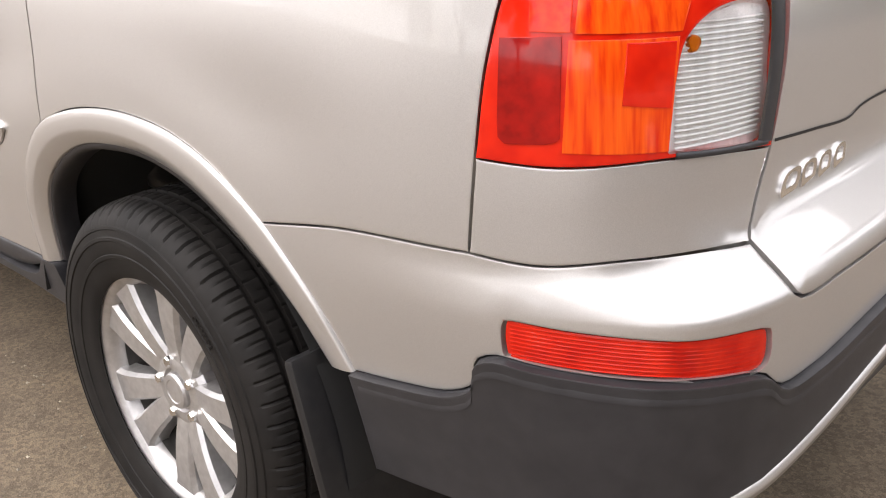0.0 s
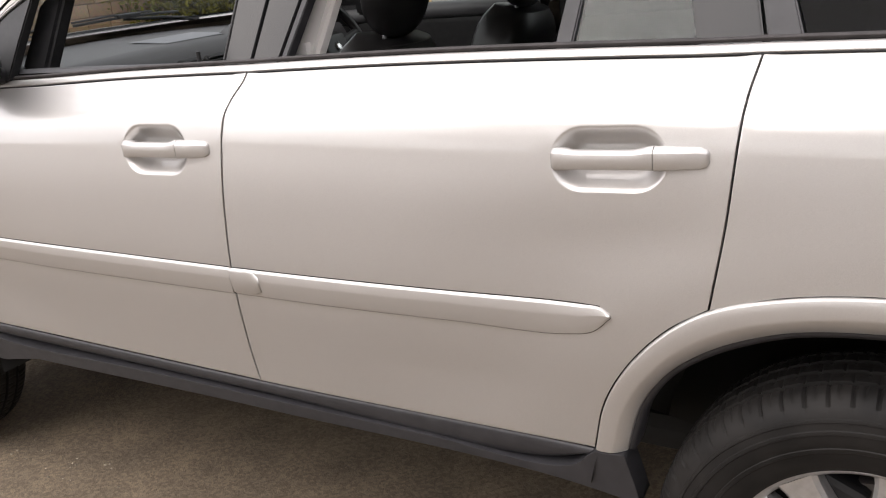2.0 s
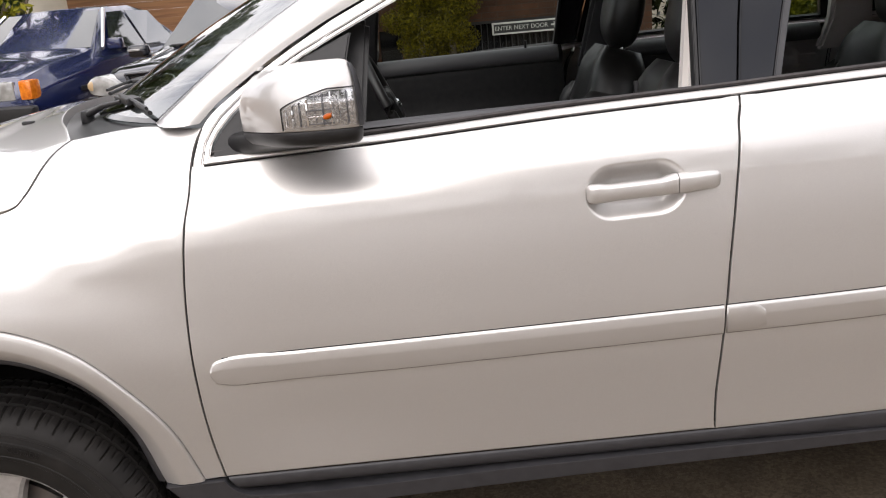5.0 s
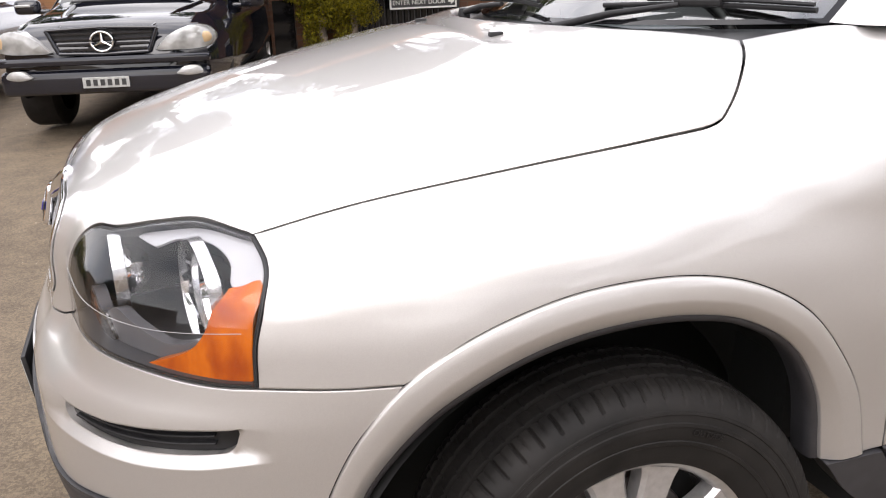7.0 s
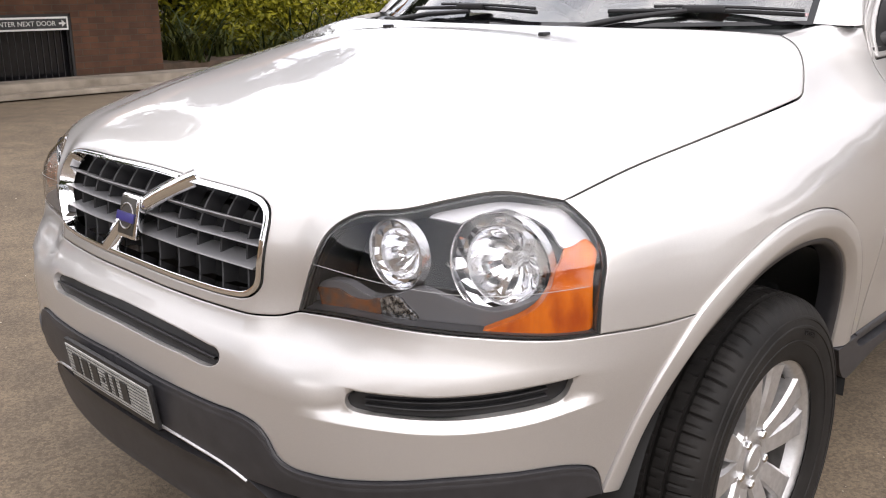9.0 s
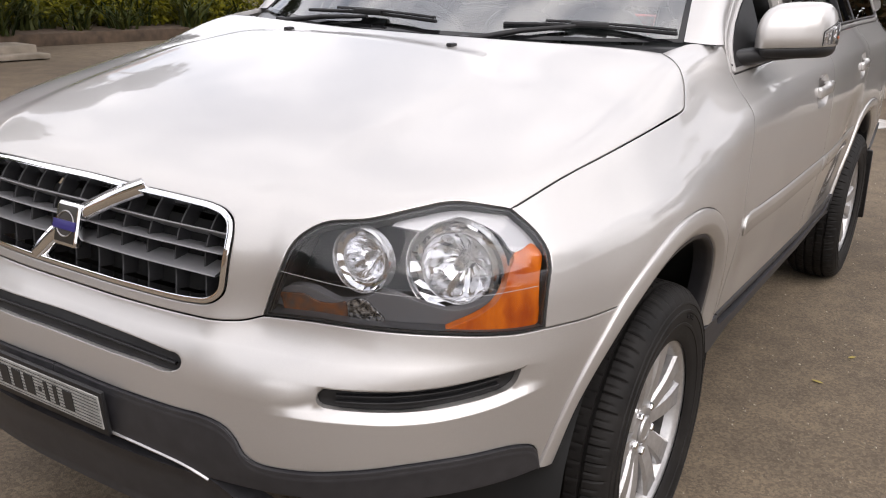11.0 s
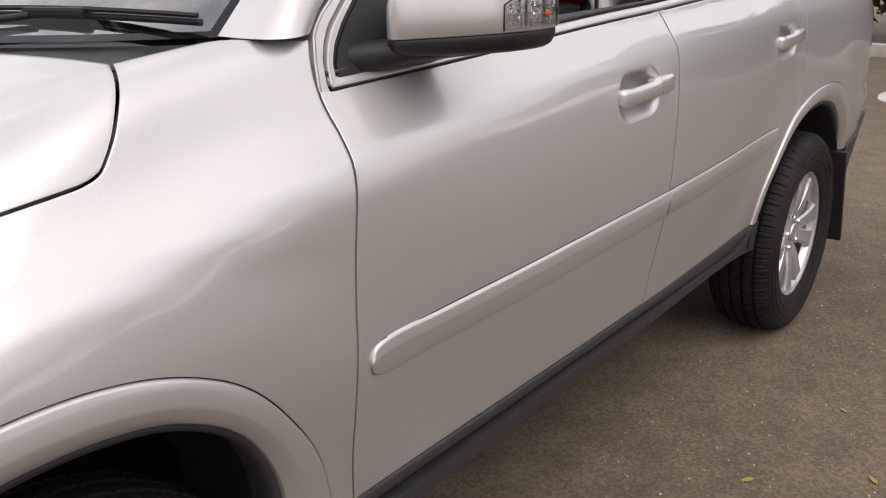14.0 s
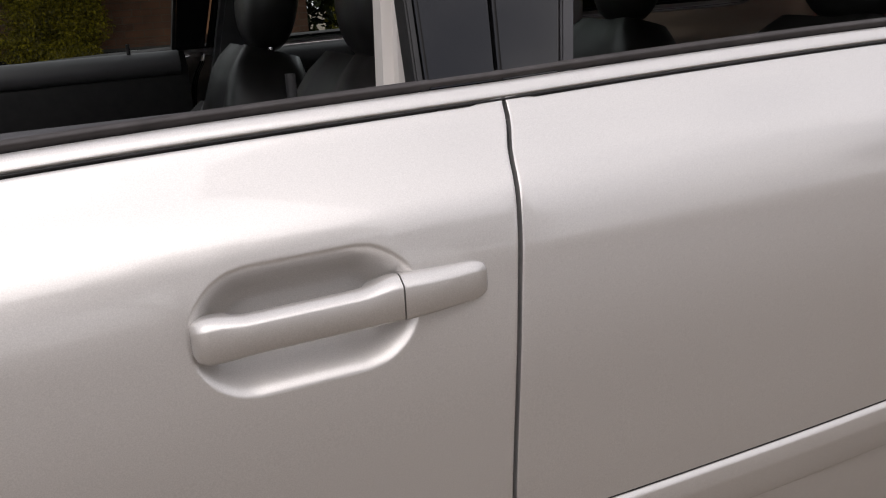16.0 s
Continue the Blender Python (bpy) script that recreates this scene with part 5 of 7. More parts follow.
def mirror_pod(s):
    pod = part("door_mirror", stack([mirror_ring(z, sc, s) for z, sc in CAP]), SILVER, suv, "silver door mirror with clear indicator")
    part("lower_shell", stack([mirror_ring(z, sc, s) for z, sc in ((1.2395, .985), (1.236, .995), (1.226, .975), (1.217, .92), (1.211, .80), (1.209, .55))]), BLACK, pod, "matt black lower shell")
    foot = []
    for y, x0, x1, z0, z1 in ((-.785, .585, .800, 1.180, 1.236), (-.835, .600, .800, 1.187, 1.238), (-.865, .640, .800, 1.196, 1.240), (-.90, .665, .810, 1.206, 1.243), (-.95, .70, .82, 1.214, 1.246)):
        h = (z1 - z0) / 2
        foot.append([((x0 + x1) / 2 + (x1 - x0) / 2 * math.copysign(abs(math.cos(a))**.5, math.cos(a)), s * y, (z0 + z1) / 2 + h * math.copysign(abs(math.sin(a))**.6, math.sin(a))) for a in (2 * math.pi * k / 28 for k in range(28))])
    part("mirror_foot", stack(foot), BLACK, pod, "matt black mirror foot")
    u0, u1, u2, u3 = share(.735, -1.020), share(.872, -1.030), share(.878, -1.012), share(.80, -.862)
    top = lambda k: 1.354 if .1 < k < .9 else 1.340
    def patch(ua, ub, za, zb, nu, nv, grow):
        return loft(lambda i, j: cap_point(ua + (ub - ua) * i, za + ((zb(i) if callable(zb) else zb) - za) * j, s, grow), nu, nv)
    part("mirror_bezel", patch(u1 - .006, u3 + 1.006 if u3 < .2 else u3 + .006, 1.2415, lambda i: 1.354, 40, 22, .0035), CLADDING, pod, "dark grey mirror bezel")
    part("mirror_glass", patch(u2 + .03, (u3 + 1 if u3 < .2 else u3) - .03, 1.252, 1.345, 16, 12, .0055), principled("mirror_glass", (.8, .82, .84), .02, 1.0) if s > 0 else bpy.data.materials["mirror_glass"], pod, "mirror glass")
    lens_top = lambda i: 1.282 + .030 * min(1, i * 1.6) ** .8
    part("indicator_bowl", patch(u0 + .006, u1 - .012, 1.246, lambda i: lens_top(i) - .003, 24, 14, .0006), LENS_SILVER, pod, "silvered indicator bowl")
    part("indicator_lens", patch(u0, u1 - .008, 1.2435, lens_top, 24, 14, .0036), CLEAR, pod, "clear indicator lens")
    seam_pts = [cap_point(u0, 1.2435 + (lens_top(0) - 1.2435) * k / 5, s, .0012) for k in range(6)] + [cap_point(u0 + (u1 - .008 - u0) * k / 14, lens_top(k / 14), s, .0012) for k in range(1, 15)]
    part("lens_seam", tube(seam_pts, .0013, 6), SEAL_BLACK, pod, "thin dark lens seam")
    rg = random.Random(3)
    for k in range(9):
        u = u0 + (u1 - .012 - u0) * (k + .8) / 10
        z1 = lens_top((k + .8) / 10) - .006
        part("lens_rib", tube([cap_point(u, 1.249 + (z1 - 1.249) * q / 5, s, .0014 + .0010 * (q % 2)) for q in range(6)], .0016 + .0007 * (k % 2), 5), (CHROME, LENS_SILVER, LAMP_SHADE)[k % 3], pod)
    for k in range(5):
        z = 1.252 + k * .012
        part("lens_rib", tube([cap_point(u0 + (u1 - .014 - u0) * q, z, s, .0014) for q in (.40, .48, .56, .64, .72)], .0015, 5), (LAMP_SHADE, CHROME)[k % 2], pod)
    um = u0 + (u1 - u0) * .55
    part("indicator_bulb", tube([cap_point(um, 1.262, s, .001), cap_point(um + .012, 1.264, s, .0015), cap_point(um + .022, 1.266, s, .001)], [.004, .0055, .004], 8), AMBER, pod, "amber bulb")
    return pod


LENS_SILVER = add_noise(principled("lens_silver", (.70, .70, .69), .18, .9), 240, (.35, .35, .35), (.82, .82, .81), 2.0)
LAMP_SHADE = principled("lamp_shade_grey", (.16, .16, .17), .25, .6)
SEAL_BLACK = principled("seal_black", (.012, .012, .012), .5)
mirror_pod(1)
mirror_pod(-1)


# ---- head lamps, grille, number plate ----
lens_loop = np.vstack((lamp_bottom, lamp_rear[1:], lamp_top[1:-1]))
LAMP_GREY = principled("lamp_housing", (.085, .085, .090), .40)
LAMP_DARK = principled("lamp_housing_dark", (.032, .033, .036), .40)
MARKER = add_noise(principled("marker_amber", (.08, .045, .03), .25), 60, (.04, .036, .034), (.13, .045, .014), 3.0)
MARKER_CLEAR = add_noise(principled("marker_facets", (.3, .3, .3), .15, .8), 150, (.05, .05, .05), (.40, .40, .40), 1.0, at=(.40, .65))
LAMP_BROW = principled("lamp_brow", (.42, .42, .43), .35, .3)
SEAL = principled("lamp_seal", (.012, .012, .012), .5)
headlamps = both_sides("head_lamp", sheet("front", [lens_loop], .025, lift=.0015, depth=.008, gap=.0050), CLEAR, (suv, suv), "clear head lamp with amber corner")
fl = flat("front", lens_loop)
seal_in = shrink(tidy(fl), .0062)[0]
both_sides("lamp_seal", sheet("front", [lens_loop, lay("front", seal_in)], .04, lift=-.003, depth=.02, gap=.0012, roll=.001), SEAL, headlamps, "black lamp seal")


def deep(view_pts, lift, mat, name, label="", depth=.004, gap=0.0):
    both_sides(name, sheet("front", [seam("front", view_pts, 70, True)], .02, lift=lift, depth=depth, gap=gap), mat, headlamps, label)


shell = sheet("front", [lens_loop], .03, lift=0, depth=.004, gap=-.004)
DEEP = np.array((.185, .080, -.004))
both_sides("lamp_back", (shell[0] + DEEP, shell[1], shell[2]), LAMP_DARK, headlamps, "dark lamp back")
rim = lay("front", seal_in)
count = len(rim)
tub_faces = [(k, (k + 1) % count, count + (k + 1) % count, count + k) for k in range(count)]
both_sides("lamp_housing", (np.vstack((rim - np.array((-.004, 0, 0)), rim + DEEP)), tub_faces, None), LAMP_DARK, headlamps, "dark lamp housing")
# pale bezel whose tone also carries the sky's reflection on the lens top
deep([(-.733, -.628, .998), (-.698, -.649, 1.012), (-.651, -.676, 1.023), (-.613, -.709, 1.023), (-.569, -.753, 1.017), (-.549, -.783, 1.002), (-.545, -.807, .984), (-.556, -.825, .965), (-.582, -.818, .960), (-.608, -.803, .958), (-.606, -.778, .980), (-.619, -.748, .997), (-.643, -.717, 1.006), (-.676, -.692, 1.004), (-.713, -.668, .990)], -.016, LAMP_BROW, "lamp_brow", "pale upper lamp bezel, partly painted sky glare", .004)
deep([(-.886, -.480, .832), (-.882, -.490, .862), (-.868, -.535, .872), (-.845, -.585, .858), (-.825, -.625, .868), (-.80, -.660, .888), (-.765, -.700, .872), (-.715, -.755, .852), (-.665, -.805, .870), (-.625, -.830, .905), (-.60, -.838, .93), (-.585, -.860, .90), (-.59, -.862, .822), (-.66, -.82, .822), (-.75, -.74, .830), (-.82, -.65, .834)], -.034, LAMP_GREY, "lower_mask", "grey lower lamp mask", .02)
deep([(-.611, -.807, .954), (-.596, -.815, .957), (-.570, -.830, .964), (-.566, -.836, .955), (-.586, -.852, .912), (-.592, -.858, .865), (-.594, -.858, .820), (-.636, -.832, .817), (-.679, -.806, .818), (-.742, -.748, .825), (-.724, -.765, .834), (-.695, -.791, .847), (-.671, -.808, .864), (-.653, -.818, .891), (-.637, -.817, .927)], -.012, AMBER, "amber_corner", "amber corner indicator", .02)
deep([(-.853, -.458, .853), (-.849, -.470, .855), (-.842, -.506, .858), (-.839, -.528, .851), (-.833, -.565, .852), (-.827, -.587, .858), (-.828, -.591, .831), (-.842, -.525, .823), (-.852, -.470, .818)], -.030, MARKER, "inner_marker", "small dark amber marker", .01)
deep([(-.827, -.592, .858), (-.816, -.626, .868), (-.811, -.641, .855), (-.803, -.662, .836), (-.816, -.630, .830), (-.827, -.594, .832)], -.028, MARKER_CLEAR, "marker_reflector", "small faceted clear reflector", .01)


def cup(center, radius, depth, aim, ring):
    """A dished reflector with bulb, shield and bright ring, looking forward."""
    for s, par in zip((1, -1), headlamps):
        m = look((center[0], s * center[1], center[2]), (center[0] - 1, s * (center[1] - aim), center[2] - .02)) @ Matrix.Rotation(math.pi, 4, "X")
        jag = random.Random(7)
        b = bmesh.new()
        n, rows = 28, []
        for f, h in ((1.0, .002), (.97, -depth * .08), (.86, -depth * .17), (.74, -depth * .22)):
            rows.append([b.verts.new((radius * f * math.cos(2 * math.pi * k / n), radius * f * math.sin(2 * math.pi * k / n), h - depth * jag.choice((-.025, 0, .03)) * (.8 < f < .98))) for k in range(n)])
        for p, q in zip(rows, rows[1:]):
            for k in range(n):
                b.faces.new((p[k], p[(k + 1) % n], q[(k + 1) % n], q[k]))
        bmesh.ops.recalc_face_normals(b, faces=b.faces)
        o = part("reflector_band", b, BOWL_CHROME, par, "silvered faceted outer band")
        o.matrix_world = m
        b = bmesh.new()
        n, rows = 72, []
        for f, h in ((.72, -depth * .24), (.69, -depth * .38), (.64, -depth * .52), (.56, -depth * .66), (.46, -depth * .79), (.34, -depth * .90), (.20, -depth * .97)):
            rows.append([b.verts.new((radius * f * math.cos(2 * math.pi * k / n), radius * f * math.sin(2 * math.pi * k / n), h - depth * .05 * (abs((k % 6) - 3) / 3) * (.3 < f < .7))) for k in range(n)])
        for p, q in zip(rows, rows[1:]):
            for k in range(n):
                b.faces.new((p[k], p[(k + 1) % n], q[(k + 1) % n], q[k]))
        b.faces.new(rows[-1])
        bmesh.ops.recalc_face_normals(b, faces=b.faces)
        c = part("reflector_bowl", smooth(b, 18), BOWL_CHROME, par, "deep silvered reflector bowl")
        c.matrix_world = m
        b = revolve([(radius * .99, -.004), (radius * .993, .003), (radius * 1.01, .005), (radius * (1 + ring) / 2, .003), (radius * ring, -.004), (radius * ring * 1.01, -.014)], 64, "Z")
        o = part("lamp_ring", smooth(b, 40), BOWL_SATIN, par, "bright lamp ring")
        o.matrix_world = m
        b = revolve([(.0, -depth * .30), (radius * .10, -depth * .32), (radius * .15, -depth * .40), (radius * .15, -depth * .75), (radius * .10, -depth)], 24, "Z")
        o = part("bulb_shield", smooth(b, 40), BOWL_SATIN, par)
        o.matrix_world = m
        b = revolve([(radius * .715, -depth * .30), (radius * .725, -depth * .12), (radius * .740, -depth * .11), (radius * .750, -depth * .30)], 48, "Z")
        o = part("inner_rim", smooth(b, 40), BOWL_SATIN, par)
        o.matrix_world = m


BOWL_CHROME = principled("bowl_chrome", (.80, .80, .81), .07, 1.0)
BOWL_SATIN = principled("bowl_satin", (.66, .66, .66), .20, .9)
cup((-.765, -.590, .927), .058, .052, .05, 1.03)
cup((-.648, -.708, .904), .092, .072, .20, 1.02)
a = line("front", [(-.872, -.492, .905), (-.81, -.62, .895), (-.72, -.755, .886), (-.60, -.850, .893)], 40)
both_sides("lens_line", ribbon("front", a - np.array((0, .0005)), a + np.array((0, .0005)), [(0, .001), (.5, .0020), (1, .001)]), principled("lens_line", (.32, .32, .32), .3), headlamps)

# grille: chrome surround, grey bars, diagonal chrome bar and emblem
gl = flat("hood", grille_loop)
def grow(d):
    return shrink(tidy(gl), -d)[0]


frame_outer, frame_inner = lay("hood", grow(.0)), lay("hood", grow(-.012))
grille = to_object("grille", *sheet("hood", [frame_outer, frame_inner], .03, lift=.004, depth=.03, gap=.0015, roll=.005), CHROME, suv, "chrome-framed grille with grey bars")
# dark sheet behind the bars: the depth's shade as colour
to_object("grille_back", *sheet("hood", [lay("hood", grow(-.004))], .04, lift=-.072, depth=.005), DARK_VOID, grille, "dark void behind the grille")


BAR_SATIN = principled("grille_satin", (.30, .30, .31), .36, .5)


def grille_bar(pts, h, profile, name, mat):
    a = line("hood", pts, 40)
    d = np.array((0, h)) if name == "grille_bar" else np.array((h, 0))
    to_object(name, *ribbon("hood", a - d, a + d, profile), mat, grille)


for z in (.875, .920, .962):
    half = .355 if z < .9 else .368
    grille_bar([(-.86, -half, z - .006), (-.885, -.18, z), (-.89, 0, z + .003), (-.885, .18, z), (-.86, half, z - .006)], .0070, [(0, -.060), (.10, -.030), (.20, -.012), (.28, -.009), (.42, -.011), (.56, -.026), (1, -.064)], "grille_bar", BAR_SATIN)
for k in range(-5, 5):
    y = (k + .5) * .070
    grille_bar([(-.89, y, .826), (-.88, y, .92), (-.846, y, 1.003)], .0015, [(0, -.066), (.1, -.034), (.5, -.030), (.9, -.034), (1, -.066)], "grille_upright", GRILLE_GREY)
a = line("hood", [(-.89, .118, .828), (-.885, .0, .917), (-.846, -.150, 1.003)], 30)
dd = np.array((.0135, .008))
to_object("diagonal_bar", *ribbon("hood", a - dd, a + dd, [(0, -.012), (.08, .006), (.5, .010), (.92, .006), (1, -.012)]), CHROME, grille, "chrome diagonal bar")
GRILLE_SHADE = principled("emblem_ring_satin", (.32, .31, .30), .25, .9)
em = part("emblem", smooth(box((.026, .070, .086), (0, 0, 0), .010, 3)), CHROME, grille, "square chrome emblem with round dark face")
part("emblem_field", smooth(box((.004, .056, .072), (-.0125, 0, 0), .0018)), principled("emblem_grey", (.05, .047, .042), .3, .4), em)
part("emblem_ring", smooth(revolve([(.0225, -.013), (.0225, -.016), (.0245, -.0175), (.0265, -.016), (.0265, -.013)], 40, "X"), 30), GRILLE_SHADE, em)
part("emblem_face", smooth(revolve([(.0, -.0150), (.0215, -.0150)], 32, "X")), principled("emblem_dark", (.05, .045, .042), .3), em)
part("emblem_band", smooth(box((.004, .064, .018), (-.0180, 0, -.002), .001)), principled("emblem_blue", (.035, .03, .16), .3), em)
em.matrix_world = pose(-.911, 0, .914, 0, 14, 0) @ Matrix.Diagonal((.75, 1, 1, 1))

# number plate, its writing left as plain bars
PLATE = add_noise(principled("plate_face", (.34, .34, .33), .5), 60, (.27, .27, .26), (.40, .40, .38))
PLATE_INK = principled("plate_black", (.02, .02, .02), .5)
plate = part("number_plate", smooth(box((.010, .384, .118), (0, 0, 0), .004)), BLACK, suv, "worn white number plate in a black frame")
part("plate_face", box((.003, .366, .088), (-.0060, 0, .004), .001), PLATE, plate, "worn white plate with dark bars")
for k, w in enumerate((.030, .030, .030, .010, .012, .012, .030)):
    y = .150 - (.012, .056, .100, .136, .158, .190, .232)[k]
    part("plate_bar", box((.0022, w, .052 if k != 3 else .011), (-.0082, y, .003), .0006), PLATE_INK, plate)
for k in range(9):
    part("plate_line", box((.0012, .360, .0013), (-.0078, 0, -.033 + k * .0092), 0), GRILLE_GREY, plate)
plate.matrix_world = pose(-.986, .006, .591, 0, -8, 0) @ Matrix.Diagonal((1, .91, .82, 1))


# ---- wheels ----
def tyre_mesh():
    """Tyre with four rounds of grooves and cut shoulders; its axle lies along y, its outer face towards -y."""
    prof = [(.228, -.098), (.236, -.104), (.250, -.108), (.268, -.1125), (.2695, -.1145), (.276, -.1155), (.2775, -.1140), (.290, -.1172), (.302, -.1174), (.3035, -.1196), (.309, -.1192), (.3105, -.1168), (.322, -.1150), (.3235, -.1166), (.328, -.1156), (.3295, -.1130), (.338, -.110), (.346, -.104), (.352, -.098),
            (.3585, -.090), (.3625, -.080), (.365, -.068), (.3655, -.064), (.356, -.063), (.356, -.054), (.3664, -.053), (.3675, -.040), (.3676, -.026), (.3575, -.025), (.3575, -.015), (.3682, -.014), (.3686, .0)]
    prof += [(r, -h) for r, h in prof[-2::-1]]
    seg, b = 540, bmesh.new()
    rings = []
    for k, (r, h) in enumerate(prof):
        ring = []
        for i in range(seg):
            a = 2 * math.pi * i / seg
            rr, hh = r, h
            if .337 < r and abs(h) > .0635:
                if i % 9 == 0:
                    rr -= .0048 if r > .351 else .0016
                elif i % 9 == 5 and r > .357:
                    rr -= .0025
            elif r > .3655 and abs(h) < .054 and (i + (3 if h > 0 else 0)) % 9 == (1 if abs(h) > .030 else 5):
                rr -= .0034
            ring.append(b.verts.new((rr * math.cos(a), hh, rr * math.sin(a))))
        rings.append(ring)
    for p, q in zip(rings, rings[1:]):
        for i in range(seg):
            j = (i + 1) % seg
            b.faces.new((p[i], p[j], q[j], q[i]))
    bmesh.ops.recalc_face_normals(b, faces=b.faces)
    return smooth(b, 24)


def spoke(angle, r0=.050, r1=.214, w0=.0225, w1=.0330):
    """One bar of the rim from hub to lip, slightly dished, with bevelled flanks."""
    b = bmesh.new()
    rows = []
    for i in range(9):
        s = i / 8
        r = r0 + (r1 - r0) * s
        w = w0 + (w1 - w0) * s + .006 * max(0, s - .85) / .15
        face = -.066 - .005 * math.sin(math.pi * min(1, s * 1.05)) - .018 * s
        rows.append([b.verts.new((x, y, r)) for x, y in ((-w, face + .040), (-w, face + .008), (-w * .78, face), (w * .78, face), (w, face + .008), (w, face + .040))])
    for p, q in zip(rows, rows[1:]):
        for i in range(6):
            b.faces.new((p[i], p[(i + 1) % 6], q[(i + 1) % 6], q[i]))
    b.faces.new(rows[0])
    b.faces.new(rows[-1][::-1])
    bmesh.ops.recalc_face_normals(b, faces=b.faces)
    bmesh.ops.transform(b, matrix=Matrix.Rotation(angle, 4, "Y"), verts=b.verts)
    return smooth(b, 28)


BARREL = add_noise(principled("barrel_dust", (.075, .070, .066), .6, .3), 30, (.05, .047, .044), (.10, .094, .088))


def wheel():
    hub = part("wheel", smooth(revolve([(.205, .09), (.205, -.03), (.211, -.078), (.2185, -.0865), (.2275, -.0925), (.2335, -.0945), (.2365, -.090), (.236, -.080), (.229, -.076), (.229, .09)], 96), 40), ALLOY, suv, "silver alloy wheel with five twin spokes")
    part("tyre", tyre_mesh(), RUBBER, hub, "worn black tyre")
    part("barrel", smooth(revolve([(.2045, .09), (.2045, -.03), (.2040, -.060)], 64), 40), BARREL, hub, "dusty dark inner barrel")
    for k in range(5):
        for d in (-.245, .245):
            part("spoke", spoke(2 * math.pi * k / 5 + d, .058), ALLOY, hub)
    part("hub", smooth(revolve([(.086, -.02), (.086, -.052), (.078, -.064), (.058, -.070), (.044, -.070), (.040, -.064), (.036, -.064)], 48), 30), ALLOY, hub)
    part("hub_cap", smooth(revolve([(.036, -.060), (.036, -.072), (.033, -.077), (.024, -.078), (.022, -.0765), (.010, -.0765), (.0, -.0775)], 40), 30), ALLOY, hub, "round hub cap")
    for k in range(5):
        a = 2 * math.pi * (k + .5) / 5
        b = revolve([(.0105, -.05), (.0105, -.074), (.0085, -.077), (.0, -.077)], 6)
        bmesh.ops.translate(b, vec=(.0585 * math.sin(a), 0, .0585 * math.cos(a)), verts=b.verts)
        part("wheel_nut", b, CHROME, hub)
    part("brake_disc", smooth(revolve([(.06, -.012), (.155, -.012), (.158, -.004), (.158, .012), (.06, .012)], 64), 40), principled("brake_disc", (.22, .2, .19), .4, .8), hub)
    part("caliper", box((.10, .07, .12), (-.11, -.005, .07), .015), BLACK, hub)
    part("wheel_back", smooth(revolve([(.204, .03), (.10, .035), (.0, .035)], 48), 40), DARK_VOID, hub)
    return hub


first = wheel()
txt = bpy.data.curves.new("sidewall_text", "FONT")
txt.body, txt.size, txt.align_x, txt.align_y, txt.extrude = "OUTSIDE", .0155, "CENTER", "CENTER", .0008
tmp = new("tmp_text", txt)
bpy.context.view_layer.update()
me = bpy.data.meshes.new_from_object(tmp.evaluated_get(bpy.context.evaluated_depsgraph_get()))
bpy.data.objects.remove(tmp)
me.name = "sidewall_text"
for v in me.vertices:
    ang, rad = v.co.x / .296, .2935 + v.co.y
    v.co = (rad * math.sin(ang), -.1190 - v.co.z, rad * math.cos(ang))
me.materials.append(RUBBER)
lettering = new("sidewall_lettering", me)
lettering.matrix_world = Matrix.Rotation(radians(22), 4, "Y")
lettering.parent = first
first.matrix_world = pose(0, -.812, .362)
for x, y, tw, sp in ((2.857, -.806, 0, 24), (0, .812, 180, 40), (2.857, .806, 180, 9)):
    w = copy_thing(first, pose(x, y, .362, 0, sp, 0) if tw == 0 else pose(x, y, .362, 0, sp, tw))

# wheel housings and mud flaps
for x in (0, 2.857):
    for s in (1, -1):
        b = bmesh.new()
        r, rows = .458, []
        for i in range(33):
            a = radians(-4 + 194 * i / 32) if x == 0 else radians(-14 + 186 * i / 32)
            rx = r * (1.10 if x == 0 else 1.08)
            rows.append([b.verts.new((x + .0 + rx * math.cos(a) * (1 if abs(math.cos(a)) > 0 else 1), -s * w0, .36 + r * math.sin(a) + .012)) for w0 in (.885, .62, .56)] + [b.verts.new((x + .9 * rx * math.cos(a), -s * .545, .36 + .9 * r * math.sin(a)))])
        for p, q in zip(rows, rows[1:]):
            for k in range(3):
                b.faces.new((p[k], p[k + 1], q[k + 1], q[k]))
        b.faces.new([row[3] for row in rows])
        part("wheel_housing", smooth(b, 60), DARK_VOID, suv, "black wheel arch liner")
for s in (1, -1):
    b = box((.022, .25, .40), (3.335, -.80 * s, .395), .009, 2, (0, -14, 0))
    part("mud_flap", smooth(b), BLACK, suv, "black rubber mud flap")
under = box((3.6, 1.06, .10), (1.45, 0, .36), .04)
part("underbody", under, DARK_VOID, suv, "dark underbody")


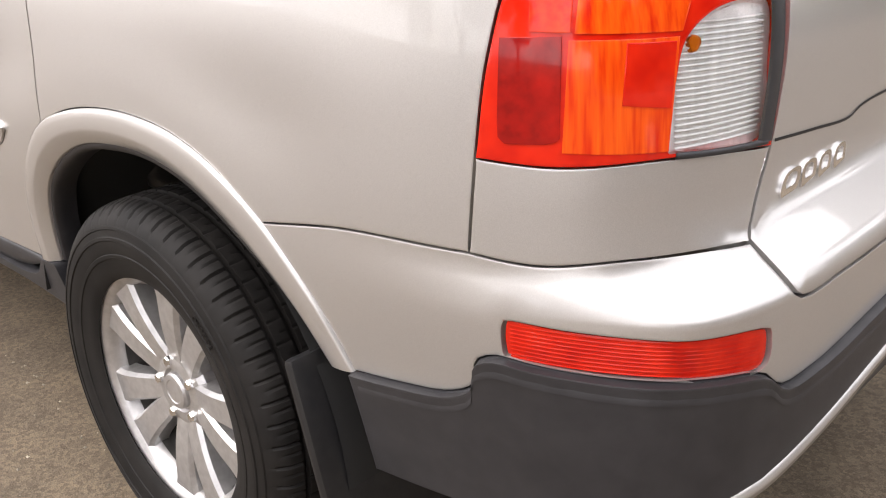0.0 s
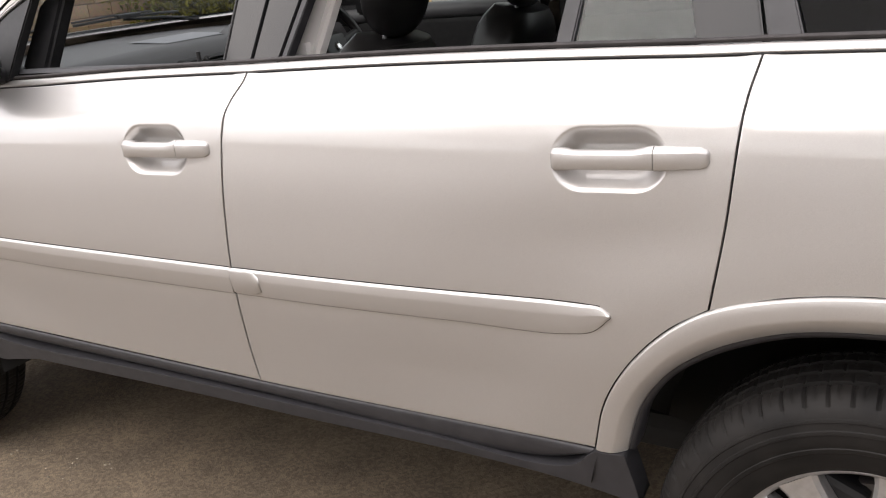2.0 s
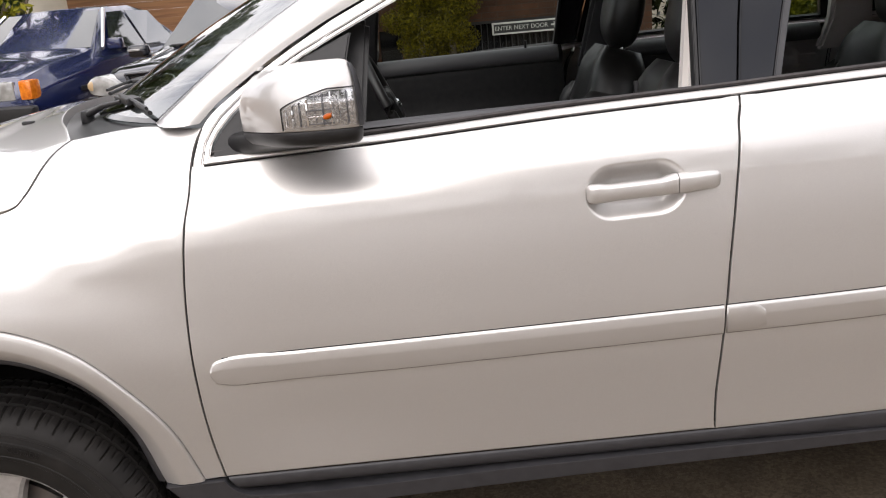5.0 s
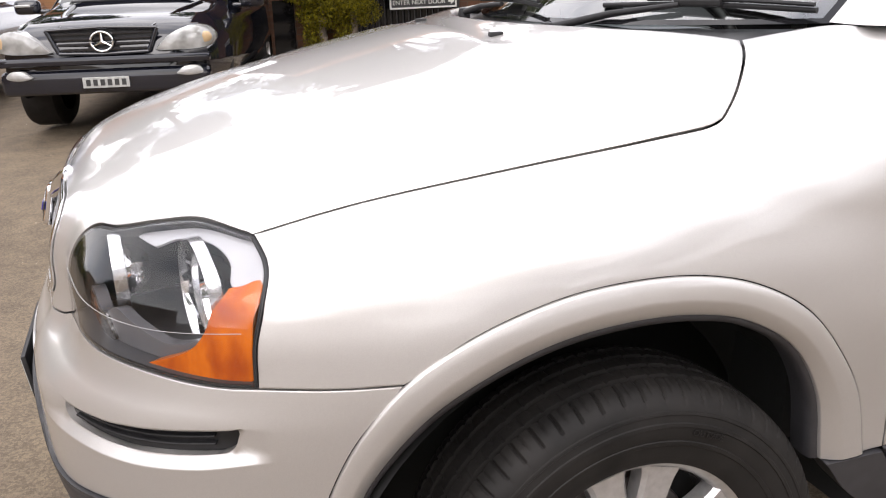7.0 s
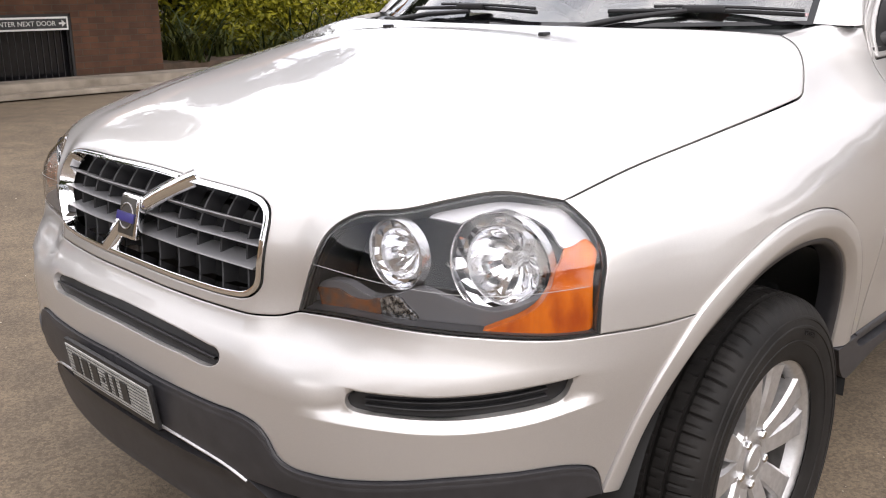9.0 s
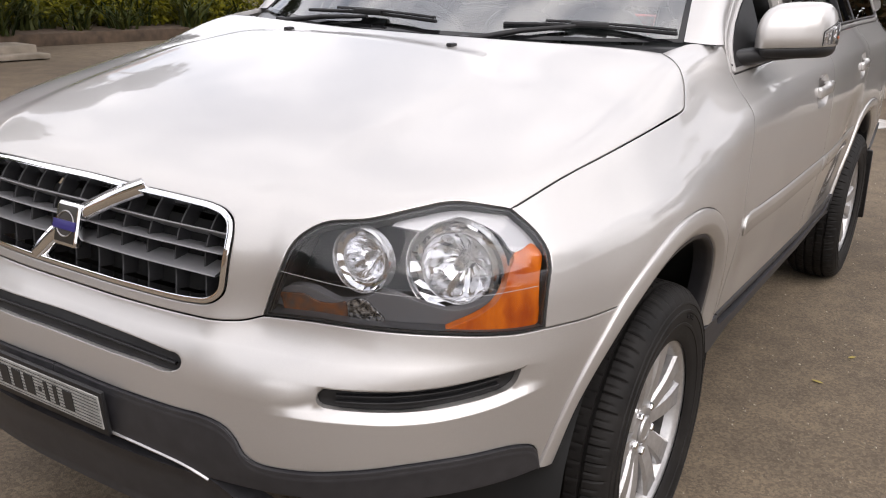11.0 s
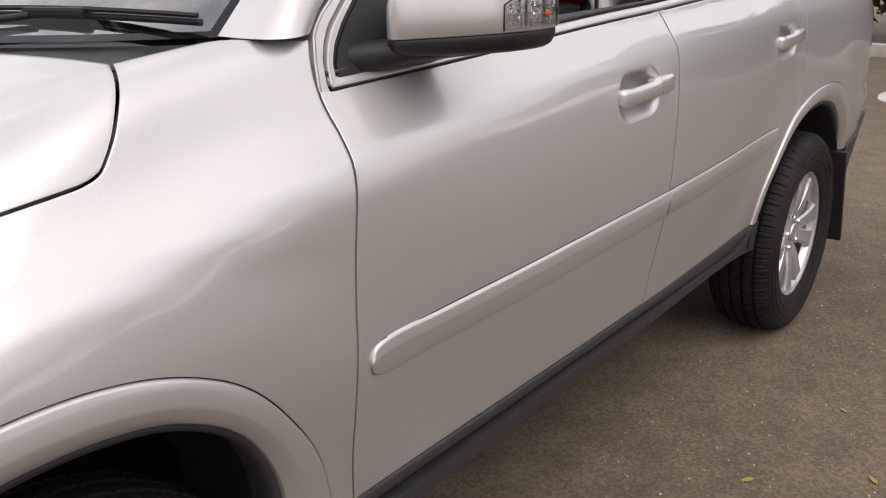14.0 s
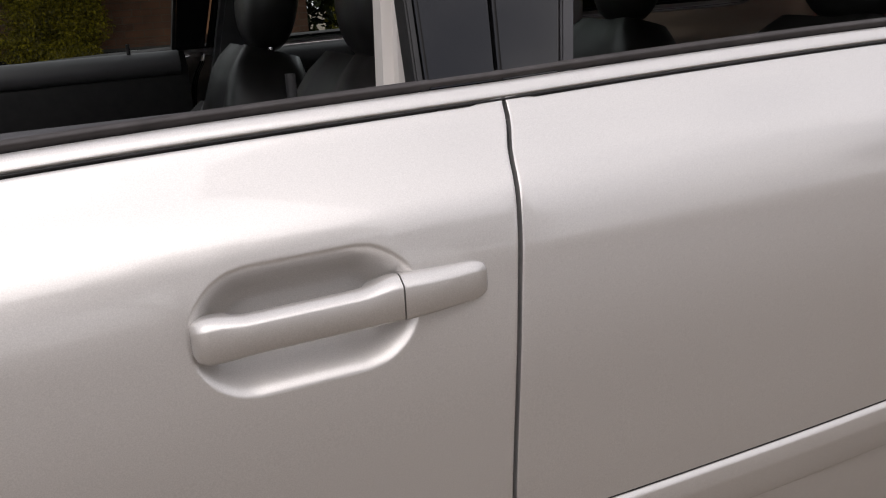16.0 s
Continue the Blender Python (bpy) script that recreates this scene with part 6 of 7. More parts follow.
# ---- ground ----
ASPHALT = principled("asphalt", (0.115, 0.102, 0.088), 0.88)
def asphalt_nodes(m):
    n, l = m.node_tree.nodes, m.node_tree.links
    b = n["Principled BSDF"]
    tc = n.new("ShaderNodeTexCoord")
    big, mid, fine, vor = n.new("ShaderNodeTexNoise"), n.new("ShaderNodeTexNoise"), n.new("ShaderNodeTexNoise"), n.new("ShaderNodeTexVoronoi")
    for t, s, d in ((big, .55, 4), (mid, 6, 5), (fine, 330, 4)):
        t.inputs["Scale"].default_value, t.inputs["Detail"].default_value = s, d
        l.new(tc.outputs["Object"], t.inputs["Vector"])
    vor.inputs["Scale"].default_value = 240
    l.new(tc.outputs["Object"], vor.inputs["Vector"])
    r1, r2, r3 = (n.new("ShaderNodeValToRGB") for _ in range(3))
    for r, a, c in ((r1, (.104, .080, .055, 1), (.158, .124, .086, 1)), (r2, (.80, .80, .80, 1), (1.17, 1.16, 1.13, 1)), (r3, (.68, .67, .66, 1), (1.33, 1.32, 1.30, 1))):
        r.color_ramp.elements[0].color, r.color_ramp.elements[1].color = a, c
        r.color_ramp.elements[0].position, r.color_ramp.elements[1].position = .32, .70
    l.new(big.outputs["Fac"], r1.inputs["Fac"])
    l.new(mid.outputs["Fac"], r2.inputs["Fac"])
    l.new(fine.outputs["Fac"], r3.inputs["Fac"])
    m1, m2 = n.new("ShaderNodeMix"), n.new("ShaderNodeMix")
    for k in (m1, m2):
        k.data_type, k.blend_type = "RGBA", "MULTIPLY"
        k.inputs["Factor"].default_value = 1
    l.new(r1.outputs["Color"], m1.inputs["A"])
    l.new(r2.outputs["Color"], m1.inputs["B"])
    l.new(m1.outputs["Result"], m2.inputs["A"])
    l.new(r3.outputs["Color"], m2.inputs["B"])
    stones, stone_ramp, m4 = n.new("ShaderNodeTexVoronoi"), n.new("ShaderNodeValToRGB"), n.new("ShaderNodeMix")
    stones.inputs["Scale"].default_value = 115
    l.new(tc.outputs["Object"], stones.inputs["Vector"])
    stone_ramp.color_ramp.elements[0].position, stone_ramp.color_ramp.elements[1].position = .12, .92
    stone_ramp.color_ramp.elements[0].color, stone_ramp.color_ramp.elements[1].color = (.76, .75, .74, 1), (1.25, 1.24, 1.22, 1)
    split = n.new("ShaderNodeSeparateColor")
    l.new(stones.outputs["Color"], split.inputs["Color"])
    l.new(split.outputs["Red"], stone_ramp.inputs["Fac"])
    m4.data_type, m4.blend_type = "RGBA", "MULTIPLY"
    m4.inputs["Factor"].default_value = 1
    l.new(m2.outputs["Result"], m4.inputs["A"])
    l.new(stone_ramp.outputs["Color"], m4.inputs["B"])
    chips, chip_ramp, m3 = n.new("ShaderNodeTexVoronoi"), n.new("ShaderNodeValToRGB"), n.new("ShaderNodeMix")
    chips.inputs["Scale"].default_value = 62
    l.new(tc.outputs["Object"], chips.inputs["Vector"])
    chip_ramp.color_ramp.elements[0].position, chip_ramp.color_ramp.elements[1].position = .10, .17
    chip_ramp.color_ramp.elements[0].color, chip_ramp.color_ramp.elements[1].color = (.32, .32, .32, 1), (0, 0, 0, 1)
    l.new(chips.outputs["Distance"], chip_ramp.inputs["Fac"])
    m3.data_type = "RGBA"
    m3.inputs["B"].default_value = (.26, .22, .175, 1)
    l.new(chip_ramp.outputs["Color"], m3.inputs["Factor"])
    l.new(m4.outputs["Result"], m3.inputs["A"])
    l.new(m3.outputs["Result"], b.inputs["Base Color"])
    bump = n.new("ShaderNodeBump")
    bump.inputs["Strength"].default_value, bump.inputs["Distance"].default_value = .45, .0025
    l.new(vor.outputs["Distance"], bump.inputs["Height"])
    l.new(bump.outputs["Normal"], b.inputs["Normal"])


asphalt_nodes(ASPHALT)


def lie(x, y):
    """Height of the ground: level round the car, rising gently towards the house."""
    rise = min(.19, max(0.0, .065 * (y - 3))) * min(1.0, max(0.0, (x + 2.8) / 1.4))
    return rise + 0.004 * math.sin(x * .31 + 1.0) * math.sin(y * .27) * min(1.0, max(0.0, (abs(y) - 2.5) / 3))


b = bmesh.new()
xs = [-400, -120, -40] + [-20 + k for k in range(41)] + [40, 120, 400]
ys = [-400, -120, -40, -20, -10, -4, 0] + [1 + .5 * k for k in range(40)] + [26, 32, 40, 60, 120, 400]
rows = [[b.verts.new((x, y, lie(x, y))) for x in xs] for y in ys]
for p, q in zip(rows, rows[1:]):
    for i in range(len(xs) - 1):
        b.faces.new((p[i], p[i + 1], q[i + 1], q[i]))
ground = part("ground", smooth(b, 80), ASPHALT, None)
tagged(ground, label="worn brown-grey asphalt car park with fine grit", category="ground", kind="structure")


# ---- other parked cars ----
def car_shell(sections, k=26):
    """Body lofted over cross sections: (x, half width, bottom, shoulder height, top height, top half width)."""
    b = bmesh.new()
    rings = []
    for x, w, lo, sh, top, tw in sections:
        half = [(w * .86, lo), (w * .97, lo + .10), (w, lo + (sh - lo) * .45), (w * .985, sh - .10), (w * .95, sh - .03), (w * .90, sh), (tw + (w * .9 - tw) * .25, sh + (top - sh) * .72), (tw * .92, top - .015), (tw * .5, top), (0, top + .004)]
        ring = [b.verts.new((x, y, z)) for y, z in half] + [b.verts.new((x, -y, z)) for y, z in half[-2::-1]]
        rings.append(ring)
    for p, q in zip(rings, rings[1:]):
        for i in range(len(p) - 1):
            b.faces.new((p[i], p[i + 1], q[i + 1], q[i]))
    b.faces.new(rings[0])
    b.faces.new(rings[-1][::-1])
    bmesh.ops.recalc_face_normals(b, faces=b.faces)
    return smooth(b, 42)


def pane(name, pts, mat, parent, label=""):
    b = bmesh.new()
    vs = [b.verts.new(p) for p in pts]
    f = b.faces.new(vs)
    r = bmesh.ops.extrude_face_region(b, geom=[f])
    f.normal_update()
    bmesh.ops.translate(b, vec=f.normal * -.006, verts=[v for v in r["geom"] if isinstance(v, bmesh.types.BMVert)])
    bmesh.ops.recalc_face_normals(b, faces=b.faces)
    return part(name, b, mat, parent, label)


def road_wheel(parent, x, y, r, w, spokes, mat=None):
    s = 1 if y > 0 else -1
    hub = part("wheel", smooth(revolve([(r * .60, 0), (r * .62, .03 * 1), (r * .58, .035), (r * .54, .0), (.04, -.01), (0, -.01)], 40)), ALLOY, parent, "silver wheel")
    part("tyre", smooth(revolve([(r * .60, -.02), (r * .63, .03), (r * .80, .045), (r * .94, .035), (r, .0), (r, -w + .03), (r * .9, -w), (r * .6, -w)], 48), 40), RUBBER, hub, "black tyre")
    for k in range(spokes):
        a = 2 * math.pi * k / spokes
        part("spoke", box((r * .10, .02, r * .50), (r * .33 * math.sin(a), .018, r * .33 * math.cos(a)), .006, 1, (0, math.degrees(a), 0)), ALLOY, hub)
    part("wheel_dark", revolve([(r * .54, -.02), (0, -.03)], 32), DARK_VOID, hub)
    hub.matrix_world = pose(x, y, r, 0, 0, 0 if s > 0 else 180)
    hub.parent = parent


NIGHT_BLUE = add_noise(principled("black_blue_paint", (.006, .0065, .011), .05, .0, .6, .5), 300, (.005, .0055, .009), (.008, .0085, .014), 2.0)
BLUE = add_noise(principled("dark_blue_paint", (.009, .014, .060), .2, .1, 1.0), 300, (.008, .012, .052), (.011, .018, .070), 2.0)
INDICATOR = add_noise(principled("orange_indicator", (.62, .16, .01), .2, 0, .3), 30, (.50, .11, .006), (.72, .21, .015), 2.0)
LAMP_GLASS = add_noise(principled("pale_lamp_glass", (.34, .34, .33), .12, .2, .8), 9, (.22, .22, .21), (.46, .46, .45), 2.0)
CAR_GLASS = principled("dark_car_glass", (.02, .024, .024), .03, 0, .9, .7)

def wrap_lamp(outline, s, x0, deep_by):
    """A lamp glass cut to an outline of (y, z), curved round the car's corner."""
    b = bmesh.new()
    q = run(outline, 40, True)
    back = lambda y: x0 + .26 * max(0, y - .40)**1.7
    c = q.mean(0)
    rings = [[b.verts.new((back(c[0] + (y - c[0]) * f) + off, s * (c[1 - 1] + (y - c[0]) * f), c[1] + (z - c[1]) * f)) for y, z in q] for f, off in ((1.0, deep_by), (1.0, .012), (.95, .0), (.5, -.012))]
    for p, r in zip(rings, rings[1:]):
        for k in range(40):
            b.faces.new((p[k], p[(k + 1) % 40], r[(k + 1) % 40], r[k]))
    b.faces.new(rings[-1])
    bmesh.ops.recalc_face_normals(b, faces=b.faces)
    return smooth(b, 45)


# the off-roader: its front at -x, built round its own middle line
suv2 = thing("dark_off_roader", (0, 0, 0), label="dark blue-black off-road wagon parked facing the silver car", category="car")
part("body", car_shell([(-.86, .60, .46, .82, .86, .50), (-.80, .80, .40, .86, .95, .62), (-.55, .88, .34, .92, 1.05, .70), (0, .91, .32, .98, 1.10, .72), (.42, .915, .32, 1.02, 1.14, .74), (.60, .915, .32, 1.03, 1.22, .74), (1.25, .915, .32, 1.04, 1.72, .60), (2.2, .915, .32, 1.05, 1.77, .60), (3.2, .91, .34, 1.05, 1.72, .60), (3.62, .89, .40, 1.05, 1.45, .66), (3.75, .84, .46, 1.0, 1.05, .70)]), NIGHT_BLUE, suv2)
part("lower_bumper", smooth(box((.16, 1.62, .22), (-.84, 0, .52), .05, 3)), NIGHT_BLUE, suv2)
part("bumper_strip", smooth(box((.10, 1.64, .075), (-.895, 0, .705), .025, 3)), NIGHT_BLUE, suv2, "dark blue upper bumper edge")


def front_plate(outline, x0, deep_by, bev=.008):
    """A plate cut to an outline of (y, z), its face at x0."""
    b = bmesh.new()
    f = b.faces.new([b.verts.new((x0 + .10 * y * y, y, z)) for y, z in outline])
    r = bmesh.ops.extrude_face_region(b, geom=[f])
    bmesh.ops.translate(b, vec=(deep_by, 0, 0), verts=[v for v in r["geom"] if isinstance(v, bmesh.types.BMVert)])
    bmesh.ops.recalc_face_normals(b, faces=b.faces)
    bmesh.ops.bevel(b, geom=b.edges[:], offset=bev, segments=2, affect="EDGES", clamp_overlap=True)
    return smooth(b, 40)


GRILLE_W = lambda z: .345 + (z - .765) * .36
g = part("grille", front_plate([(-GRILLE_W(.775), .775), (0, .765), (GRILLE_W(.775), .775), (GRILLE_W(.975), .965), (0, .985), (-GRILLE_W(.975), .965)], -.865, .05), BLACK, suv2, "dark slatted grille")
for k in range(4):
    z = .800 + k * .046
    w = GRILLE_W(z) - .02
    part("grille_slat", front_plate([(-w, z - .010), (0, z - .012), (w, z - .010), (w, z + .010), (0, z + .012), (-w, z + .010)], -.886, .03, .006), NIGHT_BLUE, g)
for pts in ([(-GRILLE_W(.985), -.872, .975), (0, -.885, .993), (GRILLE_W(.985), -.872, .975)], [(GRILLE_W(.985), -.872, .975), (GRILLE_W(.77), -.875, .770)], [(-GRILLE_W(.985), -.872, .975), (-GRILLE_W(.77), -.875, .770)], [(-GRILLE_W(.77), -.875, .770), (0, -.888, .760), (GRILLE_W(.77), -.875, .770)]):
    part("grille_surround", tube([(x, y, z) for y, x, z in pts], .018, 10), NIGHT_BLUE, g)
for s in (1, -1):
    part("head_lamp", wrap_lamp([(.40, .785), (.56, .770), (.74, .775), (.82, .80), (.845, .86), (.825, .92), (.76, .965), (.66, .975), (.55, .93), (.46, .86)], s, -.900, .24), LAMP_GLASS, suv2, "large pale head lamp")
    part("indicator", wrap_lamp([(.775, .83), (.825, .84), (.838, .88), (.82, .915), (.78, .925), (.765, .88)], s, -.909, .06), principled("amber_pale", (.42, .30, .17), .2) if s > 0 else bpy.data.materials["amber_pale"], suv2)
    part("fog_lamp", wrap_lamp([(.55, .575), (.60, .555), (.72, .555), (.765, .575), (.735, .625), (.60, .625)], s, -.965, .05), LAMP_GLASS, suv2, "oval fog lamp")
    m = part("door_mirror", smooth(box((.15, .22, .15), (.56, s * 1.02, 1.135), .06, 4)), NIGHT_BLUE, suv2, "dark door mirror")
    part("mirror_arm", smooth(box((.07, .14, .05), (.58, s * .90, 1.085), .02, 2)), NIGHT_BLUE, m)
    part("side_repeater", smooth(box((.03, .14, .030), (.487, s * 1.04, 1.150), .012, 2)), LAMP_GLASS, m, "pale indicator strip")
    pane("side_window", [(.72, s * .895, 1.06), (1.78, s * .895, 1.06), (1.76, s * .66, 1.66), (1.26, s * .66, 1.64)], CAR_GLASS, suv2)
    pane("side_window", [(1.85, s * .895, 1.06), (2.75, s * .895, 1.06), (2.7, s * .66, 1.66), (1.85, s * .66, 1.66)], CAR_GLASS, suv2)
    part("step_bar", tube([(.45, s * .93, .34), (2.4, s * .93, .34)], .035, 10), BLACK, suv2)
    for x in (0, 2.82):
        road_wheel(suv2, x, s * .855, .365, .26, 6)
    part("bonnet_crease", smooth(tube([(-.74, s * .36, .975), (-.2, s * .47, 1.068), (.38, s * .56, 1.112)], [.012, .03, .045], 14), 80), NIGHT_BLUE, suv2)
pane("windscreen", [(.50, -.72, 1.155), (.50, .72, 1.155), (1.20, .60, 1.68), (1.20, -.60, 1.68)], CAR_GLASS, suv2, "windscreen reflecting the sky")
part("wiper", tube([(.45, -.5, 1.165), (.50, .1, 1.185), (.48, .6, 1.175)], .014, 6), BLACK, suv2)
ring = [(-.907, .085 * math.cos(a), .87 + .085 * math.sin(a)) for a in (2 * math.pi * k / 32 for k in range(32))]
st = part("round_badge", tube(ring, .011, 8, None, True), CHROME, suv2, "round chrome badge")
for a in (90, 210, 330):
    part("badge_ray", tube([(-.907, 0, .87), (-.907, .08 * math.cos(radians(a)), .87 + .08 * math.sin(radians(a)))], [.014, .005], 6), CHROME, st)
pl = part("number_plate", box((.015, .36, .095), (-.935, 0, .515), .004), PLATE, suv2, "white number plate")
for k in range(6):
    part("plate_bar", box((.004, .034, .055), (-.944, -.14 + k * .055, .515)), bpy.data.materials["plate_black"], pl)
suv2.matrix_world = pose(-.792, 5.99, lie(0, 6.3), 0, 0, 77) @ Matrix.Diagonal((.935, .935, .82, 1))

# the blue saloon
sal = thing("blue_saloon", (0, 0, 0), label="old dark blue saloon with orange indicators, parked", category="car")
part("body", car_shell([(-.80, .74, .34, .62, .70, .66), (-.74, .80, .28, .68, .80, .68), (-.3, .86, .24, .76, .90, .70), (.40, .87, .24, .84, .95, .72), (.62, .87, .24, .88, .99, .72), (1.30, .87, .24, .90, 1.40, .56), (2.1, .87, .24, .90, 1.42, .56), (2.55, .87, .24, .90, 1.34, .58), (3.05, .86, .26, .90, .99, .70), (3.65, .84, .30, .88, .97, .68), (3.78, .80, .38, .80, .88, .66)]), BLUE, sal)
part("front_bumper", smooth(box((.14, 1.66, .17), (-.84, 0, .43), .04, 3)), BLACK, sal, "grey bumper")
part("grille", smooth(box((.06, .44, .22), (-.80, 0, .68), .02, 2)), CHROME, sal, "chrome radiator grille")
for s in (1, -1):
    part("head_lamp", smooth(box((.06, .34, .19), (-.785, s * .45, .66), .03, 2)), LAMP_GLASS, sal, "square head lamp")
    part("indicator", smooth(box((.18, .13, .19), (-.72, s * .735, .66), .025, 2)), INDICATOR, sal, "orange corner indicator")
    part("door_mirror", smooth(box((.11, .17, .12), (.78, s * .95, .99), .03, 2)), BLUE, sal)
    pane("side_window", [(.82, s * .845, .925), (1.72, s * .845, .925), (1.70, s * .63, 1.34), (1.30, s * .63, 1.335)], CAR_GLASS, sal)
    pane("side_window", [(1.78, s * .845, .925), (2.62, s * .845, .925), (2.42, s * .63, 1.32), (1.78, s * .63, 1.34)], CAR_GLASS, sal)
    part("window_post", tube([(.66, s * .85, .95), (1.27, s * .62, 1.375)], .022, 8), CHROME, sal)
    part("rub_strip", smooth(box((2.9, .02, .05), (1.45, s * .875, .58), .008)), BLACK, sal)
    for x in (0, 2.80):
        road_wheel(sal, x, s * .80, .31, .19, 15)
pane("windscreen", [(.60, -.74, .975), (.60, .74, .975), (1.27, .57, 1.375), (1.27, -.57, 1.375)], CAR_GLASS, sal, "windscreen reflecting trees")
sal.matrix_world = pose(-3.28, 7.42, lie(0, 8), 0, 0, 79.8)


# ---- buildings, walls, kerbs ----
def leafy(name, color_a, color_b, rough=.5):
    m = principled(name, color_a, rough)
    n, l = m.node_tree.nodes, m.node_tree.links
    g, r = n.new("ShaderNodeNewGeometry"), n.new("ShaderNodeValToRGB")
    r.color_ramp.elements[0].color, r.color_ramp.elements[1].color = (*color_a, 1), (*color_b, 1)
    l.new(g.outputs["Random Per Island"], r.inputs["Fac"])
    l.new(r.outputs["Color"], n["Principled BSDF"].inputs["Base Color"])
    n["Principled BSDF"].inputs["Specular IOR Level"].default_value = 0.12
    return m


LEAF_YELLOW = leafy("yellow_green_leaf", (.075, .08, .006), (.22, .20, .014))
LEAF_OLIVE = leafy("olive_leaf", (.026, .026, .003), (.20, .165, .008))
LEAF_GREEN = leafy("green_leaf", (.012, .026, .005), (.060, .078, .015))
LEAF_DARK = leafy("dark_leaf", (.006, .011, .004), (.030, .036, .010))
LEAF_RUST = leafy("rusty_leaf", (.012, .014, .005), (.065, .036, .013))
STRAP = leafy("strap_leaf", (.010, .020, .005), (.075, .080, .020))
BARK = add_bump(add_noise(principled("bark", (.16, .125, .095), .9), 12, (.10, .08, .06), (.24, .19, .145), 5, (1, 1, .25)), 30, .5, .01)
BRICK = principled("brown_brick", (.20, .085, .045), .85)


def brick_nodes(m, a, b, mortar, width, height):
    n, l = m.node_tree.nodes, m.node_tree.links
    tc, br, nz, mx = n.new("ShaderNodeTexCoord"), n.new("ShaderNodeTexBrick"), n.new("ShaderNodeTexNoise"), n.new("ShaderNodeMix")
    mp = n.new("ShaderNodeMapping")
    mp.inputs["Rotation"].default_value = (radians(90), 0, 0)
    l.new(tc.outputs["Object"], mp.inputs["Vector"])
    l.new(mp.outputs["Vector"], br.inputs["Vector"])
    br.inputs["Color1"].default_value, br.inputs["Color2"].default_value, br.inputs["Mortar"].default_value = (*a, 1), (*b, 1), (*mortar, 1)
    br.inputs["Scale"].default_value, br.inputs["Brick Width"].default_value, br.inputs["Row Height"].default_value, br.inputs["Mortar Size"].default_value = 1, width, height, .006
    nz.inputs["Scale"].default_value = 5
    l.new(tc.outputs["Object"], nz.inputs["Vector"])
    mx.data_type, mx.blend_type = "RGBA", "OVERLAY"
    mx.inputs["Factor"].default_value = .45
    l.new(br.outputs["Color"], mx.inputs["A"])
    l.new(nz.outputs["Fac"], mx.inputs["B"])
    l.new(mx.outputs["Result"], n["Principled BSDF"].inputs["Base Color"])
    bump = n.new("ShaderNodeBump")
    bump.inputs["Distance"].default_value = .006
    l.new(br.outputs["Fac"], bump.inputs["Height"])
    bump.invert = True
    l.new(bump.outputs["Normal"], n["Principled BSDF"].inputs["Normal"])


brick_nodes(BRICK, (.090, .036, .016), (.058, .025, .012), (.062, .042, .028), .24, .086)
CREAM = add_noise(principled("cream_render", (.72, .66, .55), .85), 2, (.62, .56, .46), (.78, .72, .61))
TIMBER = add_bump(add_noise(principled("brown_timber", (.26, .12, .05), .7), 3, (.18, .08, .035), (.34, .17, .07), 5, (.3, 6, 6)), 20, .3, .004)
CONCRETE = add_bump(add_noise(principled("concrete_kerb", (.42, .38, .32), .9), 4, (.34, .30, .25), (.50, .46, .40), 6), 120, .3, .003)
OLD_CONCRETE = add_bump(add_noise(principled("weathered_concrete", (.22, .19, .15), .9), 4, (.15, .125, .095), (.29, .25, .20), 6), 120, .3, .003)
FRAME = principled("dark_window_frame", (.018, .016, .015), .5)
DARK_GLASS = principled("dark_pane", (.008, .008, .009), .05, 0, .2, .3)
WY, G0 = 11.2, 0.0

house = thing("brick_house", (0, 0, 0), label="low brown brick house with barred window and dark doorway", category="house")
def wall_with_holes(name, x0, x1, z0, z1, y, thick, holes, mat, parent):
    """A wall along x with rectangular openings through it."""
    b = bmesh.new()
    xs = sorted({x0, x1, *[h[0] for h in holes], *[h[1] for h in holes]})
    zs = sorted({z0, z1, *[h[2] for h in holes], *[h[3] for h in holes]})
    for xa, xb in zip(xs, xs[1:]):
        for za, zb in zip(zs, zs[1:]):
            if not any(h[0] <= xa and xb <= h[1] and h[2] <= za and zb <= h[3] for h in holes):
                b = box((xb - xa, thick, zb - za), ((xa + xb) / 2, y + thick / 2, (za + zb) / 2), 0, 1, (0, 0, 0), b)
    bmesh.ops.remove_doubles(b, verts=b.verts, dist=1e-4)
    return part(name, b, mat, parent)


wall_with_holes("wall", 1.33, 5.4, G0 - .3, 3.0, WY, .24, [(1.37, 1.68, G0 + .02, .98), (2.52, 4.08, G0 + .10, 1.0)], BRICK, house)
part("wall", box((.24, 5.0, 3.3 - G0), (5.28, WY + 2.74, (2.7 + G0) / 2), 0), BRICK, house)
part("wall", box((.24, 5.0, 3.3 - G0), (1.55, WY + 2.74, (2.7 + G0) / 2), 0), BRICK, house)
part("door", box((.31, .05, .96), (1.525, WY + .12, G0 + .50), .006), DARK_GLASS, house, "dark doorway")
w = part("window", box((1.56, .03, .90), (3.30, WY + .16, G0 + .55), .002), DARK_GLASS, house, "dark barred window")
for x in (2.53, 4.07):
    part("window_frame", box((.05, .10, .96), (x, WY + .06, G0 + .55), .006), FRAME, w)
for z in (G0 + .12, .985):
    part("window_frame", box((1.60, .10, .05), (3.30, WY + .06, z), .006), FRAME, w)
for k in range(17):
    part("window_bar", tube([(2.60 + k * .089, WY + .03, G0 + .10), (2.60 + k * .089, WY + .03, .99)], .007, 6), FRAME, w)
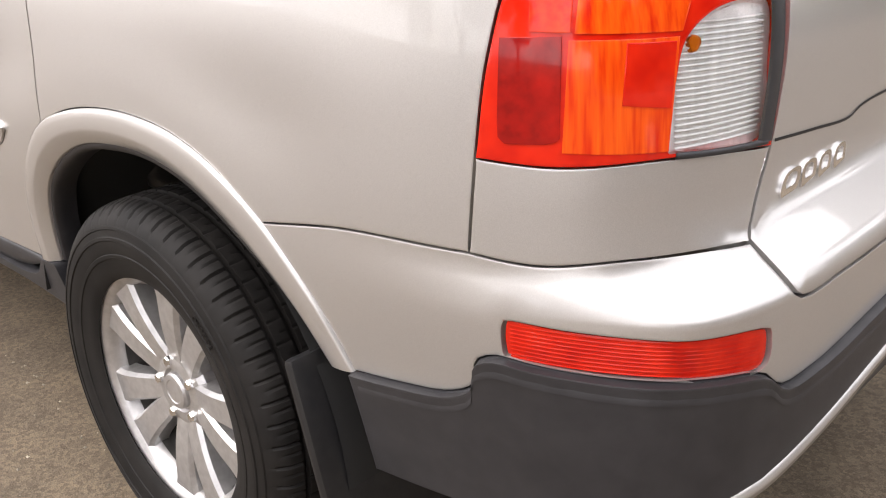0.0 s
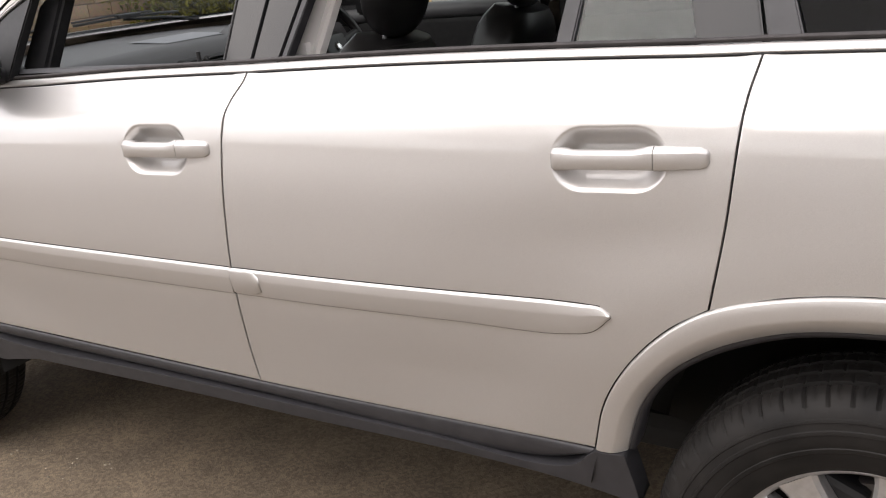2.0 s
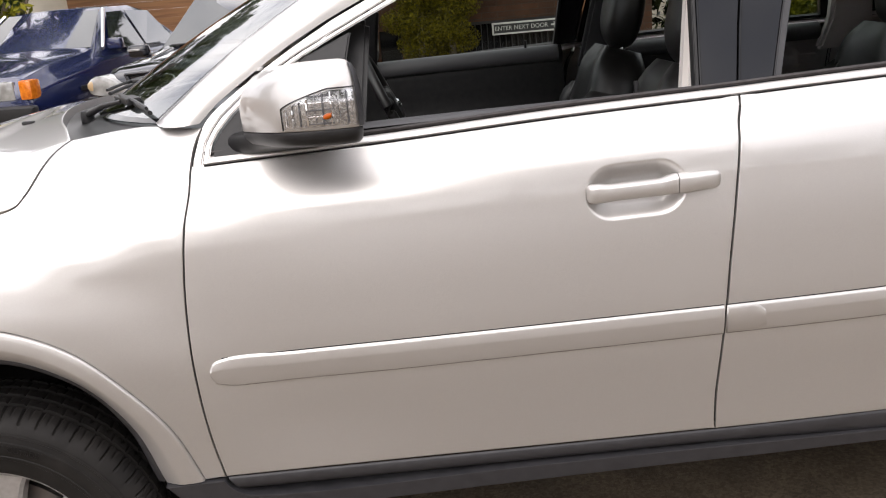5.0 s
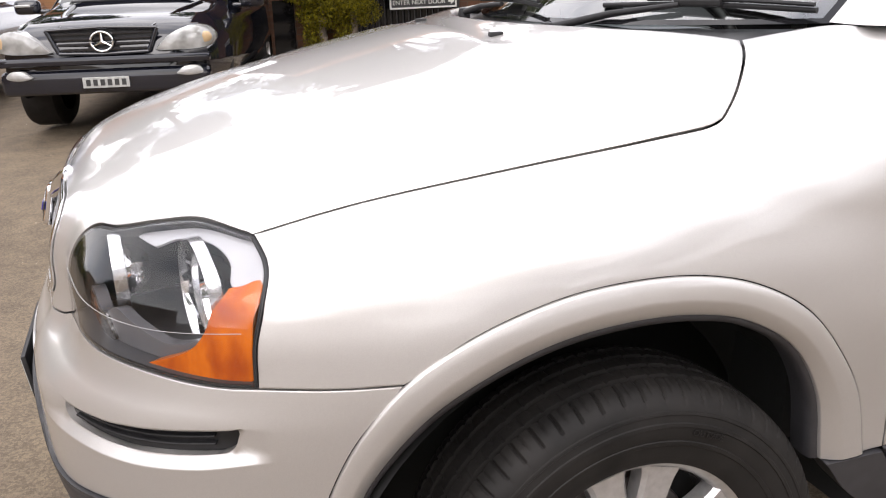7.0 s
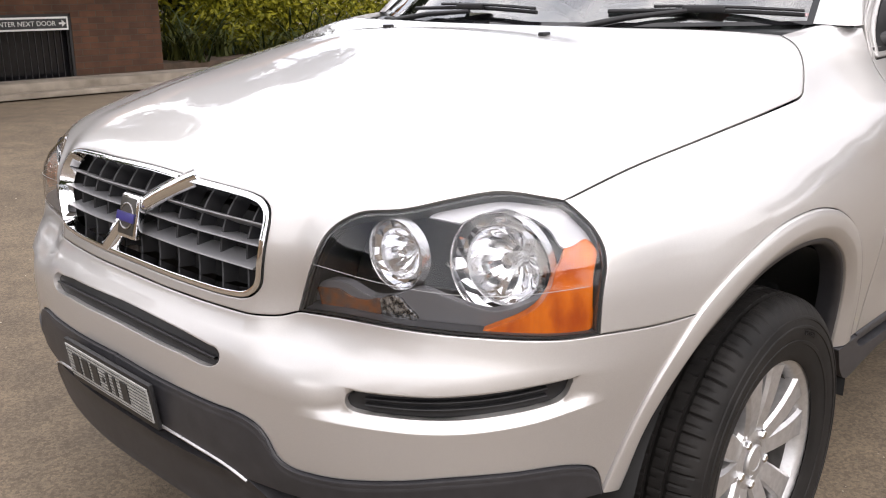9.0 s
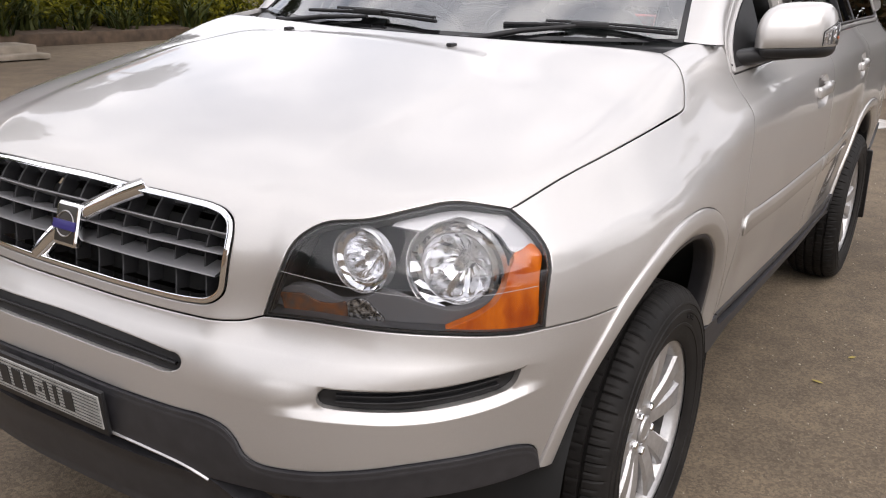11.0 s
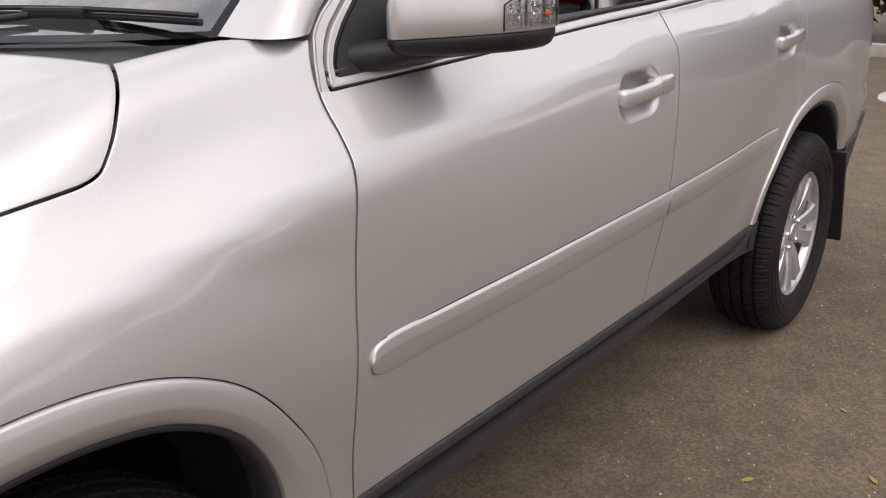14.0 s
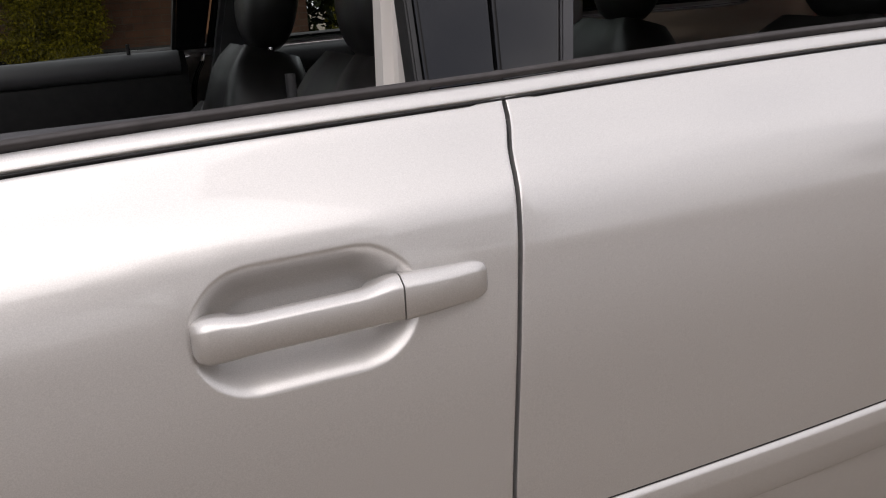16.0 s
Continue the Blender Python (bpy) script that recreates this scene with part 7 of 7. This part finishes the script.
# the out-of-view eave is lengthened to keep light off the front wall
part("roof", box((5.6, 8.0, .16), (3.4, WY + 1.6, 2.95), .03, 1, (-3, 0, 0)), TIMBER, house, "flat dark roof, its unseen deep eave added for shade")

sign = thing("sign_board", (3.52, WY - .03, .875), label="white sign board with black border, lettering and arrow", category="sign")
part("board", smooth(box((1.00, .02, .175), (0, 0, 0), .004)), principled("sign_white", (.72, .71, .68), .5), sign)
SIGN_BLACK = principled("sign_black", (.02, .02, .02), .5)
part("sign_field", box((.95, .006, .125), (0, -.012, 0), .001), SIGN_BLACK, sign)
for x, z, wx, wz in ((-.487, 0, .012, .165), (.487, 0, .012, .165), (0, .078, .98, .010), (0, -.078, .98, .010)):
    part("sign_border", box((wx, .006, wz), (x, -.0125, z), .001), bpy.data.materials["sign_white"], sign)
SIGN_LETTER = principled("sign_letter", (.60, .59, .56), .5)
across = -.462
for word in ("ENTER", "NEXT", "DOOR"):
    txt = bpy.data.curves.new("sign_text", "FONT")
    txt.body, txt.size, txt.align_x, txt.align_y, txt.extrude = word, .086, "LEFT", "CENTER", .002
    tmp = new("tmp_text", txt)
    bpy.context.view_layer.update()
    me = bpy.data.meshes.new_from_object(tmp.evaluated_get(bpy.context.evaluated_depsgraph_get()))
    bpy.data.objects.remove(tmp)
    me.name = "sign_text"
    me.materials.append(SIGN_LETTER)
    letters = new("lettering", me)
    letters.parent = sign
    letters.matrix_local = pose(across, -.017, 0, 90, 0, 0)
    across += max(v.co.x for v in me.vertices) + .026
ar = bmesh.new()
ar.faces.new([ar.verts.new(p) for p in ((.37, -.0175, .012), (.41, -.0175, .012), (.41, -.0175, .045), (.465, -.0175, 0), (.41, -.0175, -.045), (.41, -.0175, -.012), (.37, -.0175, -.012))])
part("arrow", ar, SIGN_LETTER, sign)

step_k = part("planter_kerb", smooth(box((4.6, .50, .16), (3.75, WY - .42, G0 + .10), .02)), OLD_CONCRETE, None)
tagged(step_k, label="low pale concrete kerb before the house", category="kerb", kind="structure")
k2 = part("kerb_lower", smooth(box((5.6, .24, .07), (3.3, WY - .78, G0 + .045), .015)), OLD_CONCRETE, None)
tagged(k2, label="low concrete edge strip", category="kerb", kind="structure")
kr = bmesh.new()
for k in range(11):
    kr = box((.20, 1.17, .17), (11.6 + .02 * (k % 2), -5.4 + k * 1.2, lie(0, -5.4 + k * 1.2) + .06), .02, 2, (0, 0, 0), kr)
tagged(part("kerb_east", smooth(kr), CONCRETE, None), label="pale concrete kerb along the hedge", category="kerb", kind="structure")
HOUSE_AT = Matrix.Translation((-.40, -.61, .20)) @ Matrix.Scale(.84, 4)
for ob in (house, sign, step_k, k2):
    ob.matrix_world = HOUSE_AT @ ob.matrix_world
tan = part("wall_stone", box((.30, 12.0, 3.0), (-9.2, 2.9, 1.3), .0), add_noise(principled("stone_mortar", (.24, .17, .11), .95), 6, (.18, .13, .085), (.30, .22, .15)), None)
tagged(tan, label="tan sandstone block wall with a plain pier", category="wall", kind="structure")
STONE = add_bump(principled("sandstone_block", (.42, .28, .17), .9), 40, .35, .006)
stone_n, stone_l = STONE.node_tree.nodes, STONE.node_tree.links
info, tone, patch_tex, blend = (stone_n.new(k) for k in ("ShaderNodeObjectInfo", "ShaderNodeValToRGB", "ShaderNodeTexNoise", "ShaderNodeMix"))
tone.color_ramp.elements[0].color, tone.color_ramp.elements[1].color = (.30, .185, .105, 1), (.47, .33, .21, 1)
patch_tex.inputs["Scale"].default_value, patch_tex.inputs["Detail"].default_value = 7, 5
blend.data_type, blend.blend_type = "RGBA", "OVERLAY"
blend.inputs["Factor"].default_value = .5
stone_l.new(info.outputs["Random"], tone.inputs["Fac"])
stone_l.new(tone.outputs["Color"], blend.inputs["A"])
stone_l.new(patch_tex.outputs["Color"], blend.inputs["B"])
stone_l.new(blend.outputs["Result"], stone_n["Principled BSDF"].inputs["Base Color"])
rg = random.Random(17)
blocks = [smooth(box((.10, w - .012, .188), (0, 0, 0), .012, 2)) for w in (.36, .44, .52)]
block_mesh = []
for b in blocks:
    me = bpy.data.meshes.new("stone_block")
    b.to_mesh(me)
    b.free()
    me.materials.append(STONE)
    block_mesh.append(me)
for k in range(12):
    y = 2.3 - .22 * (k % 2)
    while y < 8.55:
        w = rg.randrange(3)
        size = (.36, .44, .52)[w]
        o = new("stone_block", block_mesh[w])
        o.matrix_world = pose(-9.045 + rg.uniform(-.008, .008), y + size / 2, .10 + k * .20, rg.uniform(-.5, .5), rg.uniform(-1, 1), 0)
        o.parent = tan
        y += size
    o = new("stone_block", block_mesh[0])
    o.matrix_world = pose(-9.0, 8.86, .10 + k * .20)
    o.parent = tan
cw = part("wall_cream", box((9.0, .25, 3.2), (-10.6, 18.5, lie(0, 18.5) + 1.5), .01), CREAM, None)
tagged(cw, label="cream rendered wall", category="wall", kind="structure")
fence = thing("timber_fence", (0, 0, 0), label="brown horizontal timber slat fence", category="fence")
for k in range(16):
    part("slat", box((6.4, .04, .1835), (-2.9, 18.2, lie(0, 18.2) + .15 + k * .185), .006), TIMBER, fence)
for x in (-6.0, -4.0, -2.0, .2):
    part("post", box((.10, .10, 3.1), (x, 18.28, lie(0, 18.2) + 1.5), .01), TIMBER, fence)
wp = bmesh.new()
pts = [(8.22, -.02), (8.60, .12), (9.00, .06), (9.30, -.16), (9.18, -.42), (8.80, -.50), (8.45, -.36)]
wp.faces.new([wp.verts.new((x, y, .004)) for x, y in [tuple(q) for q in run(pts, 40, True)]])
mark = part("painted_patch", wp, add_noise(principled("road_paint", (.55, .54, .52), .8), 9, (.34, .31, .28), (.60, .59, .57)), None)
tagged(mark, label="worn white paint patch on the asphalt", category="road marking", kind="structure")


# ---- planting ----
def leaves(name, centers, count, size, mat, parent, label="", seed=1, droop=0.0, flatness=1.0):
    """A crown of small bent leaves scattered through overlapping clumps of (x, y, z, radius, height)."""
    rng = np.random.default_rng(seed)
    c = np.asarray(centers, float)
    wts = c[:, 3]**2 * c[:, 4]
    pick = rng.choice(len(c), count, p=wts / wts.sum())
    d = rng.normal(size=(count, 3))
    d /= np.linalg.norm(d, axis=1)[:, None]
    r = rng.random(count)**.38
    p = c[pick, :3] + d * r[:, None] * np.stack((c[pick, 3], c[pick, 3], c[pick, 4]), -1)
    a = rng.normal(size=(count, 3))
    a[:, 2] = a[:, 2] * flatness - droop
    a /= np.linalg.norm(a, axis=1)[:, None]
    bb = np.cross(a, rng.normal(size=(count, 3)))
    bb /= np.linalg.norm(bb, axis=1)[:, None]
    nn = np.cross(a, bb)
    s = size * (.6 + .8 * rng.random(count))[:, None]
    v = np.stack((p - a * s, p + bb * s * .42 + nn * s * .12, p + a * s, p - bb * s * .42 + nn * s * .12), 1).reshape(-1, 3)
    f = np.arange(count * 4).reshape(-1, 4)
    me = bpy.data.meshes.new(name)
    me.from_pydata(v.tolist(), [], f.tolist())
    me.materials.append(mat)
    ob = new(name, me)
    if parent:
        ob.parent = parent
    return tagged(ob, label=label)


def tree(x, y, height, spread, trunk_r, mat, label, seed, count=9000, size=.14, low=.30):
    rng = random.Random(seed)
    z0 = lie(x, y)
    t = thing("tree", (0, 0, 0), label=label, category="tree", group="trees round the car park")
    pts = [(x + rng.uniform(-.1, .1) * k * .4, y + rng.uniform(-.1, .1) * k * .4, z0 - .1 + height * .62 * k / 5) for k in range(6)]
    b = tube(pts, [trunk_r * (1.15 - .13 * k) for k in range(6)], 10)
    clumps = []
    for k in range(13):
        a, h = rng.uniform(0, 6.283), rng.uniform(low, .92)
        rr = spread * (1.05 - abs(h - .55) * 1.2) * rng.uniform(.35, .85)
        e = (x + rr * math.cos(a), y + rr * math.sin(a), z0 + height * h)
        i = min(4, int(h * 5))
        s = Vector(pts[max(1, i)])
        b = tube([s, s.lerp(Vector(e), .5) + Vector((0, 0, .15)), e], [trunk_r * .42, trunk_r * .26, trunk_r * .1], 6, b)
        clumps.append((*e, spread * rng.uniform(.26, .50), height * rng.uniform(.08, .15)))
    part("trunk", b, BARK, t)
    leaves("crown", clumps, count, size, mat, t, seed=seed)
    return t


# two clipped conifers before the house
for x, s0 in ((1.95, 5), (2.38, 6)):
    t = thing("clipped_conifer", (0, 0, 0), label="clipped yellow-green conifer on a bare trunk", category="tree", group="conifers before the house")
    part("trunk", tube([(x, WY - .45, G0 + .1), (x + .02, WY - .43, .50), (x, WY - .45, 1.8)], [.075, .06, .04], 10), BARK, t)
    t.matrix_world = HOUSE_AT
    rg = random.Random(s0)
    leaves("crown", [(x + rg.uniform(-.16, .16), WY - .45 + rg.uniform(-.12, .12), .80 + k * .16, .35 + rg.uniform(-.06, .07), .22) for k in range(12)] + [(x - .14, WY - .5, .36 + .14 * k, .15, .16) for k in range(3)], 30000, .019, LEAF_OLIVE, t, seed=s0)

# strap-leaved plants and bushes in the bed beside the house
def strap_plant(x, y, n, length, seed):
    rng = random.Random(seed)
    t = thing("strap_plant", (0, 0, 0), label="clump of long arching strap leaves", category="plant", group="strap-leaved plants in the bed")
    z0 = lie(x, y) + .15
    vs, fs = [], []
    for _ in range(n):
        a, l, h = rng.uniform(0, 6.283), length * rng.uniform(.6, 1.1), rng.uniform(.5, 1.0)
        w = rng.uniform(.012, .026)
        side = Vector((-math.sin(a), math.cos(a), 0)) * w
        base = Vector((x + rng.uniform(-.15, .15), y + rng.uniform(-.15, .15), z0))
        for k in range(6):
            s = k / 5
            p = base + Vector((math.cos(a), math.sin(a), 0)) * l * s * (.35 + .55 * s) + Vector((0, 0, l * h * (1.5 * s - 1.05 * s * s)))
            vs += [tuple(p - side * (1 - s * .9)), tuple(p + side * (1 - s * .9))]
            if k:
                i = len(vs) - 4
                fs.append((i, i + 1, i + 3, i + 2))
    me = bpy.data.meshes.new("leaves")
    me.from_pydata(vs, [], fs)
    me.materials.append(STRAP)
    o = new("leaves", me)
    o.parent = t


for k in range(13):
    strap_plant(4.4 + k * .42 + .15 * math.sin(k * 2.3), 9.9 + .35 * math.cos(k * 1.7), 42, 1.1 + .35 * math.sin(k), 40 + k)
bed = part("garden_bed", smooth(box((8.6, 1.9, .22), (8.3, 10.4, lie(0, 10.4) + .06), .05)), add_noise(principled("soil", (.075, .052, .036), .95), 8, (.05, .035, .024), (.11, .075, .05), 6), None)
tagged(bed, label="mulched garden bed", category="garden bed", kind="structure")


def bush(cs, count, size, mat, label, seed, name="bush"):
    t = thing(name, (0, 0, 0), label=label, category="bush", group="bushes round the car park")
    z = min(c[2] for c in cs)
    part("stems", tube([(cs[0][0], cs[0][1], lie(cs[0][0], cs[0][1]) - .05), (cs[0][0] + .03, cs[0][1], z + .2), (cs[0][0] + .1, cs[0][1] + .05, z + .8)], [.06, .05, .02], 8), BARK, t)
    leaves("foliage", cs, count, size, mat, t, seed=seed)


def row(x0, y0, x1, y1, n, r, h, zc, seed, jig=.25):
    rg = random.Random(seed)
    return [(x0 + (x1 - x0) * (k + .5) / n + rg.uniform(-jig, jig), y0 + (y1 - y0) * (k + .5) / n + rg.uniform(-jig, jig), zc + rg.uniform(-.3, .35), r * rg.uniform(.75, 1.2), h * rg.uniform(.8, 1.2)) for k in range(n)]


bush(row(5.6, 10.9, 7.4, 11.0, 6, .75, .75, .75, 11), 9000, .055, LEAF_YELLOW, "dense yellow-green garden bush", 21)
bush(row(7.2, 10.6, 10.6, 10.4, 10, .75, .70, .55, 12), 14000, .05, LEAF_YELLOW, "yellow-green variegated garden bush", 22)
bush(row(4.0, 11.6, 11.5, 11.7, 16, 1.1, 1.1, 1.9, 13), 12000, .09, LEAF_DARK, "tall dark shrub screen", 23)
bush(row(12.9, -6.0, 12.9, 9.6, 24, .9, 1.1, 1.15, 14), 40000, .075, LEAF_RUST, "tall dark hedge with rusty leaves", 24, "hedge")
bush(row(13.6, -10.0, 13.6, 9.6, 26, 1.15, 1.3, 3.0, 18), 30000, .10, LEAF_RUST, "high dark hedge behind the kerb", 28, "hedge")
bush(row(-10.2, 9.2, -5.2, 14.0, 14, .9, 1.0, .9, 15), 16000, .07, LEAF_YELLOW, "bright yellow-green clipped hedge", 25, "hedge")
bush(row(-9.8, 7.6, -8.2, 10.5, 5, .8, 1.0, .9, 16), 8000, .06, LEAF_YELLOW, "yellow-green bush beside the stone wall", 26)

for args in ((3.0, 15.5, 8.5, 3.0, .22, LEAF_GREEN, "large green tree behind the brick house", 31), (-2.6, 21.0, 9.0, 3.4, .25, LEAF_GREEN, "large green tree behind the fence", 32), (7.8, 13.8, 8.0, 2.8, .20, LEAF_DARK, "dark green tree behind the garden bed", 33),
             (14.8, 5.0, 8.0, 3.0, .22, LEAF_DARK, "dark tree behind the hedge", 34), (-6.5, 15.5, 8.5, 2.6, .24, LEAF_GREEN, "green tree beside the cream wall", 35), (14.5, -4.5, 7.0, 2.6, .2, LEAF_GREEN, "green tree behind the hedge", 36),
             (-12.0, 4.0, 9.0, 3.2, .22, LEAF_GREEN, "green tree behind the stone wall", 37), (-4.5, -19.0, 8.0, 3.2, .22, LEAF_GREEN, "green tree across the car park", 38), (2.4, -14.0, 11.5, 4.0, .28, LEAF_DARK, "tall dark tree across the car park", 39, 16000, .17), (9.0, -18.0, 7.5, 3.0, .22, LEAF_GREEN, "green tree across the car park", 30)):
    tree(*args)

# fallen leaves and grit on the asphalt
rg = random.Random(8)
LITTER = leafy("litter_leaf", (.22, .15, .04), (.42, .36, .10))
for x, y in [(1.42, -1.08), (1.95, -1.42), (2.9, -1.75), (.95, -1.55), (2.3, -1.25), (3.1, -1.3), (1.2, -1.9), (2.55, -2.1), (3.6, -1.9), (1.75, -1.15), (.2, -1.6), (4.0, -1.2), (2.1, -1.85), (-.6, 3.2), (-1.2, 2.6), (.6, 4.0)]:
    b = bmesh.new()
    a, s = rg.uniform(0, 6.28), rg.uniform(.012, .024)
    pr = [(-1, 0, .1), (-.3, .38, .25), (.5, .30, .2), (1, 0, .45), (.5, -.32, .15), (-.3, -.36, .3)]
    b.faces.new([b.verts.new((x + s * (px * math.cos(a) - py * math.sin(a)), y + s * (px * math.sin(a) + py * math.cos(a)), lie(x, y) + .003 + s * .35 * pz)) for px, py, pz in pr])
    tagged(part("fallen_leaf", b, LITTER, None), label="small yellow fallen leaf on asphalt", category="leaf", group="fallen leaves")
vs, fs = [], []
for k in range(4200):
    x, y = rg.uniform(-2.2, 6.5), rg.uniform(-3.6, -.75) if k % 5 else rg.uniform(1.5, 7)
    s, z = rg.uniform(.0015, .0055), lie(x, y)
    i = len(vs)
    vs += [(x - s, y - s * .6, z), (x + s, y - s * .7, z), (x + s * .5, y + s, z), (x, y, z + s * .9)]
    fs += [(i, i + 1, i + 3), (i + 1, i + 2, i + 3), (i + 2, i, i + 3)]
me = bpy.data.meshes.new("grit")
me.from_pydata(vs, [], fs)
me.materials.append(leafy("grit_stone", (.16, .14, .11), (.52, .46, .36), .9))
tagged(new("grit", me), label="pale grit scattered on the asphalt", category="grit", kind="stuff")
